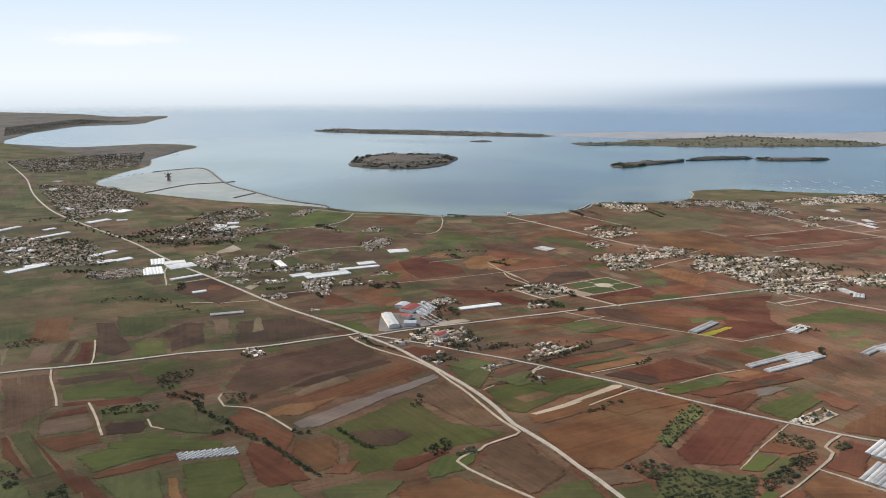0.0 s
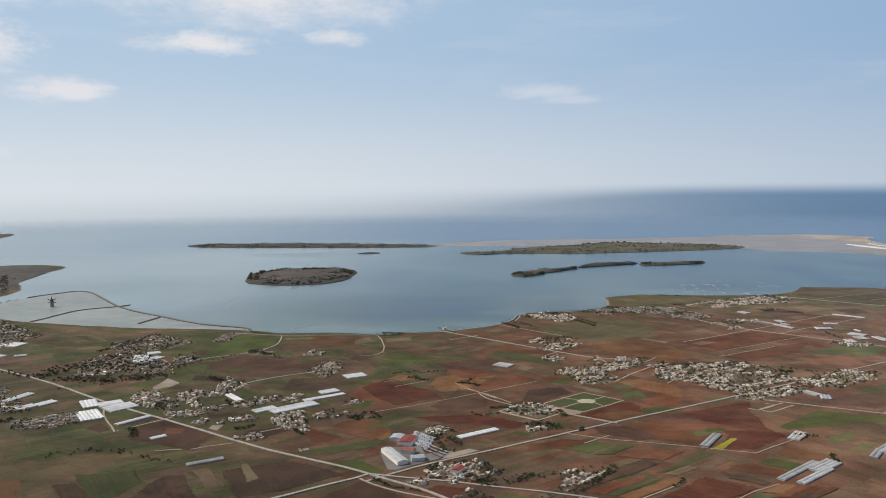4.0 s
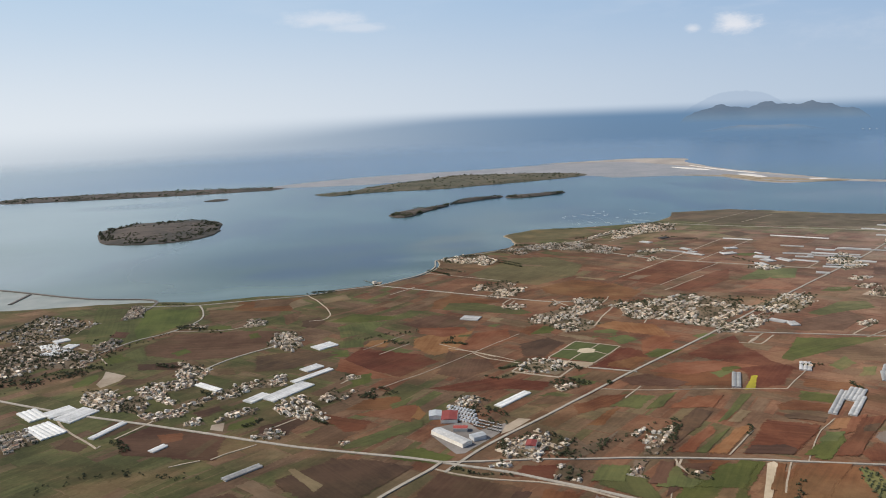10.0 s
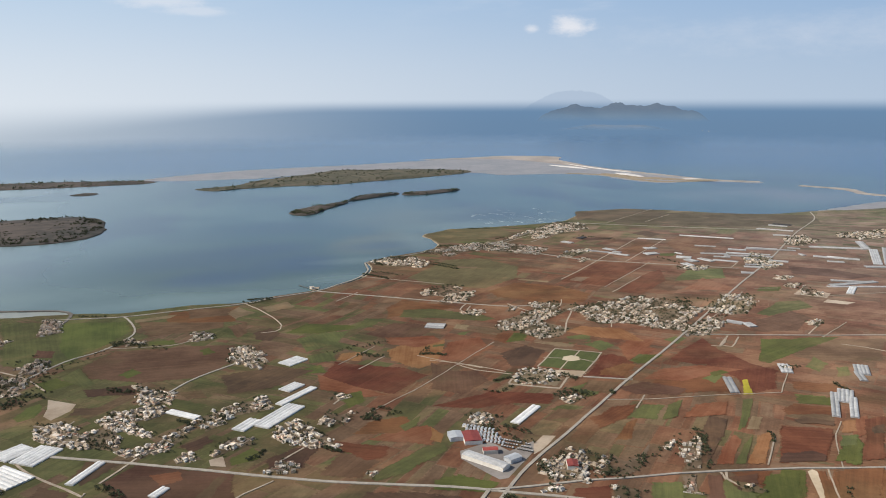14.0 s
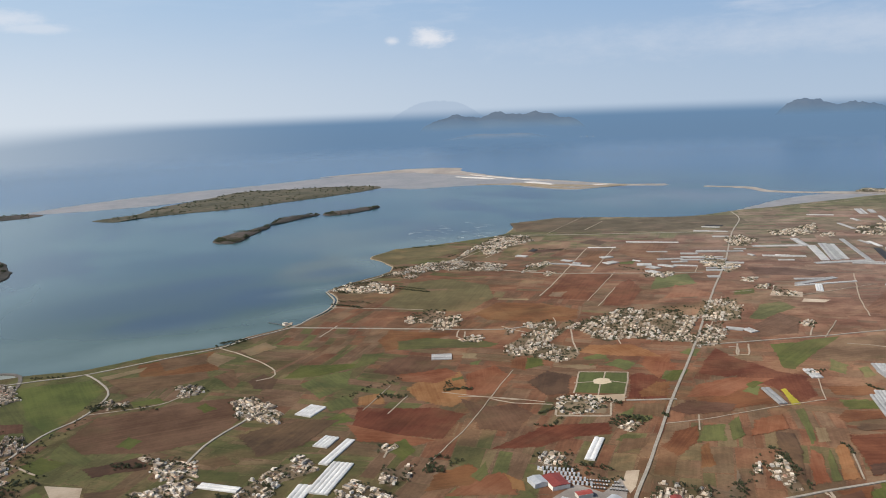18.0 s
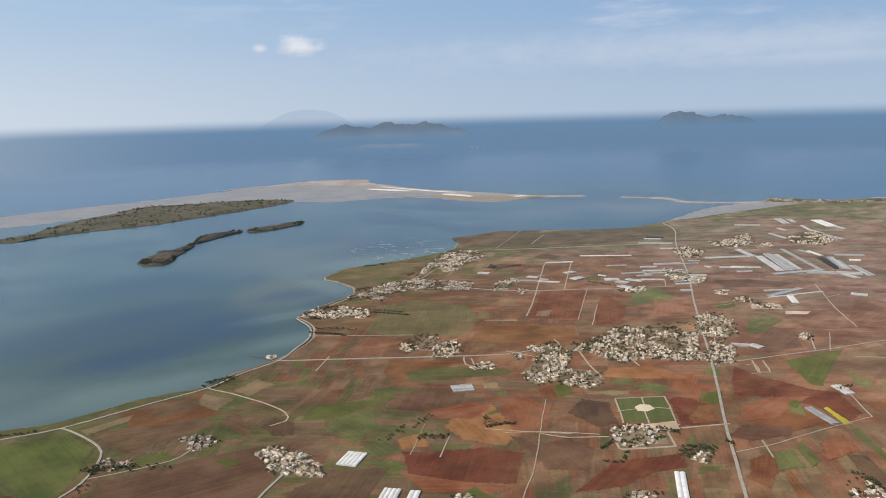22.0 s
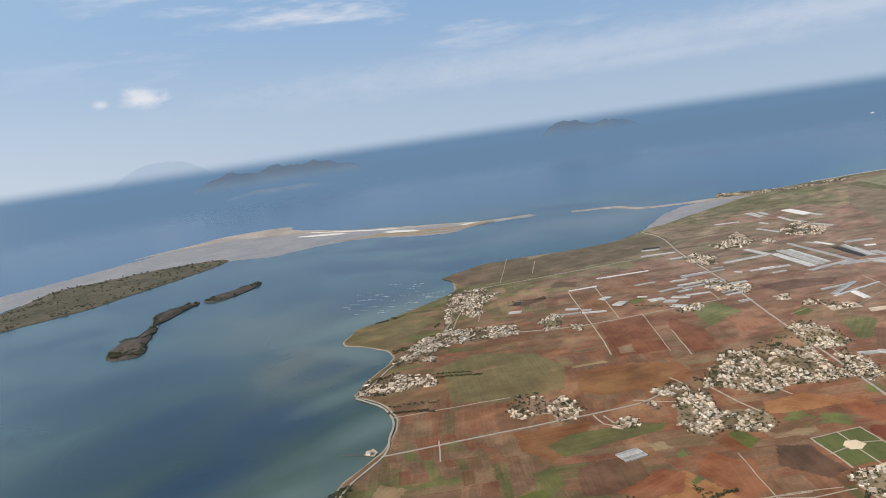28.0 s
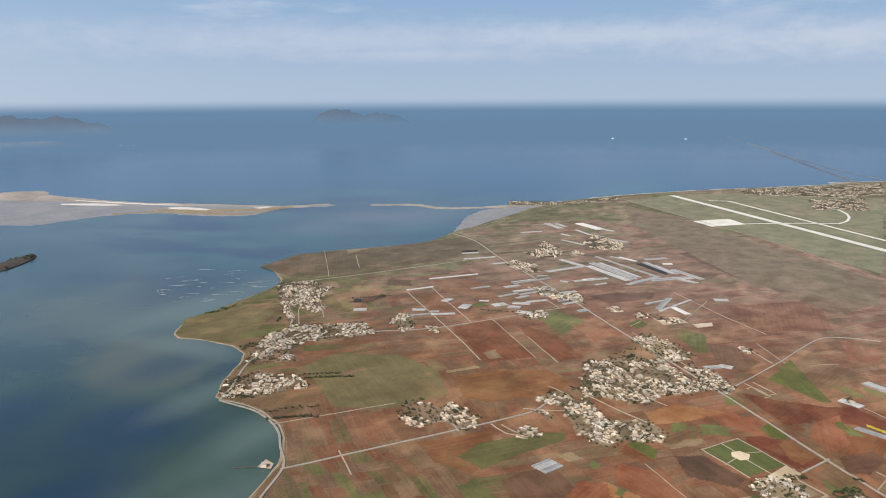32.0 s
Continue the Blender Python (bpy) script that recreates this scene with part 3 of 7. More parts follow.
def island(name, label, points, top, mat, hump=0.0, rough=4.0, step=12.0):
    """Low land in the lagoon: a plate with a sloping rim and a rounded back."""
    line = curve_points(points, step, True, rough, seed=len(points))
    mid = sum(line, Vector()) / len(line)
    bm = bmesh.new()
    rings = []
    for grow, z in ((1.0, -0.5), (1.0, 0.25), (0.985, top * 0.8), (0.93, top), (0.6, top + hump * 0.7), (0.25, top + hump)):
        rings.append([bm.verts.new((*(mid + (q - mid) * grow).xy, z + (0 if grow > 0.95 else 0.25 * hump * noise.noise((q.x * 0.03 * grow, q.y * 0.03 * grow, 2))))) for q in line])
    for a, b in zip(rings, rings[1:]):
        for i in range(len(a)):
            bm.faces.new((a[i - 1], a[i], b[i], b[i - 1]))
    bm.faces.new(rings[-1])
    bmesh.ops.recalc_face_normals(bm, faces=bm.faces[:])
    return tagged(new(name, mesh_of(name, bm, mat)), label, "island", kind="structure")


def shoal(name, label, points, z, mat, rough=6.0):
    line = curve_points(points, 14, True, rough, seed=3)
    return tagged(new(name, mesh_of(name, slab(line, z, -0.6), mat)), label, "shoal", kind="structure")


ROUND = [(-475, 1494), (-436, 1381), (-386, 1349), (-326, 1351), (-276, 1399), (-275, 1494), (-288, 1562), (-338, 1605), (-434, 1592), (-469, 1534)]
island("round_island", "round island covered with dark scrub", ROUND, 1.6, SCRUB, 3.0)
THIN_A = [(14, 1529), (29, 1561), (60, 1595), (77, 1608), (93, 1599), (135, 1647), (138, 1643), (121, 1610), (83, 1557), (49, 1501), (25, 1498)]
THIN_B = [(139, 1651), (172, 1717), (195, 1732), (226, 1740), (261, 1739), (253, 1721), (210, 1696), (174, 1668), (151, 1655)]
THIN_C = [(266, 1728), (303, 1749), (339, 1750), (398, 1762), (382, 1737), (319, 1703), (272, 1701)]
for line in (THIN_A, THIN_B, THIN_C):
    island("wooded_islet", "long narrow islet with dark trees", line, 1.4, SCRUB, 2.5, 3.0, 8)
island("small_islet", "small bare islet in the lagoon", [(-378, 1934), (-344, 1922), (-323, 1946), (-348, 1973)], 0.8, SCRUB, 1.0, 3.0)
LONG = [(-911, 2154), (-854, 2098), (-632, 2093), (-429, 2101), (-239, 2129), (-245, 2189), (-457, 2231), (-677, 2236), (-867, 2214)]
island("long_island", "long low island with olive scrub", LONG, 1.2, SCRUB, 1.5)
GREEN = [(-135, 1962), (-98, 1914), (-46, 1937), (40, 1952), (175, 1956), (243, 1984), (391, 2035), (526, 2099), (569, 2165), (474, 2246), (336, 2279), (243, 2300), (140, 2205), (12, 2100), (-45, 2010), (-101, 1966)]
island("long_island", "long green island beside the tidal flats", GREEN, 1.2, ISLAND_LAND, 2.0)
FLATS = [(-250, 2211), (-7, 2389), (322, 2457), (691, 2580), (870, 2609), (990, 2521), (942, 2409), (929, 2277), (922, 2121), (969, 1914), (1014, 1750), (1092, 1669), (1063, 1645), (979, 1719), (880, 1721), (837, 1786), (817, 1936), (728, 2002), (607, 2023), (551, 2112), (322, 2266), (-10, 2155)]
for k, (n0, n1, cut) in enumerate(((0, 10, (-2600, 1800)), (9, 16, (-1100, 1400)))):
    head = [(x * 0.995, y * 0.995) for x, y in COAST[n0:n1]]
    tagged(new("scrubland", mesh_of("scrubland", slab([Vector((x, y, 0)) for x, y in head + [cut]], LAND_Z + 0.12, LAND_Z - 0.2), SCRUB)), "dark scrubby headland along the lagoon", "ground", kind="structure")
shoal("tidal_flats", "grey tidal flats, partly under water", FLATS, 0.06, FLAT, 10)
SPIT = [(546, 2562), (727, 2598), (876, 2622), (1004, 2526), (953, 2410), (942, 2279), (936, 2122), (981, 1915), (1021, 1753), (1098, 1672), (1080, 1654), (1004, 1735), (959, 1901), (901, 2119), (879, 2281), (843, 2412), (794, 2513)]
shoal("sand_spit", "pale sand spit between lagoon and sea", SPIT, 0.25, SAND, 8)
SPIT_IN = [(983, 1719), (890, 1731), (851, 1789), (831, 1928), (765, 1996), (777, 2012), (852, 1941), (877, 1797), (910, 1749)]
shoal("mud_bank", "dark mud bank inside the spit", SPIT_IN, 0.2, SHORE, 5)
STRIP = [(1123, 1576), (1172, 1481), (1144, 1411), (1175, 1343), (1213, 1305), (1255, 1246), (1288, 1213), (1259, 1206), (1207, 1254), (1166, 1313), (1117, 1400), (1140, 1475), (1108, 1565)]
shoal("sand_bar", "broken sand bars at the mouth of the lagoon", STRIP, 0.2, SAND, 6)
MARSH = [(812, 1229), (923, 1231), (1037, 1227), (1165, 1215), (1259, 1211), (1207, 1259), (1144, 1302), (1041, 1298), (920, 1264)]
shoal("marsh", "grey salt marsh", MARSH, 0.05, FLAT, 6)

# salt pans with their dikes
PANS = [(-675, 1015), (-700, 1088), (-699, 1172), (-691, 1228), (-654, 1254), (-513, 1107), (-415, 1037), (-304, 971), (-264, 960), (-265, 896), (-296, 899), (-342, 901), (-439, 929), (-557, 972), (-627, 979)]
shoal("salt_pan", "pale shallow salt pans behind dikes", PANS, 0.05, BRINE, 2)


def ribbon(points, width, z, depth, step=10.0, rough=0.0):
    line = curve_points(points, step, rough=rough)
    bm = bmesh.new()
    uv = bm.loops.layers.uv.new("UVMap")
    last, run = None, 0.0
    for i, q in enumerate(line):
        ahead = (line[min(i + 1, len(line) - 1)] - line[max(i - 1, 0)])
        side = ahead.normalized().cross(Vector((0, 0, 1))) * width / 2
        run += (q - line[i - 1]).length if i else 0
        row = [bm.verts.new((*(q - side * 1.02).xy, z - depth)), bm.verts.new((*(q - side).xy, z)), bm.verts.new((*(q + side).xy, z)), bm.verts.new((*(q + side * 1.02).xy, z - depth))]
        if last:
            for k in range(3):
                bm.faces.new((last[k], last[k + 1], row[k + 1], row[k]))
        last = row
    bmesh.ops.recalc_face_normals(bm, faces=bm.faces[:])
    if bm.faces[1].normal.z < 0:
        bmesh.ops.reverse_faces(bm, faces=bm.faces[:])
    return bm


for line in ([(-704, 1179), (-687, 1222), (-650, 1248), (-509, 1102), (-412, 1032), (-335, 984), (-262, 956), (-265, 895)],
             [(-559, 981), (-556, 1008), (-556, 1030), (-549, 1073), (-513, 1107), (-506, 1122)],
             [(-415, 981), (-411, 1027)]):
    tagged(new("dike", mesh_of("dike", ribbon(line, 3.0, 0.9, 1.0, rough=0.8), STONE)), "low dark stone dike of the salt pans", "dike", kind="structure")


def windmill(x, y):
    mill = holder("windmill", "old stone windmill standing among the salt pans", "windmill")
    mill.matrix_world = pose(x, y, 0.2, 0, 0, 30)
    bm = bmesh.new()
    bmesh.ops.create_cone(bm, cap_ends=True, segments=14, radius1=3.0, radius2=2.2, depth=9, matrix=Matrix.Translation((0, 0, 4.5)))
    part("tower", bm, WALLS[2], mill)
    bm = bmesh.new()
    bmesh.ops.create_cone(bm, cap_ends=True, segments=14, radius1=2.7, radius2=0.1, depth=3, matrix=Matrix.Translation((0, 0, 10.5)))
    part("cap", bm, STONE, mill, "dark conical cap")
    for k in range(6):
        bm = box(bmesh.new(), -0.5, -3.4, 0.6, 0.5, -3.2, 6.0)
        sail = part("sail", bm, STONE, mill)
        sail.matrix_basis = Matrix.Translation((0, 0, 8.5)) @ pose(0, 0, 0, 0, 60 * k, 0)
    return mill


windmill(-610, 1099)

# far islands: ridges with several summits
def ridge(name, label, x, y, turn, length, depth, peaks, mat, floor=5.0):
    """A hilly island, its long side across the view. peaks: place along it, height, breadth."""
    bm = bmesh.new()
    across, along = 16, 110
    grid = []
    for i in range(along + 1):
        u = i / along * 2 - 1
        row = []
        for j in range(across + 1):
            v = j / across * 2 - 1
            rim = max(0.0, 1 - u ** 6) ** 0.7 * max(0.0, 1 - v * v)
            high = floor + sum(h * math.exp(-((u - c) / b) ** 2) for c, h, b in peaks)
            z = rim * high * (0.85 + 0.10 * noise.noise((u * 7, v * 2.5, length)) + 0.05 * noise.noise((u * 22, v * 6, 2)))
            row.append(bm.verts.new((u * length / 2, v * depth / 2, max(z, 0) - 0.5)))
        grid.append(row)
    for i in range(along):
        for j in range(across):
            bm.faces.new((grid[i][j], grid[i + 1][j], grid[i + 1][j + 1], grid[i][j + 1]))
    ob = tagged(new(name, mesh_of(name, bm, mat, True)), label, "island", kind="structure")
    ob.matrix_world = pose(x, y, 0, 0, 0, turn)
    return ob


# foot and crest colours are the haze painted into the far islands
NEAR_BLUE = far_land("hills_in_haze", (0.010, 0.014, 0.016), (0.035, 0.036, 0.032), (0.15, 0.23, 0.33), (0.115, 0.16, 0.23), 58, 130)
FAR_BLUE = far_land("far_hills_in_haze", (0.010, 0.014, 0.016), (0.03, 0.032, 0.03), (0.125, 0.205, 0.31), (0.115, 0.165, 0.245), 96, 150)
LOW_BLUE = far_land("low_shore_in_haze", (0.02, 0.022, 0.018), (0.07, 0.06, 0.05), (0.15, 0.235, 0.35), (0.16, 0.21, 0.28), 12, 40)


# ---- roads ----
laid = [0]


def road(width, points, mat=None):
    track = mat is not None
    laid[0] += 1
    lift = 0.0045 * (laid[0] % 40)
    bm = ribbon(points, width * (0.38 if track else 0.54), LAND_Z + (0.2 if track else 0.4) + lift, 0.5, 8.0, 0.8 if track else 0.3)
    name = "track" if track else "road"
    tagged(new(name, mesh_of(name, bm, mat or ASPHALT)), "pale dirt track between fields" if track else "pale grey asphalt country road", name, kind="structure")


# ---- fields ----
FIELD_WORDS = {"lots": "village_ground", "yard": "yard", "apron": "apron", "paved": "yard"}


def lay_uv(bm, points):
    """Rows run along the longest side."""
    best = max(range(len(points)), key=lambda i: (Vector(points[i]) - Vector(points[i - 1])).length)
    d = (Vector(points[best]) - Vector(points[best - 1])).normalized()
    uv = bm.loops.layers.uv.new("UVMap")
    for f in bm.faces:
        for l in f.loops:
            p = l.vert.co.xy
            l[uv].uv = (p.dot(d) + points[0][0] * 7, p.x * -d.y + p.y * d.x + points[0][1] * 3)


levels = []


def field(kind, points):
    yard = kind in ("yard", "apron", "paved", "lawn")
    xs, ys = [p[0] for p in points], [p[1] for p in points]
    span = (min(xs) - 2, min(ys) - 2, max(xs) + 2, max(ys) + 2)
    level = 1 + max([n for n, o in levels if o[0] < span[2] and o[2] > span[0] and o[1] < span[3] and o[3] > span[1]], default=0)
    levels.append((level, span))
    top = LAND_Z + 0.05 + level * 0.006
    edge = []
    for i, p in enumerate(points):
        a, b = Vector((*p, 0)), Vector((*points[(i + 1) % len(points)], 0))
        steps = max(1, int((b - a).length / (6 if yard else 1.6)))
        for k in range(steps):
            q = a.lerp(b, k / steps)
            wander = Vector((noise.noise(q * 0.07), noise.noise(q * 0.07 + Vector((5, 5, 5))), 0)) * (0.2 if yard else 0.9)
            fray = Vector((noise.noise(q * 0.9), noise.noise(q * 0.9 + Vector((3, 8, 1))), 0)) * (0.1 if yard else 0.5)
            edge.append(q + wander + fray)
    if yard:
        bm = slab(edge, top, top - 0.004)
    else:
        bm = bmesh.new()
        fade = bm.verts.layers.float.new("fade")
        mid = sum(edge, Vector()) / len(edge)
        reach = min(4.5, max(1.0, 0.13 * min(span[2] - span[0], span[3] - span[1])))
        outer = [bm.verts.new((q.x, q.y, top)) for q in edge]
        inner = []
        for q in edge:
            back = mid - q
            v = bm.verts.new((*(q + back.normalized() * min(reach, 0.45 * back.length)).xy, top + 0.003))
            v[fade] = 1.0
            inner.append(v)
        for i in range(len(edge)):
            bm.faces.new((outer[i - 1], outer[i], inner[i], inner[i - 1]))
        bmesh.ops.triangle_fill(bm, edges=[bm.edges.get((inner[i - 1], inner[i])) for i in range(len(inner))], use_beauty=True, normal=(0, 0, 1))
        for f in bm.faces:
            f.normal_update()
            if f.normal.z < 0:
                f.normal_flip()
    lay_uv(bm, points)
    ob = new(FIELD_WORDS.get(kind, "field"), mesh_of("field", bm, FIELDS[kind]))
    ob.parent = ground


def mosaic():
    """The rest of the plots on the plain, split again and again along the lie of the land."""
    rng = random.Random(4)
    turn = Matrix.Rotation(radians(45), 2)
    cells = []

    def split(x0, y0, x1, y1):
        wide, tall = x1 - x0, y1 - y0
        mid = turn @ Vector(((x0 + x1) / 2, (y0 + y1) / 2))
        far = (mid - Vector((100, 600))).length
        limit = 19 + max(0, far - 500) * 0.04
        if wide * tall < (limit * rng.uniform(0.6, 1.5)) ** 2:
            cells.append((x0, y0, x1, y1))
            return
        cut = rng.uniform(0.35, 0.65)
        long = max(wide, tall) > min(wide, tall) * rng.uniform(1.8, 4.2)
        if (wide > tall) == long:
            split(x0, y0, x0 + wide * cut, y1), split(x0 + wide * cut, y0, x1, y1)
        else:
            split(x0, y0, x1, y0 + tall * cut), split(x0, y0 + tall * cut, x1, y1)

    split(-1700, -1900, 2000, 2400)
    bm = bmesh.new()
    uv = bm.loops.layers.uv.new("UVMap")
    coarse = outline[::3]
    cells.sort(key=lambda c: (turn @ Vector(((c[0] + c[2]) / 2, (c[1] + c[3]) / 2)) - Vector((60, 560))).length)
    alone = 0
    for x0, y0, x1, y1 in cells:
        gap = rng.uniform(0.2, 0.9)
        pts = [turn @ Vector(c) for c in ((x0 + gap, y0 + gap), (x1 - gap, y0 + gap), (x1 - gap, y1 - gap), (x0 + gap, y1 - gap))]
        pts = [p + Vector((noise.noise((p.x * 0.01, p.y * 0.01, 1)), noise.noise((p.x * 0.01, p.y * 0.01, 7)))) * 14 for p in pts]
        if not all(inside(p, coarse) for p in pts) or min(p.y for p in pts) < -300:
            continue
        z = LAND_Z + 0.008 + 0.036 * rng.random()
        flip = (x1 - x0 > y1 - y0)
        if alone < 290:
            # the plots nearest to the village road, each by itself
            alone += 1
            one = bmesh.new()
            one_uv = one.loops.layers.uv.new("UVMap")
            f = one.faces.new([one.verts.new((p.x, p.y, z)) for p in pts])
            for l, p in zip(f.loops, pts):
                q = turn.transposed() @ p
                l[one_uv].uv = (q.x, q.y) if flip else (q.y, q.x)
            part("plot", one, PLOT, ground)
            continue
        f = bm.faces.new([bm.verts.new((p.x, p.y, z)) for p in pts])
        for l, p in zip(f.loops, pts):
            q = turn.transposed() @ p
            l[uv].uv = (q.x, q.y) if flip else (q.y, q.x)
    bm.normal_update()
    bmesh.ops.recalc_face_normals(bm, faces=bm.faces[:])
    for f in bm.faces:
        if f.normal.z < 0:
            f.normal_flip()
    tagged(new("plots", mesh_of("plots", bm, PLOTS)), "patchwork of small red, brown and green plots", "field", kind="stuff")


mosaic()


# ---- greenhouses and sheds ----
HOUSE_KINDS = {"white": ("greenhouse", PLASTIC, "greenhouse of white plastic arches in a field"), "glass": ("greenhouse", GLASS, "greenhouse covered with cloudy bluish plastic"),
               "grey": ("greenhouse", GLASS, "long low tunnel of dull plastic in a field"), "black": ("net_house", NET, "net house under black shade netting"),
               "shed": ("industrial_shed", METAL, "grey metal industrial shed with pitched roof"), "redshed": ("industrial_shed", REDROOF, "industrial shed with a dull red roof"),
               "whiteshed": ("industrial_shed", GLASS, "long low industrial shed with a white roof"), "clayshed": ("industrial_shed", ROOFS[2], "low shed with a salmon clay tile roof")}


def greenhouse(x, y, length, width, turn, kind):
    name, mat, label = HOUSE_KINDS[kind]
    thing = holder(name, label, name.replace("_", " "), "greenhouses" if name == "greenhouse" else "")
    thing.matrix_world = pose(x, y, LAND_Z, 0, 0, turn)
    tall = 2.4 if "shed" in kind else 0.75
    rise = 0.6 if "shed" in kind else 0.35
    if "shed" in kind:
        bm = box(bmesh.new(), -length / 2, -width / 2, -0.3, length / 2, width / 2, tall)
        part("wall", bm, METAL if kind == "shed" else WALLS[0], thing)
        spans = max(1, round(width / 10))
    else:
        spans = max(1, round(width / 2.7))
        for end in (-1, 1):
            bm = box(bmesh.new(), end * length / 2 - 0.1, -width / 2 + 0.1, -0.2, end * length / 2 + 0.1, width / 2 - 0.1, tall)
            part("end_wall", bm, mat, thing)
    each = width / spans
    for s in range(spans):
        bm = bmesh.new()
        y0 = -width / 2 + s * each
        rows = []
        steps = 2 if "shed" in kind else 6
        for k in range(steps + 1):
            a = k / steps
            z = tall + rise * (1 - abs(2 * a - 1) if "shed" in kind else math.sin(math.pi * a))
            rows.append([bm.verts.new((e * (length / 2 + 0.2), y0 + 0.06 + (each - 0.12) * a, z)) for e in (-1, 1)])
        if "shed" not in kind:
            rows.insert(0, [bm.verts.new((e * length / 2, y0 + 0.04, -0.2)) for e in (-1, 1)])
            rows.append([bm.verts.new((e * length / 2, y0 + each - 0.04, -0.2)) for e in (-1, 1)])
        for a, b in zip(rows, rows[1:]):
            bm.faces.new((a[0], a[1], b[1], b[0]))
        for e in (0, 1):
            bm.faces.new([r[e] for r in rows])
        bmesh.ops.recalc_face_normals(bm, faces=bm.faces[:])
        part("roof" if "shed" in kind else "tunnel", bm, mat, thing)


# ---- houses ----
def house_shape(rng, wide, deep, tall, roof, wall, windows):
    """One house, well off the map; copies of it are set out later."""
    house = holder("house", "", "house", "houses of the plain")
    bm = box(bmesh.new(), -wide / 2, -deep / 2, -0.4, wide / 2, deep / 2, tall)
    wing = rng.random()
    if wing < 0.6:
        box(bm, wide / 2 - 0.01, -deep / 2, -0.4, wide / 2 + wide * 0.45, deep * 0.2, tall * 0.62)
    if wing > 0.4:
        box(bm, -wide * 0.2, deep / 2 - 0.01, -0.4, wide * 0.4, deep / 2 + deep * 0.4, tall * 0.55)
    if rng.random() < 0.5:
        box(bm, -wide * 0.4, -deep * 0.3, tall, wide * 0.02, deep * 0.3, tall + 1.1)
    part("wall", bm, wall, house)
    bm = bmesh.new()
    if roof is ROOFS[2]:
        over = 0.25
        a = [bm.verts.new((sx * (wide / 2 + over), sy * (deep / 2 + over), tall + 0.03)) for sx, sy in ((-1, -1), (1, -1), (1, 1), (-1, 1))]
        b = [bm.verts.new((sx * (wide / 2 - deep * 0.28), 0, tall + deep * 0.22)) for sx in (-1, 1)]
        for f in ((a[0], a[1], b[1], b[0]), (a[1], a[2], b[1]), (a[2], a[3], b[0], b[1]), (a[3], a[0], b[0]), (a[3], a[2], a[1], a[0])):
            bm.faces.new(f)
    else:
        t = 0.22
        for x0, y0, x1, y1 in ((-wide / 2, -deep / 2, wide / 2, -deep / 2 + t), (-wide / 2, deep / 2 - t, wide / 2, deep / 2), (-wide / 2, -deep / 2 + t, -wide / 2 + t, deep / 2 - t), (wide / 2 - t, -deep / 2 + t, wide / 2, deep / 2 - t)):
            box(bm, x0, y0, tall + 0.004, x1, y1, tall + 0.32)
        box(bm, -wide / 2 + t, -deep / 2 + t, tall + 0.004, wide / 2 - t, deep / 2 - t, tall + 0.06)
    part("roof", bm, roof, house)
    for k in range(windows):
        x = -wide / 2 + wide * (k + 0.7) / (windows + 0.4)
        bm = box(bmesh.new(), x - 0.3, -deep / 2 - 0.03, 0.0 if k == 1 else tall * 0.4, x + 0.3, -deep / 2 + 0.02, tall * 0.75)
        part("door" if k == 1 else "window", bm, OPENING, house)
    house.location = (0, -3600, LAND_Z)
    return house


HOUSE_LABELS = {0: "flat-roofed house with pale plaster walls", 1: "flat-roofed house with a grey roof terrace", 2: "small house with a hipped clay tile roof"}
rng = random.Random(11)
SHAPES = []
shrubs = []
for k in range(14):
    r = (0, 0, 1, 0, 2, 1, 0, 0, 1, 2, 0, 1, 0, 0)[k]
    h = house_shape(rng, rng.uniform(3.6, 6.2), rng.uniform(3.0, 4.6), rng.choice((1.7, 2.0, 2.6, 3.0)), ROOFS[r], WALLS[(0, 1, 0, 0, 1, 2, 0, 1, 0, 1, 2, 0, 0, 1)[k]], 2 if k % 2 else 0)
    h["label"] = HOUSE_LABELS[r]
    SHAPES.append(h)
NEW_SHAPES = []
for k in range(3):
    h = house_shape(rng, rng.uniform(4.5, 6), rng.uniform(3.5, 4.5), 2.9, ROOFS[0], WALLS[1], 2)
    h["label"] = "new cream house of an estate in a field"
    NEW_SHAPES.append(h)

taken = {}
single = [0]


def free_at(p, gap):
    cell = (int(p[0] // 8), int(p[1] // 8))
    for i in (-1, 0, 1):
        for j in (-1, 0, 1):
            if any((p[0] - q[0]) ** 2 + (p[1] - q[1]) ** 2 < gap * gap for q in taken.get((cell[0] + i, cell[1] + j), ())):
                return False
    taken.setdefault(cell, []).append(p)
    return True


def block(out, x, y, z, turn, wide, deep, tall, wall, roof):
    """Adds one plain house to lists of corners, faces and their materials."""
    verts, faces, mats = out
    c, s = math.cos(turn), math.sin(turn)

    def ring(w, d, h):
        n = len(verts)
        verts.extend((x + c * a * w / 2 - s * b * d / 2, y + s * a * w / 2 + c * b * d / 2, h) for a, b in ((-1, -1), (1, -1), (1, 1), (-1, 1)))
        return n

    a, b = ring(wide, deep, z - 0.3), ring(wide, deep, z + tall)
    inner, low = ring(wide - 0.4, deep - 0.4, z + tall), ring(wide - 0.4, deep - 0.4, z + tall - 0.25)
    for i in range(4):
        j = (i + 1) % 4
        faces.extend(((a + i, a + j, b + j, b + i), (b + i, b + j, inner + j, inner + i), (inner + i, inner + j, low + j, low + i)))
        mats.extend((wall, wall, wall))
    faces.append((low, low + 1, low + 2, low + 3))
    mats.append(roof)


SETTLED = [WALLS_I[0], WALLS_I[1], WALLS_I[2], ROOFS_I[0], ROOFS_I[1], ROOFS_I[2], DIRT]


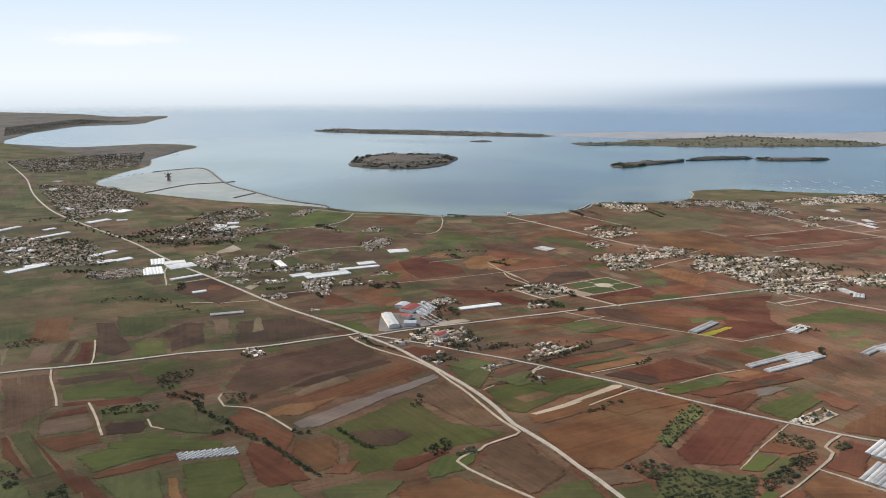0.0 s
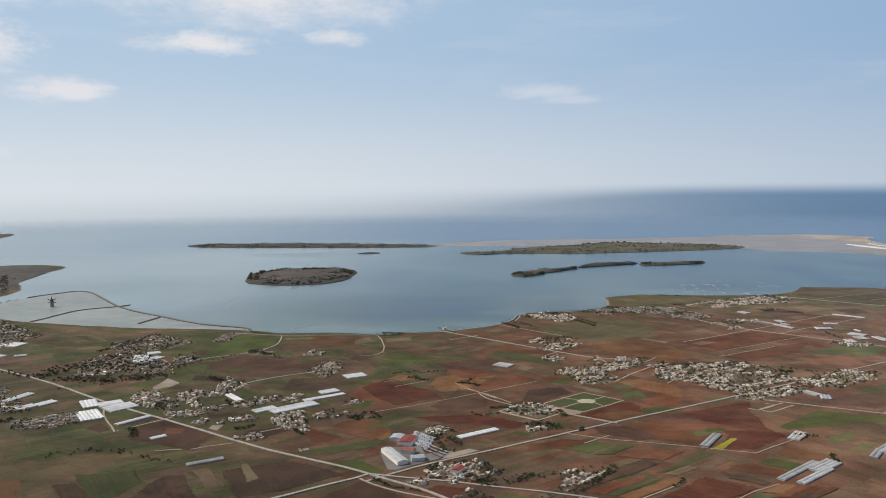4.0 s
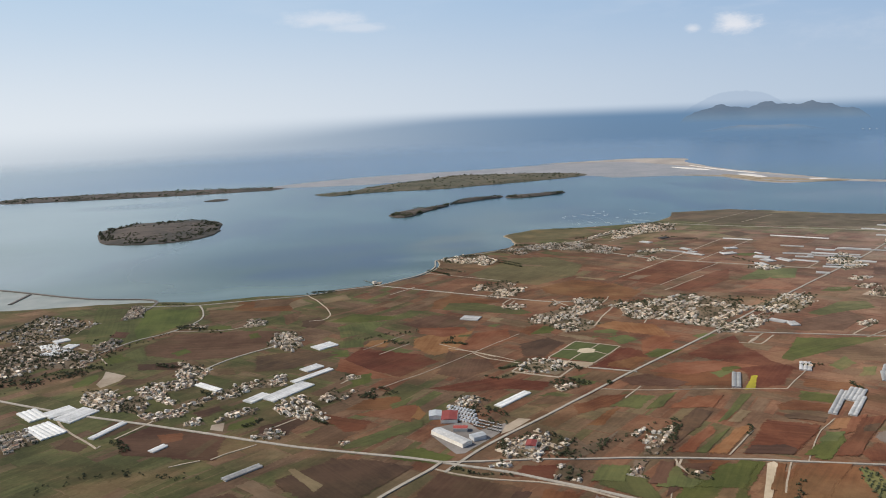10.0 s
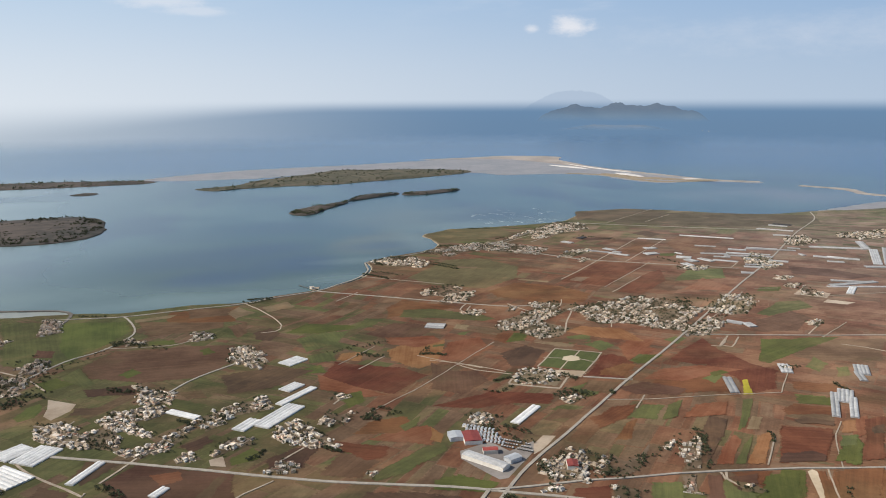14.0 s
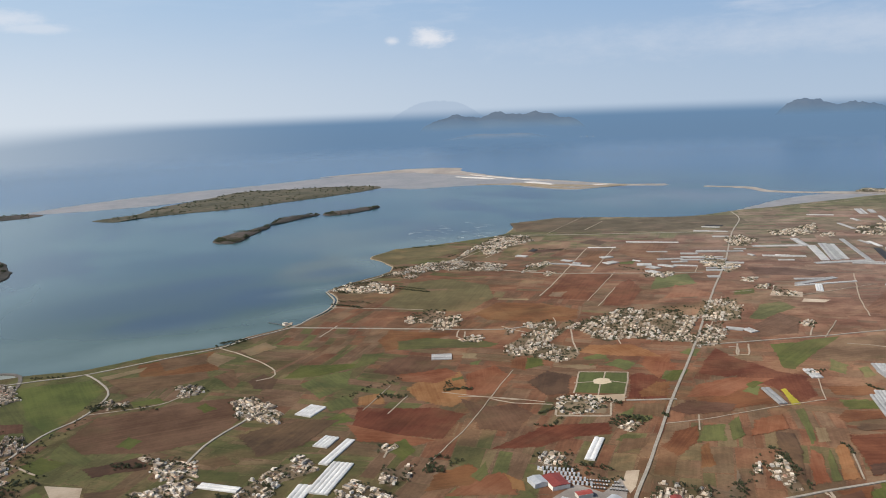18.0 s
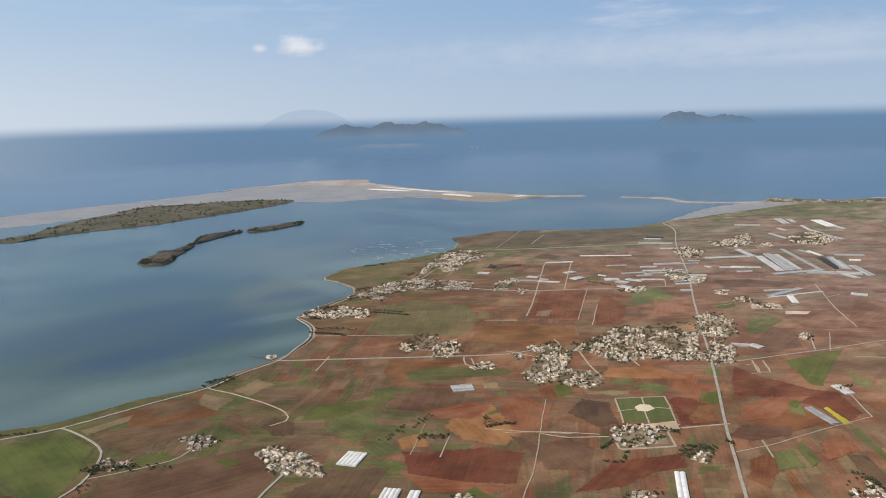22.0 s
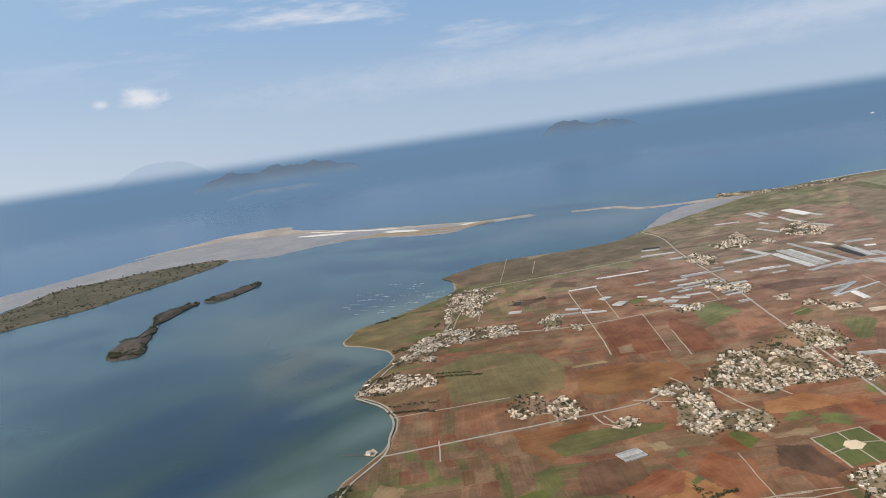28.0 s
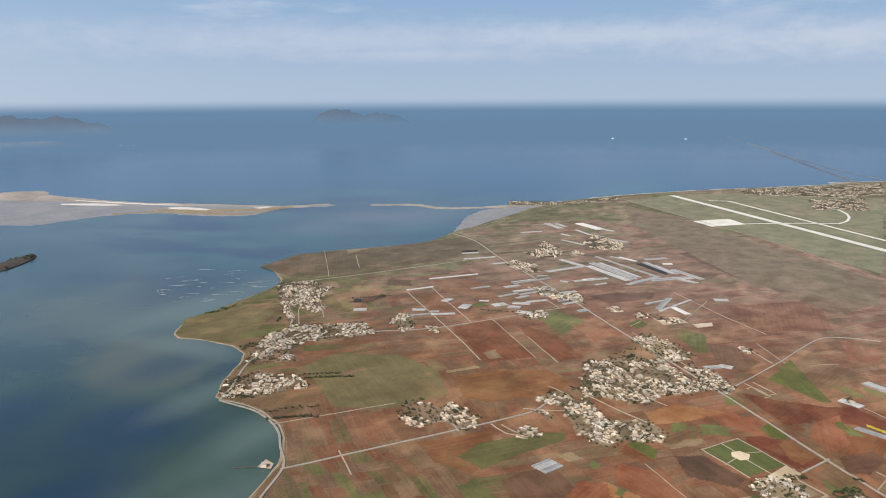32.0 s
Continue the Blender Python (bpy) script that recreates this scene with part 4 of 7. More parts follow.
def rim_distance(p, points):
    p, best = Vector(p), 99.0
    for i in range(len(points)):
        a, b = Vector(points[i - 1]), Vector(points[i])
        t = max(0.0, min(1.0, (p - a).dot(b - a) / max((b - a).length_squared, 1e-6)))
        best = min(best, (p - a - (b - a) * t).length)
    return best


def lie(points, kind):
    """The way that a settlement stretches, in degrees."""
    if kind:
        best = max(range(len(points)), key=lambda i: (Vector(points[i]) - Vector(points[i - 1])).length)
        d = Vector(points[best]) - Vector(points[best - 1])
        return math.degrees(math.atan2(d.y, d.x))
    a = np.array(points, float)
    a -= a.mean(0)
    return math.degrees(0.5 * math.atan2(2 * (a[:, 0] * a[:, 1]).sum(), (a[:, 0] ** 2).sum() - (a[:, 1] ** 2).sum()))


def village(count, points, kind=""):
    """Rows of houses wall to wall along lanes, with yards, sheds and shrubs behind them."""
    rng = random.Random(count * 31 + int(abs(points[0][0])))
    xs, ys = [p[0] for p in points], [p[1] for p in points]
    base = lie(points, kind)
    near = sum(ys) / len(ys) < 720 and abs(sum(xs) / len(xs)) < 260
    out = ([], [], [])
    turn = radians(base)
    c, si = math.cos(turn), math.sin(turn)
    flat = [(p[0] * c + p[1] * si, -p[0] * si + p[1] * c) for p in points]
    u0, u1, v0, v1 = min(p[0] for p in flat), max(p[0] for p in flat), min(p[1] for p in flat), max(p[1] for p in flat)
    small = len(points) < 5 and count < 13
    open_plan = sum(xs) < 50 * len(xs)
    farms = sum(xs) < -290 * len(xs)
    field("lots", points)
    v, lane = v0 + rng.uniform(0.6, 1.6), 0
    while v < v1:
        lane += 1
        for side in (-1, 1):
            u = u0 + rng.uniform(0, 1.5)
            while u < u1:
                wide, deep, tall = rng.choice((1.2, 1.5, 1.9, 2.4, 3.0, 4.0, 5.4)) * rng.uniform(0.75, 1.1), rng.choice((1.1, 1.4, 1.8, 2.3, 3.2)) * rng.uniform(0.85, 1.1), rng.choice((0.55, 0.7, 0.8, 1.0, 1.2, 1.5))
                uu, vv = u + wide / 2, v + 4.5 * noise.noise((u * 0.03, v * 0.03, 8)) + side * (0.55 + deep / 2 + rng.choice((0, 0, 0.3, 1.2)))
                u += wide + (0.05 if rng.random() < 0.5 else rng.uniform(0.5, 4.5))
                p = (uu * c - vv * si, uu * si + vv * c)
                if not inside(p, points):
                    continue
                reach = rim_distance(p, points)
                run = noise.noise((u * 0.055, lane * 3.7, count)) + 0.4 * noise.noise((u * 0.2, lane * 5.1, 2)) + rng.random() * 0.3
                gone = run > (0.34 if open_plan else 0.16) + 0.2 * min(1.0, reach / 6.0) + (0.15 if small else 0.0)
                gone = gone or noise.noise((p[0] * 0.045, p[1] * 0.045, 4.5)) > (0.4 if small else 0.42 if open_plan else 0.26)
                gone = gone or (farms and rng.random() < 0.6) or (sum(xs) > 1100 * len(xs) and rng.random() < 0.55)
                if gone:
                    for _ in range(rng.choice((0, 1, 1, 2))):
                        shrubs.append((p[0] + rng.uniform(-2, 2), p[1] + rng.uniform(-2, 2)))
                    continue
                if not free_at(p, 1.2):
                    continue
                face = base + rng.choice((0, 0, 180)) + 18 * noise.noise((p[0] * 0.03, p[1] * 0.03, 1)) + rng.uniform(-5, 5)
                a = radians(face)
                back = (-si * side, c * side)
                # lane in front, yard wall and shed behind
                block(out, p[0] - back[0] * (deep / 2 + 0.45), p[1] - back[1] * (deep / 2 + 0.45), LAND_Z - 0.05, turn, wide + 0.6, 0.9, 0.36, 6, 6)
                if rng.random() < 0.45:
                    block(out, p[0] + back[0] * (deep / 2 + 0.9), p[1] + back[1] * (deep / 2 + 0.9), LAND_Z - 0.05, turn, wide * 0.9, 1.6, 0.42, rng.choice((0, 1, 2)), 6)
                if rng.random() < 0.4:
                    q = (p[0] + back[0] * (deep / 2 + rng.uniform(0.6, 2)) + c * rng.uniform(-1, 1), p[1] + back[1] * (deep / 2 + rng.uniform(0.6, 2)) + si * rng.uniform(-1, 1))
                    block(out, q[0], q[1], LAND_Z + 0.1, a, rng.uniform(0.7, 1.5), rng.uniform(0.6, 1.2), rng.uniform(0.4, 0.9), rng.choice((0, 1, 2)), rng.choice((3, 4, 5)))
                if rng.random() < 0.62:
                    shrubs.append((p[0] + back[0] * rng.uniform(2, 3.4) + rng.uniform(-1, 1), p[1] + back[1] * rng.uniform(2, 3.4) + rng.uniform(-1, 1)))
                if near and single[0] < 295 and rng.random() < 0.4:
                    single[0] += 1
                    ob = copy_thing(rng.choice(NEW_SHAPES if kind else SHAPES), pose(p[0], p[1], LAND_Z + 0.1, 0, 0, face))
                    size = rng.uniform(0.36, 0.54)
                    ob.scale = (size, size * rng.uniform(0.8, 1.1), rng.uniform(0.34, 0.56))
                    continue
                wall, roof = (1, 3) if kind else (rng.choice((0, 1, 2, 2, 2) if open_plan else (0, 0, 1, 1, 2, 2)), rng.choice((3, 3, 4, 4, 4, 5) if open_plan else (3, 3, 3, 3, 3, 4, 5)))
                block(out, p[0], p[1], LAND_Z + 0.1, a, wide, deep, tall, wall, roof)
                if rng.random() < 0.3:
                    k = rng.uniform(-0.25, 0.25) * wide
                    block(out, p[0] + c * k, p[1] + si * k, LAND_Z + tall - 0.2, a, wide * 0.45, deep * 0.6, rng.uniform(0.5, 0.9), wall, roof)
        v += rng.uniform(5.0, 7.0) if open_plan else rng.uniform(6.2, 8.0)
    if out[0]:
        me = bpy.data.meshes.new("village_houses")
        me.from_pydata(out[0], [], out[1])
        for m in SETTLED:
            me.materials.append(m)
        me.polygons.foreach_set("material_index", out[2])
        label = "cream new houses standing close together" if kind else "pale flat-roofed village houses standing close together"
        tagged(new("village_houses", me), label, "houses", kind="stuff")


# ---- trees ----
def crown_mesh(rng, radius, tall, clumps, bm, at=(0, 0, 0)):
    """Leaf clumps: many small tilted tufts, with gaps between them."""
    for k in range(clumps):
        a, b = rng.uniform(0, 2 * math.pi), rng.uniform(-0.5, 1.0)
        r = radius * rng.uniform(0.35, 1.0)
        c = Vector((math.cos(a) * r * math.sqrt(1 - b * b * 0.8), math.sin(a) * r * math.sqrt(1 - b * b * 0.8), tall * 0.62 + b * tall * 0.36)) + Vector(at)
        size = radius * rng.uniform(0.22, 0.42)
        turn = Euler((rng.uniform(0, 6), rng.uniform(0, 6), rng.uniform(0, 6))).to_matrix()
        v = [bm.verts.new(c + turn @ Vector(q) * size * rng.uniform(0.7, 1.2)) for q in ((1, 0, 0), (-1, 0, 0), (0, 1, 0), (0, -1, 0), (0, 0, 1), (0, 0, -1))]
        for f in ((0, 2, 4), (2, 1, 4), (1, 3, 4), (3, 0, 4), (2, 0, 5), (1, 2, 5), (3, 1, 5), (0, 3, 5)):
            bm.faces.new([v[i] for i in f])


def tree_shape(rng, radius, tall, leaf):
    tree = holder("tree", "dark green broad tree beside houses and fields", "tree", "trees of the plain")
    bm = bmesh.new()
    bmesh.ops.create_cone(bm, cap_ends=False, segments=6, radius1=0.16, radius2=0.08, depth=tall * 0.6, matrix=Matrix.Translation((0, 0, tall * 0.25)))
    for k in range(3):
        m = pose(0, 0, tall * 0.45, rng.uniform(25, 45), 0, 120 * k) @ Matrix.Translation((0, 0, tall * 0.15))
        bmesh.ops.create_cone(bm, cap_ends=False, segments=5, radius1=0.07, radius2=0.03, depth=tall * 0.35, matrix=m)
    part("trunk", bm, BARK, tree)
    bm = bmesh.new()
    crown_mesh(rng, radius, tall, 46, bm)
    part("crown", bm, leaf, tree)
    tree.location = (0, -3600, LAND_Z)
    return tree


TREES = [tree_shape(rng, rng.uniform(1.3, 1.9), rng.uniform(2.2, 3.2), LEAF[0 if k < 4 else 1]) for k in range(6)]


def plant(p, rng, grow=1.0):
    ob = copy_thing(rng.choice(TREES), pose(p[0], p[1], LAND_Z, 0, 0, rng.uniform(0, 360)))
    s = rng.uniform(0.4, 0.75) * grow
    ob.scale = (s, s, s * rng.uniform(0.85, 1.15))


def tree_row(count, spread, points):
    rng = random.Random(count + int(abs(points[0][1])))
    line = curve_points(points, 2.0)
    for k in range(int(count * 2.2)):
        q = line[min(int((k + rng.random()) / (count * 2.2) * len(line)), len(line) - 1)]
        p = (q.x + rng.uniform(-1, 1) * float(spread) * 0.45, q.y + rng.uniform(-1, 1) * float(spread) * 0.45)
        if q.y < 760 and planted[0] < 240:
            planted[0] += 1
            plant(p, rng)
        else:
            shrubs.append(p)


planted = [0]


def grove(count, points):
    """An orchard: one mass of low crowns in rough rows."""
    rng = random.Random(count)
    xs, ys = [p[0] for p in points], [p[1] for p in points]
    bm = bmesh.new()
    left, tries = count * 3, 0
    while left and tries < count * 90:
        tries += 1
        u, v = rng.uniform(-1, 1), rng.uniform(-1, 1)
        p = Vector(((min(xs) + max(xs)) / 2 + u * (max(xs) - min(xs)) / 2, (min(ys) + max(ys)) / 2 + v * (max(ys) - min(ys)) / 2))
        q = Matrix.Rotation(radians(45), 2) @ p
        q = Vector((round(q.x / 2.6) * 2.6 + rng.uniform(-0.5, 0.5), q.y))
        p = Matrix.Rotation(radians(-45), 2) @ q
        if inside(p, points):
            s = rng.uniform(0.45, 0.85)
            crown_mesh(rng, 1.1 * s, 1.6 * s, 11, bm, (p.x, p.y, LAND_Z))
            left -= 1
    tagged(new("orchard", mesh_of("orchard", bm, LEAF[1])), "olive orchard of low grey-green trees", "orchard", kind="stuff")


# roads and tracks: width, line
road(3.5, [(432.6, 1114.6), (401.1, 1085.7), (332.6, 1022), (266.6, 961.4), (225.6, 926.3)], DIRT)
road(3.2, [(464.4, 1095.4), (394.2, 1033.8), (339.4, 985.3)], DIRT)
road(2.4, [(363.6, 972), (287.4, 909.6), (252.2, 880.3)], DIRT)
road(2.4, [(313.5, 910.8), (248.7, 858.4)], DIRT)
road(3, [(563.1, 807.4), (478.1, 741.1), (420.9, 690.5)], DIRT)
road(3.4, [(358.1, 700.2), (327.7, 679.5)], DIRT)
road(2.2, [(7.9, 731.3), (45.8, 689)], DIRT)
road(2.2, [(-15.2, 738), (-40.4, 715.5)], DIRT)
road(3.6, [(263, 697.3), (241.2, 678.7), (247.2, 672.7), (268.8, 691.7)], DIRT)
road(2.6, [(127.8, 605.4), (110, 587.4)], DIRT)
road(3.2, [(253, 1150.3), (289.5, 1178.1), (314.7, 1193.2)], DIRT)
road(3.2, [(286.6, 1141), (338.1, 1180.2), (377.2, 1212.6)], DIRT)
road(3.2, [(274.9, 820.6), (229.5, 781.7)], DIRT)
road(3.6, [(177.9, 808.7), (155, 774.1), (141.6, 750.3)], DIRT)
road(3.6, [(96.3, 854.5), (87.9, 841.4), (86.6, 828.4)], DIRT)
road(3, [(391.8, 824), (415.4, 817.8)], DIRT)
road(3, [(466.3, 942.5), (431.9, 913.8)], DIRT)
road(3, [(65.1, 912.4), (85.5, 894.6), (71.3, 878.8)], DIRT)
road(3, [(-110.1, 585.1), (-96.8, 596.9)], DIRT)
road(3.4, [(-69.6, 655.3), (-64.8, 661.8), (-58.9, 662.9), (-55.9, 665), (-56.5, 669.5)], DIRT)
road(3.2, [(105.1, 497.9), (102.4, 489.6), (106, 483.3), (107.5, 476.7), (113.3, 473.5)], DIRT)
road(2.4, [(134.1, 496.2), (146.8, 509.2), (161.7, 523.6)], DIRT)
road(2.4, [(160.8, 483.1), (146.3, 462.4), (140.3, 452.7)], DIRT)
road(1.6, [(13.9, 718), (32.6, 704.8), (58.3, 676.6)], DIRT)
road(3, [(332.2, 649), (343.1, 637.7), (350.7, 624.8)], DIRT)
road(3.4, [(233.5, 680), (239.6, 676.3), (257, 692.2), (249.7, 694.8)], DIRT)
road(3.4, [(-186, 612.2), (-193.7, 599.4), (-202.3, 587.9)], DIRT)
road(3.6, [(-250.4, 632.5), (-238.6, 611.2), (-219.5, 588.7), (-209, 576), (-208.1, 579.3)], DIRT)
road(2.6, [(-117.1, 562.3), (-133.2, 553.5), (-140.4, 547.1)], DIRT)
road(3.2, [(-286.5, 793.4), (-277.5, 784.1), (-266.2, 770.5), (-249.3, 740.7)], DIRT)
road(2.6, [(-224.7, 678.6), (-229.8, 668.8), (-246.5, 678.8)], DIRT)
road(3.6, [(-182, 384.6), (-176, 390.2), (-163, 401), (-154.7, 405.6), (-138.7, 417.6), (-117.3, 434.6), (-98.3, 451.1), (-78.8, 463), (-60, 476.8), (-39.4, 496), (-22.5, 510.9), (-15.4, 519.2)])
road(3, [(-14.9, 518.2), (6.1, 514.9), (33.5, 512), (49.2, 508.7), (67.8, 505.7), (82.2, 503.6), (96.4, 500.6), (108.4, 498.1), (133.4, 491.3), (149.2, 487.3), (168.9, 480.9), (195.8, 472.5), (216.8, 466.2), (234.2, 462.1), (253.1, 457.1), (264.5, 454.9), (273, 454.3), (284.4, 452.9)])
road(3.5, [(-20, 510.6), (-1.7, 497.8), (16.4, 490.2), (28.7, 486.4), (35.1, 483.6), (51, 473), (65.7, 458.8), (78.9, 447), (92.1, 432.8), (103.9, 420.9), (110.8, 415.4), (114.6, 412.3), (113.8, 408.9), (106.8, 399.9), (103, 394.4), (102, 388.9), (98.7, 384.4), (96.1, 378.6), (95.9, 375.3), (102.4, 370.7), (116.6, 363.6), (132.3, 356.4), (142.1, 351.9)], DIRT)
road(3.5, [(255.4, 456.7), (249.6, 447.4), (246.8, 441.2), (249.2, 436.4), (247, 429), (241.6, 417.7), (252, 413.2), (262.5, 407.8), (270.9, 404.7)], DIRT)
road(2.2, [(241.6, 417.7), (232.1, 399.7), (224.6, 388)], DIRT)
road(3, [(-153.3, 404.2), (-145, 395.4), (-127, 379.1), (-112, 365.3)], DIRT)
road(3, [(-99.5, 374), (-90.8, 367.5), (-80.7, 358.6), (-66.5, 346.1)], DIRT)
road(2.6, [(-167, 452.5), (-154.2, 438.3), (-144.6, 426.3), (-138.4, 417.7)], DIRT)
road(3, [(-43.3, 406.1), (-41.3, 400.6), (-32.8, 393.1), (-20.1, 395.2), (-8.2, 391.5), (5.2, 384.6), (14.3, 379.3), (17.4, 377.9)], DIRT)
road(2.4, [(-58.8, 368.1), (-51.9, 361.8), (-44.3, 361.2)], DIRT)
road(2, [(98.2, 384.2), (95, 387.7)], DIRT)
road(3.4, [(108.4, 498.1), (103.5, 490.9), (105.1, 480.8), (110, 475.6), (113.2, 470.8)], DIRT)
road(2, [(168.9, 480.9), (180.9, 496.4), (198, 516), (215.3, 530)], DIRT)
road(1.8, [(84.2, 455.2), (93.3, 473.3), (103.3, 491.8)], DIRT)
road(1.8, [(233, 461.7), (220.4, 433.4), (210.4, 407.1)], DIRT)
road(4, [(-1068, 1220), (-844, 1049), (-698, 922), (-563, 819), (-456, 758), (-345, 700), (-252, 642), (-170, 597), (-95, 555), (-33.5, 527.7), (-14.4, 517.2), (15.8, 500.5), (41.6, 482), (63.4, 465.7), (84.8, 447.5), (97.6, 434), (109.9, 419), (118.2, 412.9), (132.4, 401), (144.6, 388.7), (155.5, 378.8), (164.6, 369.3), (173, 360.4)])
road(3.5, [(-16, 506), (13, 536), (56, 571), (128, 631), (231, 713), (383, 839), (505, 937), (670, 1079), (786, 1170), (841, 1238)])
road(3.4, [(-33, 961), (32, 912), (97, 863), (134, 840), (168, 838)])
road(3.2, [(-279, 931), (-239, 925), (-211, 921), (-151, 928), (-104, 933), (-74, 947), (-30, 961), (-6, 981), (19, 1003), (38, 1035), (43, 1063), (45, 1080)])
road(3.5, [(45, 1080), (74, 1092), (124, 1117), (157, 1125), (208, 1138), (264, 1168), (326, 1220)])
road(2.8, [(-211, 921), (-204, 899), (-200, 861), (-220, 823), (-245, 802), (-269, 764)])
road(3, [(-220, 827), (-202, 823), (-179, 819), (-163, 821), (-150, 830)], DIRT)
road(3, [(-104, 933), (-87, 887), (-80, 847), (-87, 831), (-99, 830)], DIRT)
road(2.8, [(-188, 681), (-157, 729), (-122, 759), (-108, 779)])
road(1.8, [(-54, 632), (-7, 668), (31, 703), (76, 744)], DIRT)
road(2.5, [(31, 703), (40, 686), (60, 670)], DIRT)
road(2, [(100, 606), (126, 598), (170, 590), (215, 580)], DIRT)
road(2, [(215, 580), (249, 613)], DIRT)
road(2.8, [(232, 712), (290, 690), (339, 672), (425, 642), (441, 616), (442, 586)])
road(3, [(105, 649), (135, 633)])
road(3, [(7, 941), (-20, 914)], DIRT)
road(3, [(25, 1011), (64, 978), (100, 947)], DIRT)
road(3, [(94, 862), (83, 846), (84, 829)], DIRT)
road(1.6, [(-52, 730), (-17, 764)], DIRT)
road(2.8, [(201, 1120), (255, 1073), (297, 1015), (356, 968), (439, 909)])
road(3, [(403, 1280), (490, 1216), (606, 1141), (683, 1091)])
road(2.5, [(613, 1359), (463, 1251)], DIRT)
road(2.5, [(606, 1296), (527, 1242)], DIRT)
road(2.5, [(-162, 542), (-146, 547)], DIRT)
road(3, [(-304, 840), (-301, 863), (-292, 874)], DIRT)
road(3, [(906, 1236), (1136, 1194), (1322, 1164)], DIRT)
road(2.5, [(1447, 1077), (1132, 832), (936, 687), (744, 565)], DIRT)
road(2.5, [(132, 851), (145, 814), (175, 828), (187, 848)], DIRT)
road(2.5, [(206, 785), (185, 749)], DIRT)
road(2.5, [(371, 816), (300, 759), (269, 735)], DIRT)
road(2.5, [(436, 775), (533, 764)], DIRT)
road(2.5, [(384, 697), (332, 669)], DIRT)
road(3, [(89854, 21805), (8054, 2020), (3792, 974), (2618, 660), (2127, 485)], DIRT)
# fields: kind, corners

field('red', [(-238, 476), (-217, 490), (-180, 445), (-202, 432)])
field('green', [(-247, 453), (-233, 467), (-208, 435), (-216, 424)])
field('red', [(-174, 924), (-108, 928), (-116, 872), (-178, 876)])
field('tan', [(-111, 924), (-95, 897), (-117, 880), (-127, 904)])
field('red', [(523, 743), (596, 644), (461, 627), (426, 704)])
field('orange', [(436, 626), (414, 587), (360, 590), (364, 617)])
field('green', [(1341, 1071), (1510, 982), (1207, 799), (1146, 834)])
field('green', [(1139, 782), (768, 569), (942, 559), (1109, 693)])
field('brown', [(816, 843), (944, 791), (757, 680), (659, 731)])
field('brown', [(662, 724), (725, 665), (603, 577), (528, 625)])
field('tan', [(-203, 908), (-165, 915), (-170, 903), (-202, 896)])
field('brown', [(-158, 934), (-114, 923), (-121, 894), (-157, 893)])
field('tan', [(-93, 915), (-64, 929), (-58, 905), (-88, 893)])
# the ground near the start of the flight
field('brown', [(-47, 410.4), (-59, 450.5), (-18.4, 508.8), (22.8, 483.4), (-8.4, 444.7), (-24, 406.5)])
field('brown', [(-170.4, 385.1), (-150.6, 400.6), (-112.5, 365.1), (-109.5, 348.7), (-114.6, 334.1)])
field('lush', [(24.8, 381.6), (37.6, 410.6), (48.8, 435.2), (80.6, 413.6), (101.1, 410.8), (110.6, 410.9), (102.5, 396), (81.2, 380.1), (72.9, 361.1), (62.4, 349.9), (52.6, 354.2), (44, 373.1), (34.9, 378.9)])
field('tan', [(-184.7, 398.2), (-210.1, 421.4), (-206.8, 425.7), (-184.7, 400)])
field('tan', [(-175.5, 403.2), (-196.2, 432.5), (-183.1, 444.7), (-161.5, 410.8)])
field('dark', [(-162.3, 412.4), (-182.8, 450.5), (-178.8, 451.9), (-156.2, 412.6)])
field('tan', [(-156.1, 414.6), (-175.7, 446.2), (-173, 447.1), (-153, 415.6)])
field('red', [(-151.5, 416.1), (-173.3, 449.2), (-166.2, 451.6), (-140, 419.1)])
field('dark', [(-150.6, 434.3), (-194, 483.3), (-181.4, 487.6), (-132.6, 445.7), (-135.6, 432.3)])
field('lush', [(-127.5, 437.1), (-143.2, 458.3), (-139.1, 465.4), (-126, 469.9), (-107.2, 446), (-120.2, 435.6)])
field('green', [(-159.2, 462), (-190.4, 497.9), (-155.4, 509.8), (-141.1, 491.1), (-145, 465.7)])
field('dark', [(-139.2, 467.6), (-139.5, 489.1), (-136.5, 502.9), (-124, 507.2), (-98, 470.4), (-108.5, 448.7), (-125, 470.2)])
field('tan', [(-101.3, 484), (-124.1, 513.7), (-115.4, 520.7), (-92.4, 490.6)])
field('dark', [(-80.1, 472.1), (-106, 513.3), (-74.6, 537.3), (-54, 531), (-28.4, 517.2), (-55, 488.4)])
field('lush', [(-59.5, 472.7), (-54.6, 480.8), (-47.1, 478), (-54.2, 467.2)])
field('tan', [(-82.3, 496.4), (-98.2, 526.6), (-94.5, 527.8), (-76.1, 503.3)])
field('green', [(-150.8, 403.3), (-124, 423.6), (-114.2, 417.6), (-143, 396.1)])
field('dark', [(-140.7, 393.4), (-112.7, 417.2), (-103.5, 413.1), (-131.8, 385.6)])
field('lush', [(-128.8, 382.5), (-104.4, 411.9), (-90.3, 403.9), (-76.7, 401.9), (-79.9, 389), (-114.9, 370.2)])
field('lush', [(-113.3, 427.2), (-102.3, 440.7), (-84.4, 432.4), (-88.8, 411.2), (-102.9, 412.4)])
field('red', [(-110.9, 364.2), (-113.8, 369.1), (-80.4, 389.6), (-73.8, 385.7), (-92.2, 370.6), (-98.4, 373.6)])
field('green', [(-79, 357.8), (-84.2, 365.6), (-66.8, 375), (-59.3, 367.9), (-76, 358.2)])
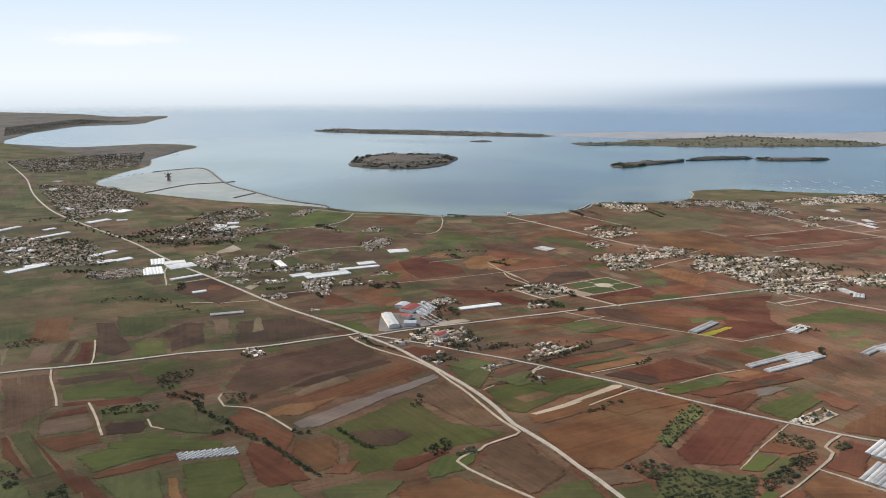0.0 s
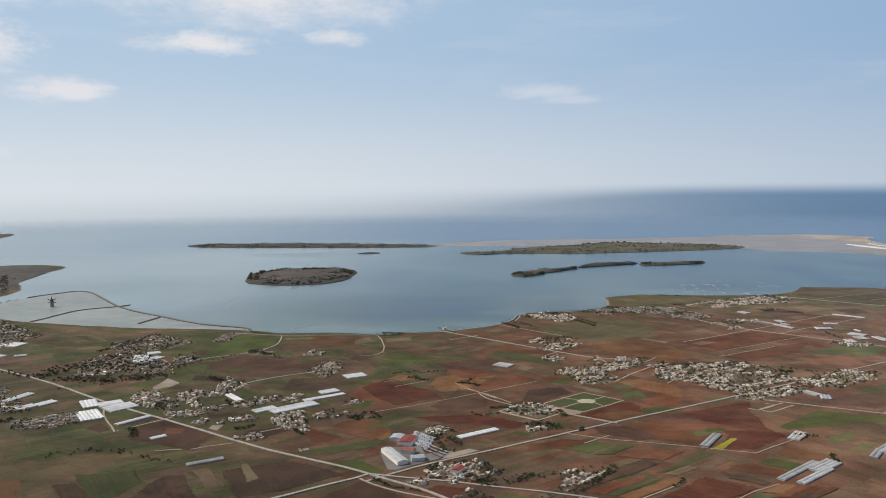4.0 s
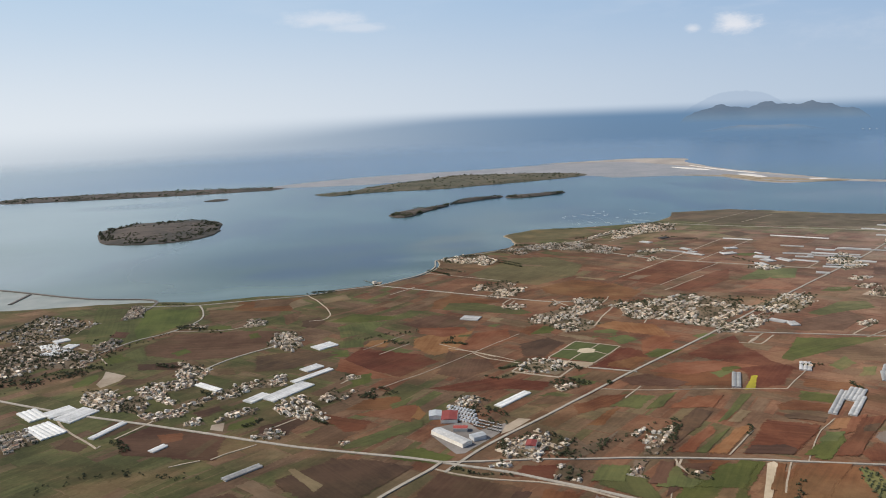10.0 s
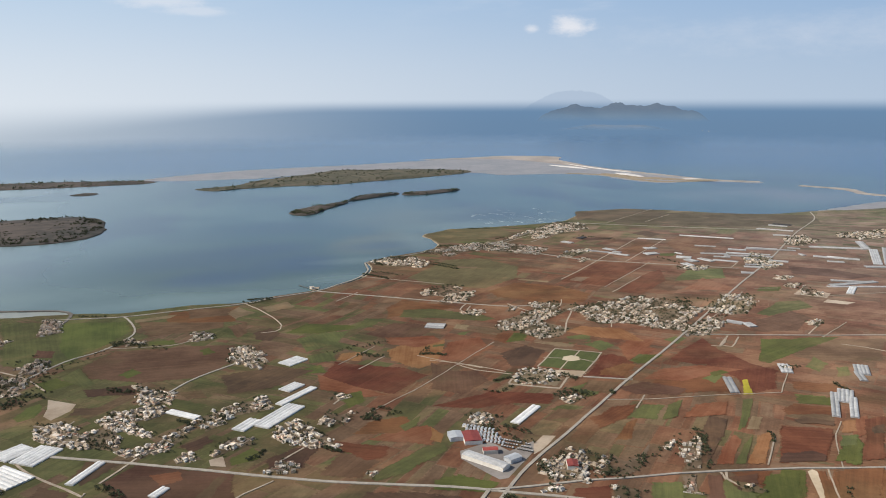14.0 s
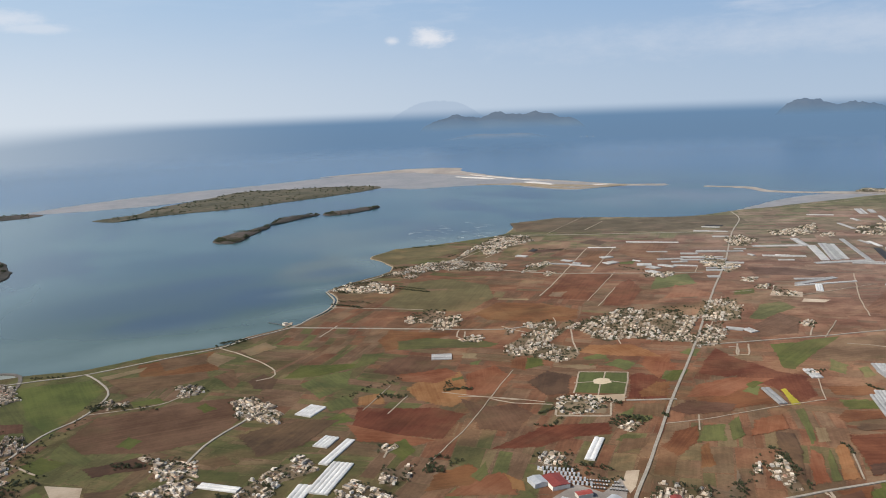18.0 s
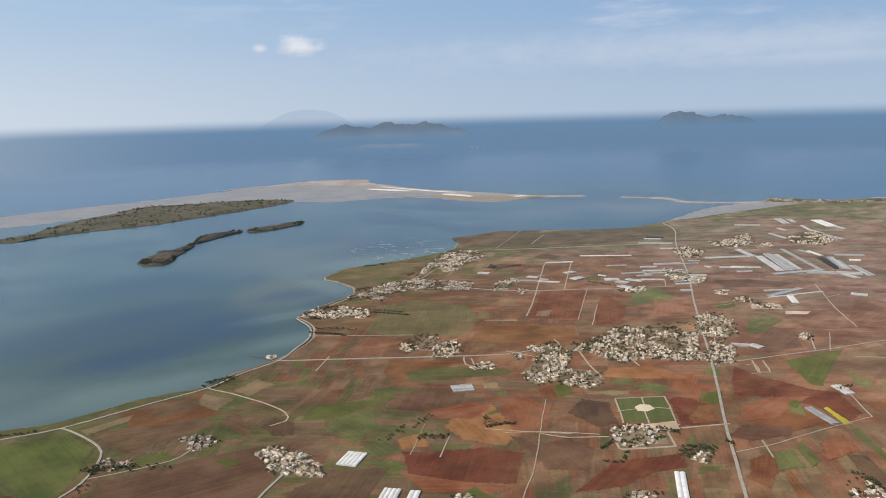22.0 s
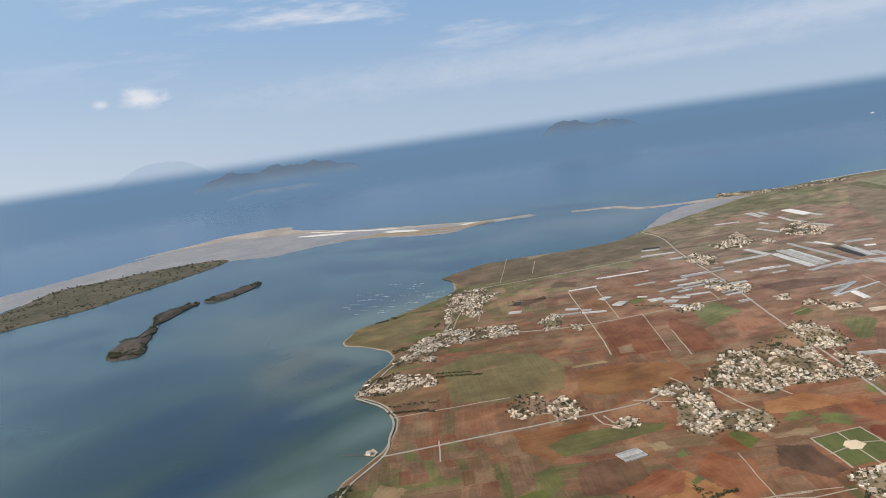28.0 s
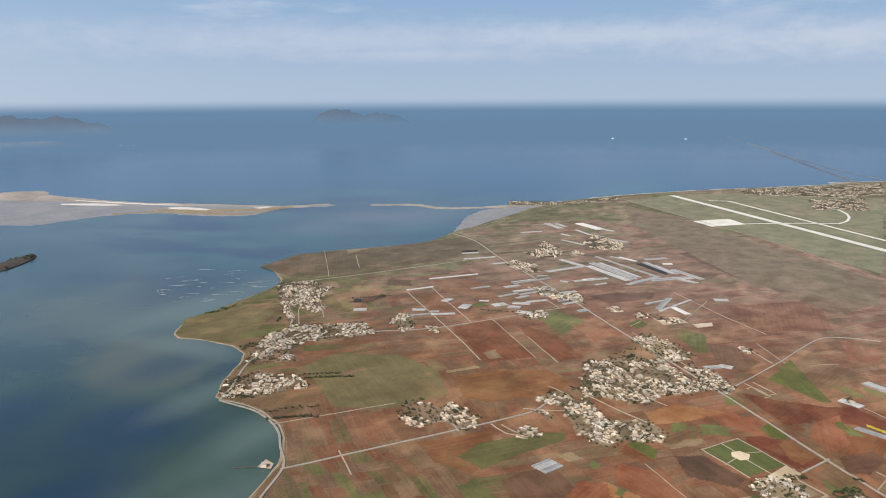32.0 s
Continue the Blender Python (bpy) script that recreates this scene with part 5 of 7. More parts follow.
field('green', [(-87.2, 363.2), (-91.7, 370.8), (-66, 386.9), (-60.2, 377.3), (-78, 366.3)])
field('dark', [(-74.1, 354.2), (-74.7, 358.6), (-58.4, 367.5), (-49.8, 359.3), (-51.1, 353.8), (-65.6, 345.8)])
field('tan', [(-104.5, 343.9), (-105.6, 350.1), (-89.4, 364.5), (-74.6, 354.1), (-77.2, 346.8), (-95, 334.6)])
field('red', [(-93.6, 333.2), (-73.2, 351.4), (-60.7, 340.3), (-72.4, 324.9), (-82.4, 327.1)])
field('red', [(-107.8, 361), (-97.4, 371.7), (-89.6, 365.8), (-105.6, 350.1)])
field('tan', [(-170.8, 395.6), (-168.5, 397.2), (-150.5, 380.8), (-155, 381.8)])
field('green', [(-109.1, 332.8), (-104.5, 340.6), (-58.8, 311), (-62.9, 304.7)])
field('red', [(-102.1, 338.3), (-95, 334.6), (-60.3, 315.6), (-37.5, 303.9), (-35.8, 299), (-53, 308.1)])
field('red', [(-109.7, 329.6), (-108.7, 331.7), (-64, 304.3), (-78.3, 309.4), (-93.6, 314.9)])
field('green', [(-81.1, 303.4), (-66.1, 303.6), (-49.9, 290.6), (-65.1, 281.1)])
field('lush', [(-65.3, 325.6), (-56.3, 336), (-36.1, 354.7), (-24.9, 343.9), (-36.6, 328.9), (-44.7, 314.8)])
field('lush', [(-60.2, 340.5), (-44.9, 357.9), (-28.8, 357.2), (-10, 360.6), (-5.2, 353.4), (-24.9, 343.9), (-56.3, 336)])
field('green', [(-61.8, 371.8), (-56.1, 391.8), (-42.9, 385.3), (-33.6, 374.6), (-13.3, 365.5), (-30.6, 359.6), (-48.1, 359.9)])
field('red', [(-43.1, 311.5), (-44.3, 316), (-35.9, 328.1), (-24.2, 343), (-18.5, 339.4), (-26.4, 327.2), (-38.3, 314.1)])
field('orange', [(-13.9, 323.9), (-10.7, 326), (5.2, 309.5), (-0.4, 307.5)])
field('lush', [(-16, 336), (3.5, 349.1), (15.6, 339), (23.1, 329.2), (20.8, 314.8), (5.2, 309.5), (-9.4, 325.4)])
field('green', [(-42, 311.8), (-19.6, 329.5), (-1, 307.3), (-20.8, 300.6)])
field('red', [(-59.1, 316), (-43.7, 313.7), (-20.8, 300.6), (-31.2, 297)])
field('orange', [(-23.9, 381.3), (-22.8, 394.3), (-6.8, 389.2), (6.8, 381.9), (18.8, 376.5), (22.3, 360), (-3.4, 368.9), (-15.3, 373)])
field('red', [(17.8, 373.1), (34.9, 378.9), (44.7, 370.5), (50.3, 353.4), (43.1, 346.9), (23.6, 357.7)])
field('orange', [(45.8, 346.8), (45.8, 357.1), (56.2, 363.3), (56.9, 350.6)])
field('red', [(-0.3, 363.9), (8.5, 363.9), (36.8, 348.8), (44.7, 341.4), (33, 327.9), (22.9, 331.6), (3.4, 353.6)])
field('tan', [(-8.7, 417.2), (-4.6, 437.3), (5.6, 451.2), (13.6, 445.2), (3.8, 427.8), (-5.8, 415)])
field('red', [(-7.7, 406.8), (13.3, 449.4), (30.8, 481.2), (47.7, 472.8), (26.7, 427.7), (8.6, 412.4)])
field('dark', [(-15.9, 421), (-8.4, 444.7), (16.6, 481.2), (24.6, 479.1), (8.2, 453), (-6.5, 428.3)])
field('orange', [(-12.7, 388.6), (-6.6, 404.9), (7.9, 413.6), (18.4, 424.8), (9.7, 392.8), (-3.9, 389.5)])
field('grey', [(8.4, 384.4), (24.3, 419.2), (39, 443.8), (53.6, 470.3), (57.3, 464.5), (34.1, 411.6), (22.1, 383.9), (14.6, 381.3)])
field('dark', [(37.7, 386.1), (43.4, 391.2), (59.3, 397.9), (70.1, 394), (65, 380.3), (55.4, 374.1)])
field('brown', [(52.9, 432.8), (59.8, 461.9), (106.6, 415.9), (96.1, 409.1), (79.6, 416.7)])
field('red', [(70.1, 368.1), (87.4, 385.1), (90.7, 383.3), (78.3, 360.4), (71.6, 358.1)])
field('lush', [(86.8, 379.2), (102.4, 387.4), (102.9, 368.8), (89.7, 356.8), (84.2, 365)])
field('red', [(79.9, 344), (97, 364.3), (109.4, 363.6), (132.3, 356.4), (138, 350.5), (84.7, 332.3)])
field('green', [(50, 333.8), (63, 348.7), (80.9, 353.8), (81.1, 335.4), (56.1, 326.9)])
field('green', [(25.4, 327.7), (38.2, 336.8), (52, 325.5), (29.1, 317.6)])
field('brown', [(101.9, 376.3), (103.3, 393.4), (115.3, 408.2), (128.3, 396.2), (143.2, 382.6), (140.5, 371.8), (134.2, 358), (132.1, 357.3)])
field('green', [(133.3, 356.8), (142.3, 374.8), (150.7, 380.1), (161.6, 366.5), (158.5, 357.5), (138, 350.5)])
field('lush', [(84.2, 455.2), (92, 466.1), (105, 477.3), (112.1, 472.9), (139.4, 492.5), (149.4, 485.6), (127, 458.1), (115, 439.2), (111.2, 430.9), (103.9, 431.9), (93.3, 439)])
field('brown', [(101, 449.2), (113.7, 465.3), (125.7, 465.4), (109.4, 444.5)])
field('green', [(57.1, 490.1), (77.2, 497), (83.8, 485.1), (82.7, 454.7), (76, 456.5), (62.4, 468.8), (55.3, 480)])
field('dark', [(83.1, 458.9), (100.3, 490.7), (105.7, 481), (92.4, 464.5)])
field('red', [(108.7, 489.1), (110.3, 496.9), (133.6, 490.5), (122.4, 483.2), (116.4, 474.4)])
field('red', [(112.8, 430.1), (150.8, 473.9), (167.6, 479.7), (155.3, 460.2), (122.6, 423.4), (117.3, 422.8)])
field('red', [(120.5, 414.3), (142.8, 448.7), (170.5, 479.1), (201.1, 470.7), (187.5, 440.3), (173.1, 411.5), (162, 391.5), (158.9, 387.9), (142.8, 385), (133.6, 395.2)])
field('tan', [(145.5, 383.3), (160.8, 391.2), (175.2, 385.1), (166.9, 378.4), (155.3, 372.1)])
field('green', [(157.7, 371.5), (166.9, 378.4), (175.2, 385.1), (182.8, 370.2), (164.2, 363.8)])
field('red', [(182.5, 414.7), (199.8, 470.3), (230.5, 461.5), (210.4, 408.1), (188.9, 403.3)])
field('lush', [(209.3, 405.1), (217.8, 425.6), (228, 424.7), (219.2, 406)])
field('red', [(216.6, 426.4), (224.5, 443.7), (241.4, 434.8), (231.6, 427)])
field('green', [(216.8, 400.2), (226.9, 424.3), (236.2, 427.5), (225.5, 403.2)])
field('lush', [(214, 380.8), (219.7, 394.1), (225.9, 393), (222.3, 383.7)])
field('orange', [(223.3, 384), (231.6, 399.6), (236.4, 395.2), (234.7, 387.9)])
field('red', [(231.6, 399.6), (241.7, 416.2), (259.4, 407.6), (265.9, 398.5), (235.8, 388.3)])
field('red', [(243.1, 419.3), (250.3, 437.9), (256, 452.6), (268.2, 449.7), (262.2, 425.8), (258.4, 414.5)])
field('red', [(253.4, 459.7), (256.7, 467.2), (275.9, 497.7), (288.1, 509.2), (278.3, 456.1)])
field('lush', [(217.1, 474), (228.5, 492.7), (248.9, 511.4), (256.4, 506), (249.2, 488.6), (234.4, 464.1), (227, 467)])
field('orange', [(245.3, 502.3), (254.5, 513.3), (270.8, 497.4), (261.6, 485.7), (254.4, 488.9)])
field('red', [(198.3, 486.2), (217.8, 496.8), (223, 490.8), (214.3, 469.5), (198.4, 474.9)])
field('grey', [(217.9, 500.8), (225.2, 507.4), (237.9, 511.7), (228.7, 496.6), (220.3, 489.9)])
field('orange', [(202.4, 507.9), (218.9, 529.4), (239.6, 533.7), (218.2, 509.1)])
field('lush', [(173, 483.9), (192.2, 508.7), (206.8, 509.4), (203.9, 500.1), (179, 478.1)])
field('lush', [(212.1, 565.3), (220.4, 576.8), (239, 567.2), (231.8, 549.7)])
field('green', [(176.3, 372.4), (177, 391.6), (187.8, 403), (219.1, 403.5), (216.1, 381.5), (178.8, 366.6)])
field('green', [(174.6, 423.6), (182.8, 458.8), (190.3, 472.2), (195.9, 464.7), (187.6, 437.2), (180, 416.7)])
field('yard', [(114.8, 433.5), (128.3, 451), (148.2, 483.6), (152.5, 485), (153.2, 478.7), (146.8, 471), (129.2, 446.2), (117.7, 433.1)])
field('yard', [(233.1, 463.7), (238.7, 471), (250.4, 487.6), (257.2, 480.7), (244.1, 462.9)])
# round the crossroads and the cemetery
field('brown', [(-233.5, 786.8), (-212.8, 818.5), (-154, 813.4), (-119.7, 804.6), (-122.5, 762), (-151.3, 733.6), (-188.5, 734.5), (-226.6, 756.9)])
field('green', [(-313.7, 936.4), (-207.7, 905.3), (-199, 873.2), (-212.6, 844.5), (-240.2, 795.7), (-267.9, 792.1), (-288.9, 805.7)])
field('lush', [(-261.6, 918.4), (-207.7, 905.3), (-200, 873.5), (-218.2, 835.5), (-241.1, 802.7), (-255.1, 836)])
field('brown', [(-270.5, 819.7), (-269.9, 841.1), (-254.7, 832.9), (-254.2, 814.1)])
field('brown', [(-200.4, 901), (-124.8, 874.8), (-125.7, 856.7), (-158.1, 850.4), (-189.1, 847.7)])
field('lush', [(-188.6, 836.2), (-166.9, 833.6), (-164.7, 820.1), (-187.4, 824.8)])
field('lush', [(-150, 799.9), (-141.4, 804.4), (-135.6, 787.6), (-146.2, 784.1)])
field('lush', [(-206.5, 758.5), (-195.9, 771.3), (-187.6, 758.3), (-198.3, 747.3)])
field('lush', [(-260.9, 759.3), (-246.1, 768.4), (-229.3, 748.5), (-250.3, 735.6)])
field('green', [(-245.4, 763.4), (-233.5, 786.8), (-218.1, 744.7), (-224.3, 735.5)])
field('dark', [(-226.2, 736.1), (-188.5, 734.5), (-191.1, 713.2), (-222.6, 718.7)])
field('lush', [(-261.7, 695.7), (-256.7, 713), (-248.7, 718.3), (-244.3, 705.8), (-248.4, 691.2), (-257.7, 687.1)])
field('yard', [(-245.1, 723.2), (-226.6, 708.7), (-228.6, 697.6), (-238.1, 684.9), (-243.7, 693.2), (-243.1, 706.4)])
field('dark', [(-230.7, 688.8), (-227.6, 703.1), (-203.7, 696.9), (-211, 684.9)])
field('green', [(-200.3, 650.4), (-196.1, 657.4), (-183, 644.5), (-173.3, 629), (-177.5, 618.9), (-195, 640.4)])
field('green', [(-174.7, 692.1), (-166.1, 699.4), (-145.3, 682.1), (-150.8, 669.2), (-166, 676.3), (-172.8, 684.5)])
field('brown', [(-169.8, 711.3), (-148.1, 709.4), (-144.3, 692), (-159.1, 693.9)])
field('dark', [(-165.6, 622.5), (-146.9, 632.3), (-142.5, 622.6), (-156.6, 608.1)])
field('dark', [(-220.1, 597.1), (-212.3, 619.6), (-205.1, 619.4), (-187.5, 613.4), (-201.7, 595.4), (-211.4, 585.9)])
field('dark', [(-236.1, 580.5), (-230.9, 595.6), (-213.6, 582.4), (-217.4, 571.9)])
field('brown', [(-202.5, 589.2), (-184.4, 608), (-134.4, 577.4), (-136.6, 543), (-193.7, 562.2)])
field('orange', [(-179.4, 589.9), (-162.6, 590.9), (-159.8, 578), (-173.5, 575)])
field('dark', [(-157.3, 555.7), (-144.4, 578.1), (-138.9, 574.9), (-149.5, 550.2)])
field('lush', [(-139.1, 597), (-123.1, 608.1), (-119.3, 599.2), (-121.8, 589), (-138.3, 585.4)])
field('yard', [(-148, 597.9), (-140.5, 600.4), (-139.7, 586.6), (-147.6, 590.7)])
field('dark', [(-120.3, 588.5), (-101.9, 601), (-86.8, 595.9), (-100, 571.1), (-120.2, 574.6)])
field('brown', [(-91.4, 568.3), (-79.1, 585.6), (-67.2, 581.6), (-57.8, 567.4), (-74.3, 549.2), (-95.8, 559.7)])
field('red', [(-79.4, 601.2), (-47.6, 582.6), (-54.1, 569.8), (-67.3, 567.1), (-79.1, 585.6)])
field('green', [(-71.5, 548.3), (-55.8, 563.2), (-32.5, 577.5), (-18.1, 580.5), (-18.6, 568.9), (-50.6, 547.7), (-69.4, 544.4)])
field('orange', [(-41.7, 605), (-20.3, 606.5), (-16, 592.1), (-26.5, 575.4), (-46.6, 586.2), (-64.1, 596)])
field('red', [(-68.7, 605.7), (-54.8, 622.7), (-29.7, 623.3), (-27.9, 604.7), (-43.7, 597.3)])
field('green', [(-39.1, 608.5), (-21.4, 620.5), (-27.9, 604.7), (-38, 599.5)])
field('red', [(-54.5, 738.7), (-35.9, 725.6), (-6.1, 708.9), (4.3, 686.4), (-27.9, 657.6), (-46.9, 674.9), (-72.3, 706.6)])
field('orange', [(-70.8, 715.8), (-52, 687.9), (-31.5, 658.8), (-46.7, 658.7), (-75.8, 684.8)])
field('orange', [(-12.2, 752.5), (10.2, 767.7), (42.6, 764.6), (25.1, 711.4), (0, 700.3), (-14.7, 725.1)])
field('orange', [(-54.5, 738.7), (-46.8, 757.1), (-25.3, 754.1), (-34.6, 731.9)])
field('green', [(-74.9, 805.1), (-55, 814.8), (-26.5, 813.6), (-42.8, 778.2), (-71.5, 765.6)])
field('lush', [(-81.8, 824.1), (-59.4, 848.4), (-23.1, 830.3), (-11.1, 817.1), (-55.5, 811.6)])
field('lush', [(-84.9, 729.4), (-63.5, 735.1), (-62.8, 715.6), (-82.7, 716.2)])
field('green', [(-72.5, 758.8), (-49.7, 765.4), (-50.5, 737.4), (-73.4, 738.5)])
field('dark', [(-137.8, 735.1), (-116, 740.1), (-92, 738.3), (-69.5, 724.1), (-104.7, 694.6), (-134.1, 693.8)])
field('brown', [(-125.6, 860.3), (-106, 868.2), (-108.7, 833.4), (-118.7, 820.2)])
field('dark', [(-106.4, 832.6), (-89, 844), (-81.8, 824.1), (-93.2, 803.4), (-105.8, 812.5)])
field('lush', [(-63.3, 669.7), (-46.9, 674.9), (-47.8, 653.9), (-62.7, 644.1)])
field('brown', [(13.2, 715.5), (23.1, 692.4), (42.4, 685.9), (41.6, 661.8), (14.3, 643.2), (-3.8, 660.2)])
field('orange', [(17.2, 714.1), (40.3, 757.4), (71.4, 762.8), (69.2, 732), (37, 707.3)])
field('dark', [(68.2, 717.6), (97.2, 729.9), (108, 711.2), (81.3, 678.9), (63.9, 684.9)])
field('red', [(-12.5, 631.9), (35.7, 646.7), (73.7, 626.2), (64.1, 610.8), (43.7, 617.7), (13.1, 618.3)])
field('orange', [(-20.8, 602.3), (-15.7, 587.8), (-22.3, 577.9), (-27.3, 583.6)])
field('green', [(137, 740.2), (160.4, 740.4), (151.4, 719.1), (128.9, 719)])
field('red', [(107.7, 651.1), (138.4, 686.3), (149.8, 689.5), (163, 670.9), (128.1, 632.2)])
field('orange', [(161, 700.4), (180.9, 716.9), (202.4, 709.5), (182.1, 685.7), (151.7, 668)])
field('green', [(151.7, 668), (170.2, 682.5), (176.1, 676.2), (160.1, 658.5)])
field('green', [(83.2, 632.8), (107.6, 642.7), (123.8, 632.5), (98.6, 614.5), (89.2, 612.4)])
field('green', [(56.7, 603.5), (67.6, 609.6), (79, 600.8), (66, 590.8)])
field('brown', [(45.8, 588.5), (67.2, 585.8), (80.1, 595.5), (62.9, 604.2)])
field('lush', [(-41.3, 538.1), (-24.9, 541.1), (-6.7, 523.2), (-16.4, 514.2), (-44.4, 527.8)])
field('brown', [(-2.6, 521.8), (18.9, 541.5), (21.8, 526.7), (13.7, 516.3)])
field('red', [(16.7, 494.2), (25.3, 508), (45.4, 503.8), (37.4, 487.3)])
field('red', [(72.9, 582), (99, 596.9), (115.8, 594.2), (99.8, 574.7), (72, 566.5)])
field('red', [(71.9, 550), (94.3, 572), (103.1, 573.6), (82.6, 546.4)])
field('green', [(94.9, 576.4), (117.5, 593.6), (131.7, 586.8), (112, 566)])
field('lush', [(242.1, 637), (282.8, 683.4), (304.2, 676), (273.6, 647), (247.5, 628.5)])
field('red', [(199, 645.1), (230.6, 647.7), (244.8, 616.5), (216.7, 585), (194.2, 584), (203.1, 612.4)])
field('red', [(145.7, 629.7), (191.5, 634.8), (196.1, 612.5), (184, 590.7), (129.4, 604)])
field('green', [(180.9, 620), (198.8, 628.5), (201.2, 619.1), (183.3, 607.6)])
field('yellow', [(206.1, 609.1), (211.2, 609.7), (195, 581.6), (188, 584)])
field('green', [(184.4, 580), (192.6, 579.3), (170.9, 555.2), (153.1, 539), (146.4, 537)])
field('tan', [(160.9, 546.8), (170.9, 555.2), (176.3, 550.5), (160.4, 534.8), (152.6, 537.4)])
field('orange', [(106.8, 504.8), (125, 524.2), (143.3, 535.6), (144.3, 529.5), (116.7, 501.4)])
field('green', [(116.7, 501.4), (139.3, 523.2), (154.1, 531.9), (141.4, 518.6), (122.4, 499.5)])
field('orange', [(122.4, 499.5), (154.6, 530.1), (166.7, 532.7), (160.5, 524), (132.2, 496.2)])
field('dark', [(128.6, 547.3), (146.4, 563.5), (155, 555.9), (137.6, 535.8), (117.5, 519.1), (102.6, 506.2), (120.6, 533.5)])
field('green', [(113.6, 565.5), (131.7, 586.8), (147.5, 591.5), (125.8, 565.9)])
field('orange', [(127.4, 565.3), (149.2, 581.8), (172.6, 578.9), (157.8, 559.6), (138.8, 561.5)])
field('lush', [(213.7, 570), (223.2, 573.1), (243.7, 560.8), (230.3, 549.3), (210.2, 561)])
field('red', [(193.5, 556.9), (208.9, 564.5), (230.5, 547.2), (221.5, 538), (190.5, 548.5)])
field('dark', [(188.2, 541.1), (199.7, 544.5), (212.6, 531), (206.9, 525), (187.8, 535.9)])
field('red', [(168.1, 529.7), (177.1, 537.7), (205, 523.1), (185.5, 503.7), (169.7, 490.5), (140.2, 494.9), (149.8, 508.2)])
field('dark', [(140.2, 497), (150.3, 506.6), (170.4, 503.5), (173.4, 494.3), (166.8, 489.4)])
field('orange', [(215.8, 530.8), (225.8, 529.2), (213, 514.4), (201.3, 515.9)])
field('green', [(199.8, 514.8), (211.2, 512.6), (198, 499.5), (186.4, 501.8)])
field('lush', [(184.2, 500.3), (198, 499.5), (181.9, 484.3), (170.5, 488.2)])
field('red', [(232.7, 529.6), (248.5, 528.8), (197.7, 481.1), (183.9, 483.6)])
field('dark', [(224.4, 517.3), (237, 519.2), (225.9, 507.6), (217.6, 508.7)])
field('lush', [(118.7, 484.1), (128.3, 489.4), (145.9, 486.8), (124.9, 457.8), (101.8, 465.6)])
field('brown', [(104.3, 492.2), (123.7, 490.3), (114.6, 479.2), (107.2, 484.8)])
field('green', [(92.9, 488.4), (103.5, 491.2), (104.1, 476.6), (109.3, 470.7), (101.3, 463), (80.8, 469.8)])
field('red', [(153.8, 483.5), (158.4, 482.6), (139.1, 453.1), (132.6, 455.2)])
field('red', [(160.4, 481.9), (193.9, 477.4), (158.1, 443.8), (138.8, 450.4)])
field('brown', [(96.6, 498.1), (104.9, 495.3), (89, 469.9), (79.9, 473)])
field('green', [(64.9, 501), (81.2, 495.5), (70.9, 476), (52.9, 482.1)])
field('brown', [(274.8, 639.5), (313.8, 671.1), (378.1, 650.5), (331.2, 606.4), (281.2, 623.6)])
field('green', [(264.3, 616.2), (290.8, 634), (288.2, 614.5), (266.9, 602.7)])
field('green', [(287.3, 608.3), (296.9, 607.6), (284.9, 590.5), (271.1, 591.6)])
field('red', [(224.5, 582.3), (235.7, 597.7), (268.2, 578.6), (258.9, 559.8), (234.9, 573.3)])
# round the villages and the cape
field('olive', [(141.4, 1068.6), (184.8, 1064.2), (211.1, 1004.3), (186.2, 948.8), (134.2, 913.9), (86.4, 944.2), (70.3, 988.5)])
field('olive', [(508.4, 1311.3), (642.9, 1311.1), (819.8, 1206.5), (768.3, 1130.1), (646.6, 1142.7), (494.1, 1237)])
field('olive', [(163.2, 1239.4), (218.7, 1283), (293.1, 1257.1), (290.8, 1207.4), (219.5, 1176.7), (173.6, 1172)])
field('olive', [(473.8, 1380), (578.8, 1382), (634.6, 1329.2), (494.1, 1237), (436.3, 1299.3)])
field('red', [(42.3, 901.6), (53.6, 886.8), (88.9, 857.6), (50.6, 839.3), (12.3, 842.3), (17.1, 872.9)])
field('green', [(6.1, 841.6), (13.6, 840.7), (-6.4, 816.4), (-29.1, 814.5), (-5.2, 847.4)])
field('brown', [(-18.2, 801.1), (12.6, 824.8), (35.4, 813.1), (47.9, 797.1), (19.3, 769.3), (-8.3, 781.8)])
field('orange', [(-5.1, 785), (37.3, 777.4), (39.5, 759.2), (13.9, 747.7), (-7.7, 767.2)])
field('orange', [(36.6, 733.5), (61.2, 747.4), (75.4, 734.4), (51.9, 714.6), (34, 709.8), (28.5, 723)])
field('red', [(86, 766), (102.4, 763), (83.4, 735.4), (75.6, 748.6)])
field('lush', [(101.1, 764.6), (114.4, 756.7), (101, 738.1), (82.7, 739.6)])
field('green', [(56.3, 778), (69.4, 778.4), (60, 768.3), (53.5, 773.2)])
field('green', [(26.4, 753.3), (38.1, 753.3), (35.4, 746.4), (25.2, 747.6)])
field('tan', [(64.1, 803.1), (74.3, 795.5), (66.9, 781.6), (55.8, 790.6)])
field('green', [(31.9, 863.5), (58.3, 859.3), (95.4, 827.3), (103.7, 806), (91.6, 801.7), (52.5, 823.6), (21.3, 839.8)])
field('red', [(131.3, 904.1), (175.4, 931.3), (212.8, 900.3), (226.5, 858.3), (204.4, 830.2), (171.3, 835.7), (131.3, 877.4)])
field('tan', [(183.4, 946.1), (210.9, 923.2), (206.6, 916), (177.8, 940.8)])
field('tan', [(141.4, 1027.7), (164.9, 1015.2), (159.9, 1008), (137.7, 1019)])
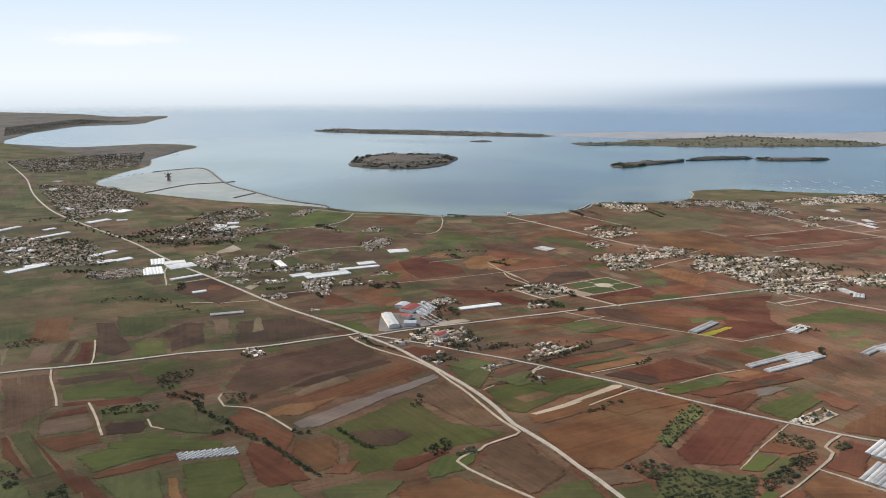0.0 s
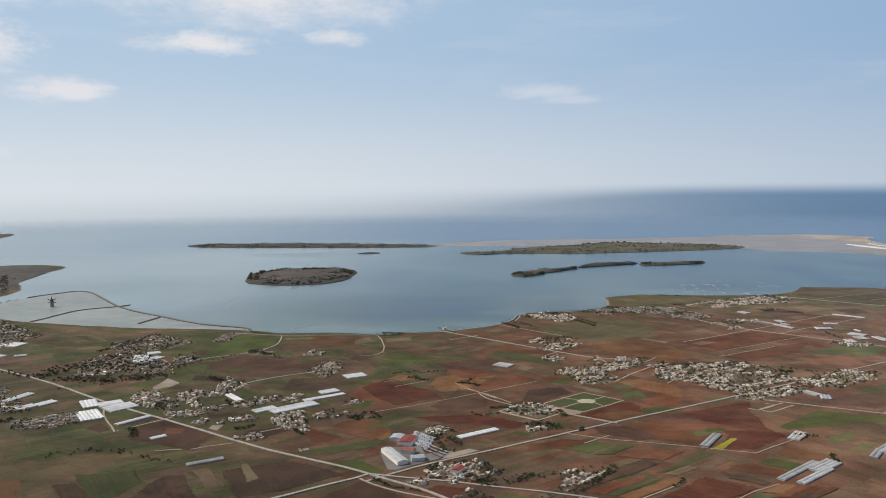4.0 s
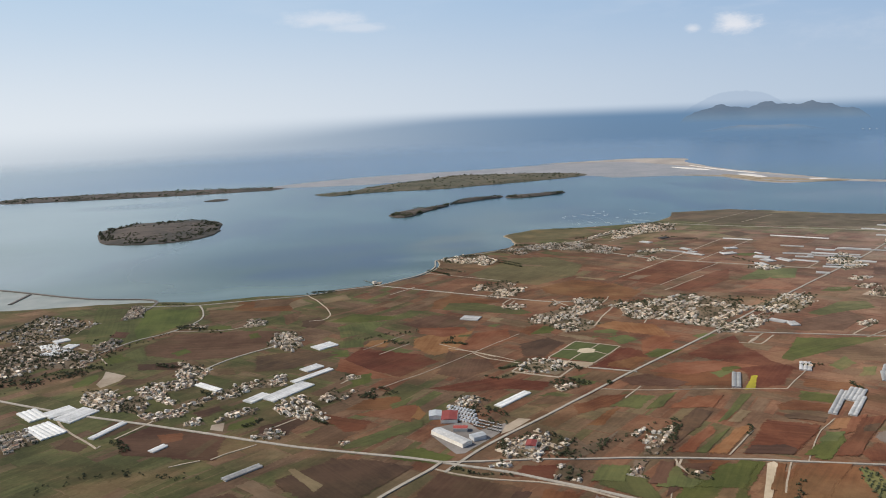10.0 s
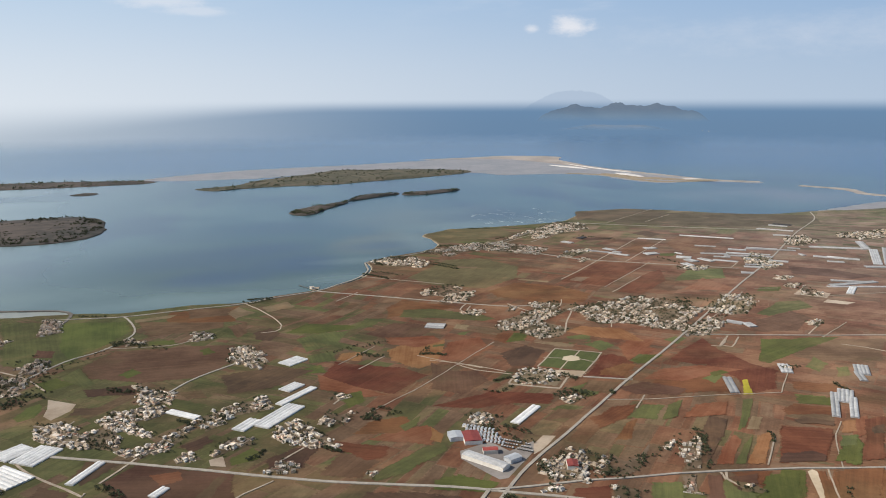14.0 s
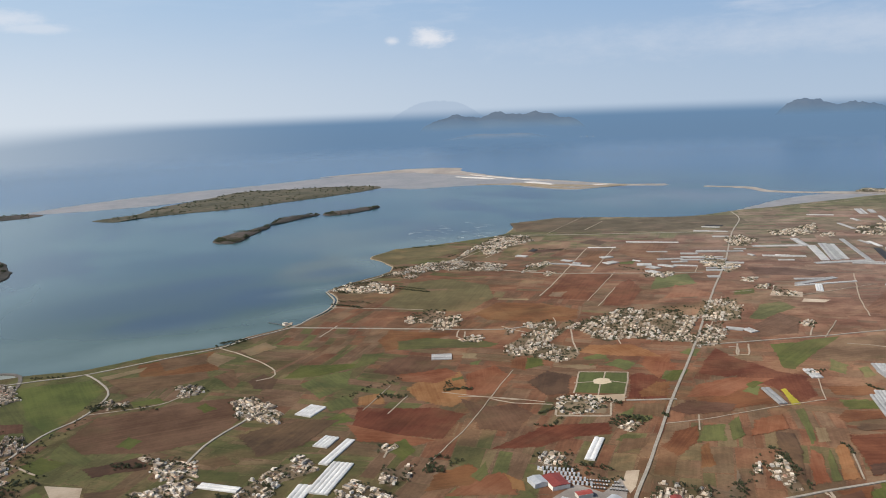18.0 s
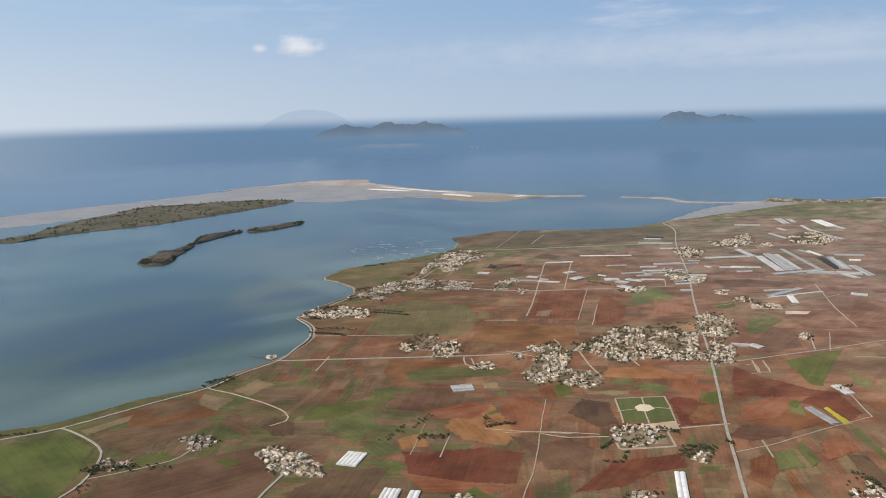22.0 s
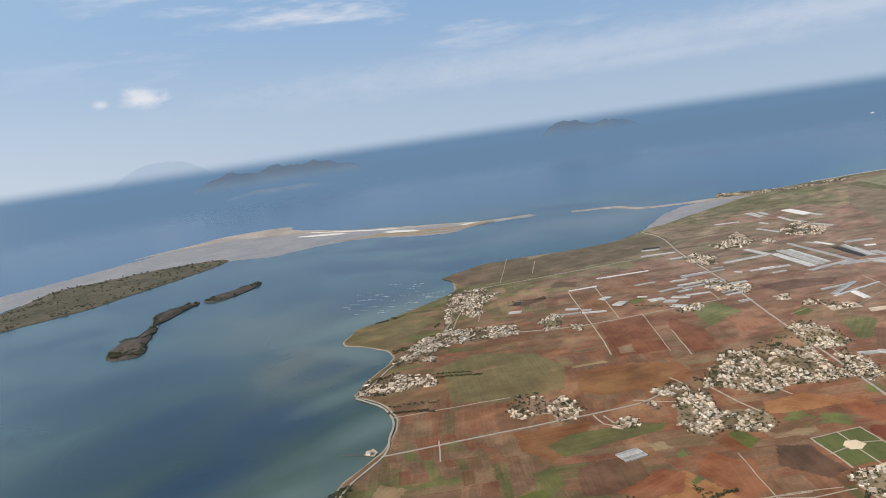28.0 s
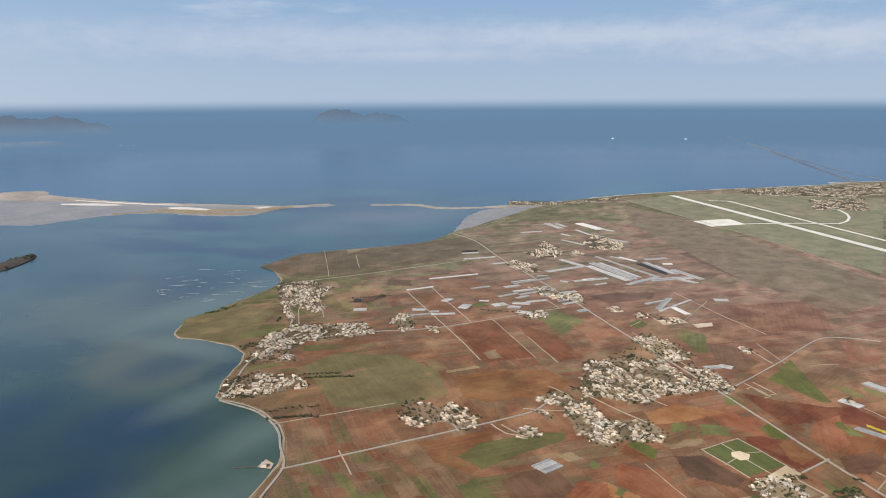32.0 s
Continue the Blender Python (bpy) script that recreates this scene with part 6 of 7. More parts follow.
field('red', [(310.8, 996.1), (358.6, 969.8), (256.9, 880.4), (218.6, 919)])
field('tan', [(245.3, 934), (263.1, 926.6), (239.2, 906.3), (230, 919.9)])
field('red', [(311.9, 913.2), (354.7, 936.4), (330.6, 884.6), (272.7, 840.3), (250.2, 856.2)])
field('green', [(384.9, 927.6), (423.9, 916.1), (395.9, 871.3), (333.7, 879.8), (350.1, 897.4)])
field('orange', [(372.9, 884.4), (376.8, 834.5), (372.8, 820), (318.2, 844.1)])
field('red', [(498.4, 1112.8), (537.4, 1065.6), (452.6, 997.2), (435.2, 1027.1), (448, 1072.9)])
field('red', [(426, 1097.4), (444.4, 1079.3), (374.7, 1019.1), (367.7, 1048.2)])
field('lush', [(404.4, 1016.7), (427.4, 1008.5), (411.5, 992.8), (395.7, 1001.7)])
field('dark', [(447.8, 1156.3), (481.2, 1170), (490.3, 1136.2), (456.1, 1117.8)])
field('dark', [(352.8, 1155), (412.7, 1135), (396.6, 1120.5), (356.9, 1128.3)])
field('orange', [(162.7, 763.9), (194.6, 743.4), (191.6, 704.7), (161.3, 724.5), (139.1, 753.6)])
field('orange', [(178.3, 702.3), (190.2, 686.7), (176.7, 676.2), (157.4, 683.3)])
field('red', [(121, 657.6), (148, 666.7), (157.4, 661.3), (134.4, 638), (117, 648.3)])
field('lush', [(154.6, 669.8), (174.4, 679.2), (186.5, 672.6), (166, 658.6), (155.5, 660.4)])
field('green', [(205.4, 707.2), (223.3, 711.5), (229.5, 703.2), (210.5, 689.9)])
field('green', [(138.8, 716.1), (159.2, 723.3), (165.1, 704.2), (145.2, 693.7)])
field('tan', [(103.4, 735), (127.3, 727.3), (134, 713.3), (120, 713.9)])
field('brown', [(117.1, 744), (153.7, 724.7), (140.7, 717.2), (110.3, 734.9)])
field('red', [(208.4, 682.5), (240, 700.4), (235.6, 677.5), (236.5, 645.4), (234.1, 629.2), (194.3, 644.5), (181.2, 661.4)])
field('orange', [(163.6, 646.9), (197.5, 645.7), (222.9, 625.3), (164.1, 618.3), (141.4, 632.1)])
field('lush', [(193, 629.1), (205.5, 630.1), (207.8, 623.6), (190.4, 619.2)])
field('lush', [(274.7, 676.6), (315.6, 674.9), (347.6, 665.3), (247.5, 630.9), (247.1, 641.5)])
field('brown', [(315.5, 731.1), (368.2, 744.4), (367.4, 718.5), (325.8, 687.8), (288.3, 700)])
field('green', [(376.5, 775.3), (404.5, 771.5), (396, 745.9), (334.3, 734.5), (327.6, 744.3)])
field('brown', [(115.6, 623), (140.7, 630.1), (163.5, 604.6), (147.8, 596.5), (119.5, 608.1)])
field('lush', [(400.1, 828.4), (426.2, 823.2), (409.2, 805.6), (384.6, 814.2)])
field('red', [(583.1, 964.6), (633.4, 935.8), (622.6, 907.2), (577, 937.3)])
field('brown', [(536.4, 871.9), (552.6, 825.5), (519.4, 823.6), (475.9, 868.5), (500.4, 902.8)])
field('brown', [(106.3, 645), (126.4, 631), (106.8, 611.2), (90.2, 628.9)])
field('yard', [(454, 821.4), (438, 804.5), (445.3, 793), (448.9, 782.8), (432.2, 769.7), (412.3, 792.3)])
# greenhouses and sheds: x, y, length, width, turn, kind
greenhouse(-447, 698, 44, 7, 77, 'white')
greenhouse(-475, 726, 13, 6, 81, 'white')
greenhouse(-460, 781, 27, 10, 75, 'white')
greenhouse(-518, 821, 25, 6, 63, 'glass')
greenhouse(-502, 841, 16, 8, 60, 'white')
greenhouse(-482, 844, 20, 20, -6, 'white')
greenhouse(-555, 836, 8, 20, 76, 'white')
greenhouse(-534, 909, 18, 8, 43, 'glass')
greenhouse(-336, 650, 26, 8, 79, 'white')
greenhouse(-312, 625, 14, 9, 60, 'white')
greenhouse(-303, 637, 15, 9, 67, 'white')
greenhouse(-358, 595, 20, 8, 63, 'white')
greenhouse(-702, 962, 9, 14, 54, 'white')
greenhouse(-934, 1220, 14, 20, 54, 'white')
greenhouse(-438, 794, 11, 8, 34, 'glass')
greenhouse(-762, 1030, 12, 12, 95, 'glass')
greenhouse(-410, 638, 5, 9, 79, 'white')
greenhouse(-425, 636, 19, 9, 84, 'white')
greenhouse(-518, 714, 27, 7, 88, 'white')
greenhouse(531, 1094, 71, 4, -42, 'white')
greenhouse(451, 1105, 37, 4, -37, 'white')
greenhouse(487, 1036, 26, 5, -37, 'glass')
greenhouse(339, 1050, 27, 6, -46, 'glass')
greenhouse(359, 1059, 15, 8, -71, 'glass')
greenhouse(354, 1026, 27, 6, -59, 'glass')
greenhouse(359, 1039, 10, 6, -59, 'glass')
greenhouse(412, 1047, 10, 16, -98, 'glass')
greenhouse(394, 1016, 12, 18, -88, 'glass')
greenhouse(418, 983, 17, 12, -39, 'glass')
greenhouse(415, 963, 15, 12, -83, 'glass')
greenhouse(398, 945, 17, 10, -88, 'glass')
greenhouse(466, 990, 31, 6, -28, 'glass')
greenhouse(509, 1001, 21, 8, -40, 'glass')
greenhouse(495, 980, 29, 8, -39, 'glass')
greenhouse(484, 969, 30, 6, -34, 'glass')
greenhouse(434, 961, 21, 8, -76, 'glass')
greenhouse(452, 949, 27, 6, -46, 'glass')
greenhouse(544, 998, 36, 6, -37, 'glass')
greenhouse(549, 988, 60, 5, -32, 'glass')
greenhouse(660, 1110, 49, 6, -47, 'glass')
greenhouse(704, 1146, 26, 8, -53, 'black')
greenhouse(690, 1139, 26, 7, -53, 'glass')
greenhouse(636, 1069, 21, 8, -38, 'glass')
greenhouse(517, 966, 21, 5, -42, 'glass')
greenhouse(487, 944, 15, 6, -34, 'glass')
greenhouse(472, 916, 28, 6, -34, 'glass')
greenhouse(433, 886, 13, 8, -35, 'glass')
greenhouse(509, 926, 21, 7, -42, 'glass')
greenhouse(460, 909, 21, 6, -34, 'glass')
greenhouse(638, 970, 66, 9, -33, 'glass')
greenhouse(681, 971, 58, 10, -126, 'glass')
greenhouse(587, 919, 50, 7, -45, 'glass')
greenhouse(588, 922, 17, 6, -49, 'white')
greenhouse(569, 901, 18, 5, -38, 'glass')
greenhouse(653, 906, 114, 10, -135, 'glass')
greenhouse(661, 900, 103, 10, -134, 'glass')
greenhouse(636, 908, 100, 10, -133, 'glass')
greenhouse(692, 898, 144, 6, -132, 'glass')
greenhouse(611, 854, 69, 9, -24, 'glass')
greenhouse(626, 834, 33, 14, -49, 'glass')
greenhouse(743, 919, 28, 5, -116, 'glass')
greenhouse(741, 904, 36, 6, -123, 'white')
greenhouse(689, 857, 73, 9, -136, 'black')
greenhouse(697, 852, 79, 8, -142, 'glass')
greenhouse(691, 840, 59, 8, -139, 'glass')
greenhouse(761, 867, 36, 9, -50, 'glass')
greenhouse(730, 844, 13, 7, -63, 'white')
greenhouse(647, 810, 28, 12, -61, 'glass')
greenhouse(672, 807, 64, 9, -134, 'glass')
greenhouse(632, 802, 32, 7, -118, 'glass')
greenhouse(843, 1018, 54, 6, -121, 'glass')
greenhouse(908, 1050, 23, 6, -120, 'glass')
greenhouse(949, 1032, 48, 6, -137, 'glass')
greenhouse(922, 1000, 37, 7, -121, 'glass')
greenhouse(1015, 1036, 77, 18, -133, 'white')
greenhouse(987, 996, 34, 7, -118, 'glass')
greenhouse(992, 1099, 61, 12, -136, 'glass')
greenhouse(1006, 1089, 38, 9, -137, 'glass')
greenhouse(889, 954, 43, 8, -117, 'glass')
greenhouse(502, 808, 56, 8, -3, 'glass')
greenhouse(507, 816, 38, 6, -33, 'glass')
greenhouse(499, 794, 69, 4, -20, 'glass')
greenhouse(477, 785, 31, 7, -140, 'white')
greenhouse(546, 749, 16, 10, -69, 'glass')
greenhouse(293, 728, 14, 8, -55, 'glass')
greenhouse(300, 717, 12, 8, -99, 'glass')
greenhouse(366, 1146, 8, 14, -59, 'black')
greenhouse(331, 1121, 15, 9, -59, 'glass')
greenhouse(912, 1116, 40, 7, -50, 'glass')
greenhouse(563, 948, 11, 5, -102, 'glass')
greenhouse(427, 1006, 11, 4, -76, 'glass')
greenhouse(583, 985, 15, 5, -46, 'glass')
greenhouse(463, 970, 19, 6, -29, 'glass')
greenhouse(510, 955, 24, 5, -36, 'glass')
greenhouse(490, 911, 17, 4, -26, 'glass')
greenhouse(269.65, 446.6, 18, 7, 61, 'glass')
greenhouse(271.8, 444.75, 18, 7, 61, 'glass')
greenhouse(264, 421.25, 21, 7, 62, 'glass')
greenhouse(267.95, 419.85, 22, 7, 60, 'glass')
greenhouse(-267, 639, 22, 12, -50, 'white')
greenhouse(-249, 610, 26, 16, -48, 'white')
greenhouse(-251, 641, 18, 14, 43, 'white')
greenhouse(-238, 633, 22, 16, 55, 'white')
greenhouse(-210, 602, 26, 5, 59, 'white')
greenhouse(-312, 800, 17, 14, -65, 'white')
greenhouse(-309, 819, 12, 10, 36, 'white')
greenhouse(-173, 568, 10, 5, 50, 'white')
greenhouse(-121, 527, 22, 5, 38, 'grey')
greenhouse(-125, 639, 17, 9, 49, 'white')
greenhouse(-105, 647, 37, 13, 47, 'white')
greenhouse(-91, 694, 15, 10, 41, 'white')
greenhouse(-90, 677, 35, 6, 42, 'white')
greenhouse(-83, 748, 18, 13, 36, 'white')
greenhouse(-161, 668, 24, 6, -45, 'white')
greenhouse(45, 802, 16, 14, -27, 'glass')
greenhouse(40, 600, 31, 6, 41, 'white')
greenhouse(192, 602, 29, 6, 63, 'glass')
greenhouse(250, 617, 18, 8, 59, 'glass')
greenhouse(232, 552, 43, 5, 48, 'glass')
greenhouse(249, 561, 24, 10, 46, 'glass')
greenhouse(239, 544, 35, 5, 47, 'glass')
greenhouse(-357, 583, 37, 9, 76, 'white')
greenhouse(-303, 783, 15, 15, 65, 'white')
greenhouse(-296, 797, 14, 11, 73, 'white')
greenhouse(288, 587, 19, 5, 58, 'glass')
greenhouse(299, 597, 21, 10, -130, 'glass')
greenhouse(-4, 577, 14, 10, -100, 'redshed')
greenhouse(-12, 582, 9, 8, -96, 'shed')
greenhouse(-7, 547, 27, 7, -56, 'whiteshed')
greenhouse(0, 558, 8, 5, -12, 'redshed')
greenhouse(35, 528, 8, 6, -111, 'redshed')
greenhouse(8, 545, 8, 6, 19, 'shed')
# yards and plots of pale ground
field('turf', [(1409, 1061), (1555, 990), (1666, 844), (1686, 513), (778, 564), (1119, 828)])
field('steppe', [(1349, 1054), (1089, 832), (738, 570), (589, 578), (645, 723), (864, 851), (1059, 965)])
field('paved', [(-15, 565), (5, 571), (11, 556), (29, 564), (24, 552), (-2, 527), (-7, 527), (-11, 537), (-18, 556)])
field('yard', [(27, 560), (37, 569), (44, 566), (29, 552), (22, 548)])
field('lawn', [(114, 712), (144, 691), (113, 659), (86, 680)])
field('yard', [(112, 693), (119, 694), (123, 689), (120, 682), (112, 682), (108, 687)])
field('yard', [(83, 673), (113, 659), (104, 649), (78, 666)])
field('yard', [(80, 935), (68, 919), (77, 909), (81, 915), (74, 922)])
field('yard', [(428, 765), (444, 747), (431, 744), (416, 758)])
field('apron', [(1159, 872), (1217, 810), (1157, 774), (1104, 829)])
field('lots', [(65, 670), (79, 665), (93, 650), (81, 636), (52, 654)])
field('yard', [(-25, 979), (-28, 970), (-35, 967), (-37, 977)])
road(3.04, [(115, 713), (144, 692)], DIRT)
road(3.04, [(144, 692), (112, 658)], DIRT)
road(3.04, [(115, 713), (84, 679)], DIRT)
road(2.66, [(130, 702), (120, 691)], DIRT)
road(2.66, [(111, 683), (96, 667)], DIRT)
road(2.66, [(97, 696), (110, 690)], DIRT)
road(2.66, [(121, 685), (128, 675)], DIRT)
road(3.8, [(65, 671), (51, 654)], DIRT)
road(5.7, [(51, 653), (80, 634)], DIRT)
road(3.8, [(80, 634), (94, 651)], DIRT)
road(3.42, [(65, 671), (79, 666)], DIRT)
road(3.04, [(94, 651), (110, 654)], DIRT)
# built-up patches: number of houses, outline
village(34, [(50.9, 1082.4), (82, 1106.8), (106.4, 1100.9), (122.8, 1054.7), (99.8, 1029.3), (80.9, 1046.3), (57.3, 1060.4)])
village(44, [(119.4, 1121), (156.3, 1137.8), (214.1, 1158.9), (252.1, 1140.9), (289.5, 1091.5), (258.7, 1058.7), (227.4, 1083.6), (205.8, 1107.6), (176.8, 1106.6), (150.8, 1078.3), (127.3, 1109.2)])
village(36, [(347.5, 1249.7), (398.2, 1288.7), (430.1, 1256.1), (407.4, 1205.4), (354.6, 1193.3), (316.7, 1157.6), (297.7, 1158.3), (318.3, 1214.1), (251, 1148), (241.8, 1151.9), (284.3, 1193)])
village(10, [(301.9, 1066.1), (336.5, 1070.7), (331.5, 1050.8), (292.9, 1029.3), (274.5, 1034)])
village(5, [(299.1, 1019.5), (313.4, 1016.7), (289.3, 996.7), (285.2, 1003)])
village(9, [(89.5, 850.2), (87.9, 841.4), (106.6, 834.1), (91.5, 820), (78.9, 830.3)])
village(60, [(101, 799.4), (125.6, 813.3), (150.7, 825.9), (146.5, 841.5), (162.3, 850.5), (182.8, 838.3), (166.7, 816.5), (179.5, 811.5), (135.1, 783.3), (152, 756.9), (135, 739.5), (111.1, 739.2), (103.3, 763.7), (88.8, 773.1)])
village(90, [(176, 811.3), (205.8, 828.3), (239.5, 830.5), (257.3, 836.3), (276.3, 818.5), (298.5, 802.6), (289.2, 768.7), (250.5, 739.4), (245.4, 721.4), (233.8, 720.4), (218.1, 732.2), (208.9, 756.6), (179.5, 759.2), (174.8, 776.8), (182.5, 792.5)])
village(34, [(346.5, 813), (372.8, 808), (360.7, 780.5), (322.5, 745.4), (310.1, 747.8), (291, 760.1), (297.9, 780.9)])
village(22, [(278.1, 749.4), (300.6, 749.4), (269.1, 713.8), (248.9, 702.2), (225.8, 708.2), (243.1, 722.1)])
village(16, [(634.7, 1061), (666.9, 1057.7), (656.5, 1017.8), (607.4, 993.6), (594.6, 1017.8)])
village(16, [(728.3, 1064.2), (745.2, 1052.1), (833.2, 1067), (766.4, 1006.6), (712.6, 1006.8), (696.5, 1029.2)])
village(5, [(767.4, 1004.5), (783.1, 994.6), (754.5, 974.4), (738.7, 985.4)])
village(20, [(848.7, 1003.3), (922.5, 1006.5), (881.3, 942.2), (808.4, 928), (799.1, 971.8)])
village(8, [(352.7, 711.1), (369.6, 712), (367.1, 702.8), (349.9, 693.8), (347.5, 703.2)])
village(5, [(436.8, 829.8), (455.7, 828.5), (432.7, 812.9), (423.3, 818.7)])
village(5, [(452.5, 864.1), (469, 858.1), (449.5, 843.4), (438.2, 851.8)])
village(10, [(451.7, 820.3), (443.1, 805.7), (444.6, 789.6), (435.1, 773.8), (415.2, 787.8), (435.1, 809.2)])
village(14, [(515.9, 981.4), (514.3, 956.3), (503.2, 910.2), (459.9, 889.5), (474.3, 947.4)])
village(10, [(382.1, 942.1), (400.7, 938.1), (418.8, 929.9), (391.3, 912.2), (369.1, 928)])
village(8, [(285.2, 786.6), (312.7, 765.9), (303, 761), (277.4, 779.5)])
village(5, [(130, 841.8), (136.6, 835.3), (128.5, 822.9), (116.8, 825)])
village(26, [(62, 911.8), (79.8, 934.7), (105.4, 942.7), (116.8, 932.5), (106.9, 910.8), (120.7, 907.8), (108.2, 883.5), (85.9, 866.1), (70.3, 877.8), (84.5, 893.6), (70.6, 905.1)], 'new')
village(30, [(-248.6, 682.2), (-231.2, 679.8), (-216, 655.7), (-198.5, 626), (-222.9, 638.1), (-242.8, 655)])
village(22, [(-217.6, 656.2), (-201.6, 668), (-194.1, 640.1), (-194.8, 623.2), (-214.1, 637.4)])
village(30, [(-213.3, 674.7), (-203, 687), (-172.9, 688.4), (-175.1, 668.1), (-189.4, 667.5), (-174.3, 631.8), (-187.6, 644.4), (-204, 658.4)])
village(16, [(-191.7, 711.3), (-184.4, 724.1), (-165.4, 706.6), (-169.5, 689.3), (-188.4, 693.7)])
village(30, [(-197, 625.5), (-181.4, 626.3), (-165.7, 640.3), (-152.1, 656.6), (-158.2, 631.2), (-170.9, 615.2), (-180.3, 613.9), (-195.1, 618.9)])
village(24, [(-154.3, 659.2), (-135.2, 673.6), (-109.6, 682.3), (-107.7, 659.4), (-129.4, 655.3), (-150, 635)])
village(12, [(-165.5, 607.4), (-156.6, 615.6), (-150.9, 598.9), (-164.9, 600)])
village(16, [(-142.7, 618.7), (-128, 627.5), (-119.2, 610.7), (-138.2, 604.1), (-147.4, 597)])
village(26, [(-108.7, 631.2), (-93.8, 636.8), (-84.8, 624), (-78.8, 601), (-78, 588.2), (-99.1, 598.5), (-111.8, 614.6)])
village(14, [(-83.6, 631.5), (-74.8, 646.3), (-68.6, 637.5), (-59.4, 639.1), (-64.1, 624.9), (-71.5, 622.1), (-83.2, 617.4)])
village(20, [(20.9, 538.7), (33.4, 543.8), (41, 548.8), (51.8, 541.3), (48.1, 528.1), (34.3, 508.8), (15.8, 517.5), (17, 530.3)])
village(18, [(50.1, 533.1), (61.6, 538), (64.7, 522.5), (81.3, 531.4), (90.3, 539.8), (69.5, 512.6), (55.9, 507.9), (40.6, 515.6)])
village(16, [(104.9, 532.5), (124.6, 544.4), (116.3, 527.1), (96.5, 502.1), (89.2, 504.6), (99, 523.9)])
village(12, [(42.2, 501.1), (50, 503.5), (56.9, 492.5), (48.9, 482.3), (35.6, 486.8)])
village(10, [(83.5, 501.2), (92, 500.3), (80, 481.1), (74.9, 484)])
village(6, [(91.6, 531.7), (100.8, 540.2), (104.3, 535.9), (96.7, 528.4)])
village(8, [(10.5, 513), (24, 514.8), (19.7, 505), (6.8, 508.2)])
village(14, [(-125.4, 795.9), (-107.1, 797.2), (-99.6, 754.2), (-107.5, 735.9), (-119, 752.8), (-130.6, 762.1)])
village(8, [(-158.2, 830.6), (-151.3, 848.1), (-139.1, 847.3), (-137.6, 826.7), (-156.1, 821.9)])
village(10, [(-282, 770), (-269.6, 780.1), (-261.9, 748.3), (-278.6, 751.7)])
village(8, [(-275.9, 899.8), (-274.6, 930.4), (-263.6, 926.6), (-259.1, 885.3), (-267.4, 879.7)])
village(14, [(54.9, 658.4), (69.2, 676.6), (84.7, 676.5), (93.1, 659.7), (84.2, 646), (56.1, 646.5)])
village(8, [(-1.7, 602.9), (6.7, 611), (18.8, 611.5), (18.9, 597.6), (6.7, 591.2), (-2.9, 594.4)])
village(5, [(69.3, 617.2), (83.4, 625), (88.2, 612.8), (74.8, 608.1)])
village(6, [(-194.9, 732.1), (-188.5, 734.5), (-183.6, 721.6), (-189.7, 721.4)])
village(6, [(-210.4, 843.7), (-197.8, 847.4), (-187.6, 831.1), (-203, 827.2)])
village(8, [(-275.8, 794.8), (-267.3, 811.7), (-253.2, 806.9), (-254.9, 778.8), (-269.6, 780.1)])
village(6, [(-121.8, 573.1), (-110.1, 585.1), (-102.3, 575.4), (-106.5, 566.6)])
village(5, [(-74.3, 549.2), (-67.6, 558.8), (-63.8, 555.5), (-68.7, 547.3)])
village(6, [(-73, 667.7), (-62.7, 672.7), (-55.5, 667), (-65.5, 657.9)])
village(6, [(-62.1, 455.4), (-67.1, 468), (-61.8, 471.9), (-54.6, 464), (-56.8, 454.2)])
village(5, [(234.4, 464.1), (240.1, 472.8), (250.2, 486.1), (255.6, 481.5), (244.3, 464.9)])
village(6, [(104.4, 477.1), (104.2, 487.6), (112.4, 483.3), (114.7, 472.2), (109.6, 470.4)])
village(30, [(1295, 1305), (1336, 1182), (1479, 1084), (1427, 1072), (1281, 1165), (1231, 1281)])
village(26, [(1742, 851), (2032, 502), (1770, 508), (1653, 592), (1641, 815)])
village(14, [(1584, 675), (1668, 556), (1438, 554), (1419, 661)])
village(50, [(-1581, 1689), (-1763, 2142), (-1690, 2307), (-1982, 2377), (-1862, 1950)])
village(34, [(-362, 784), (-338, 839), (-268, 764), (-262, 733), (-299, 741), (-326, 706)])
village(18, [(-764, 992), (-633, 1007), (-483, 894), (-487, 765)])
village(16, [(-491, 678), (-394, 697), (-296, 615), (-387, 583)])
village(10, [(-304, 590), (-261, 616), (-246, 590), (-278, 569)])
village(12, [(-1073, 1218), (-1004, 1359), (-939, 1448), (-774, 1228), (-875, 1102)])
village(14, [(-379, 843), (-357, 916), (-292, 874), (-323, 805)])
village(4, [(247, 618), (255, 623), (254, 616), (247, 611)])
village(8, [(-280, 935), (-267, 931), (-262, 894), (-276, 874)])
# rows and groups of trees: number, spread, line
tree_row(60, 26, [(-365, 717), (-356, 753), (-328, 769)])
tree_row(60, 22, [(-320, 757), (-300, 777), (-257, 761)])
tree_row(40, 14, [(-339, 708), (-288, 712), (-254, 735)])
tree_row(14, 8, [(-371, 821), (-365, 833)])
tree_row(20, 14, [(-743, 1011), (-723, 1078), (-700, 1153)])
tree_row(20, 16, [(-1005, 1233), (-975, 1338), (-849, 1425)])
tree_row(16, 12, [(-498, 769), (-429, 741), (-378, 713)])
tree_row(16, 10, [(-317, 586), (-290, 594)])
tree_row(16, 14, [(-534, 759), (-522, 779)])
tree_row(22, 3, [(116.3, 1046.5), (126.4, 1031.9), (138.3, 1011.1)])
tree_row(16, 5, [(30.3, 1021), (39.9, 1007.9), (50.5, 988)])
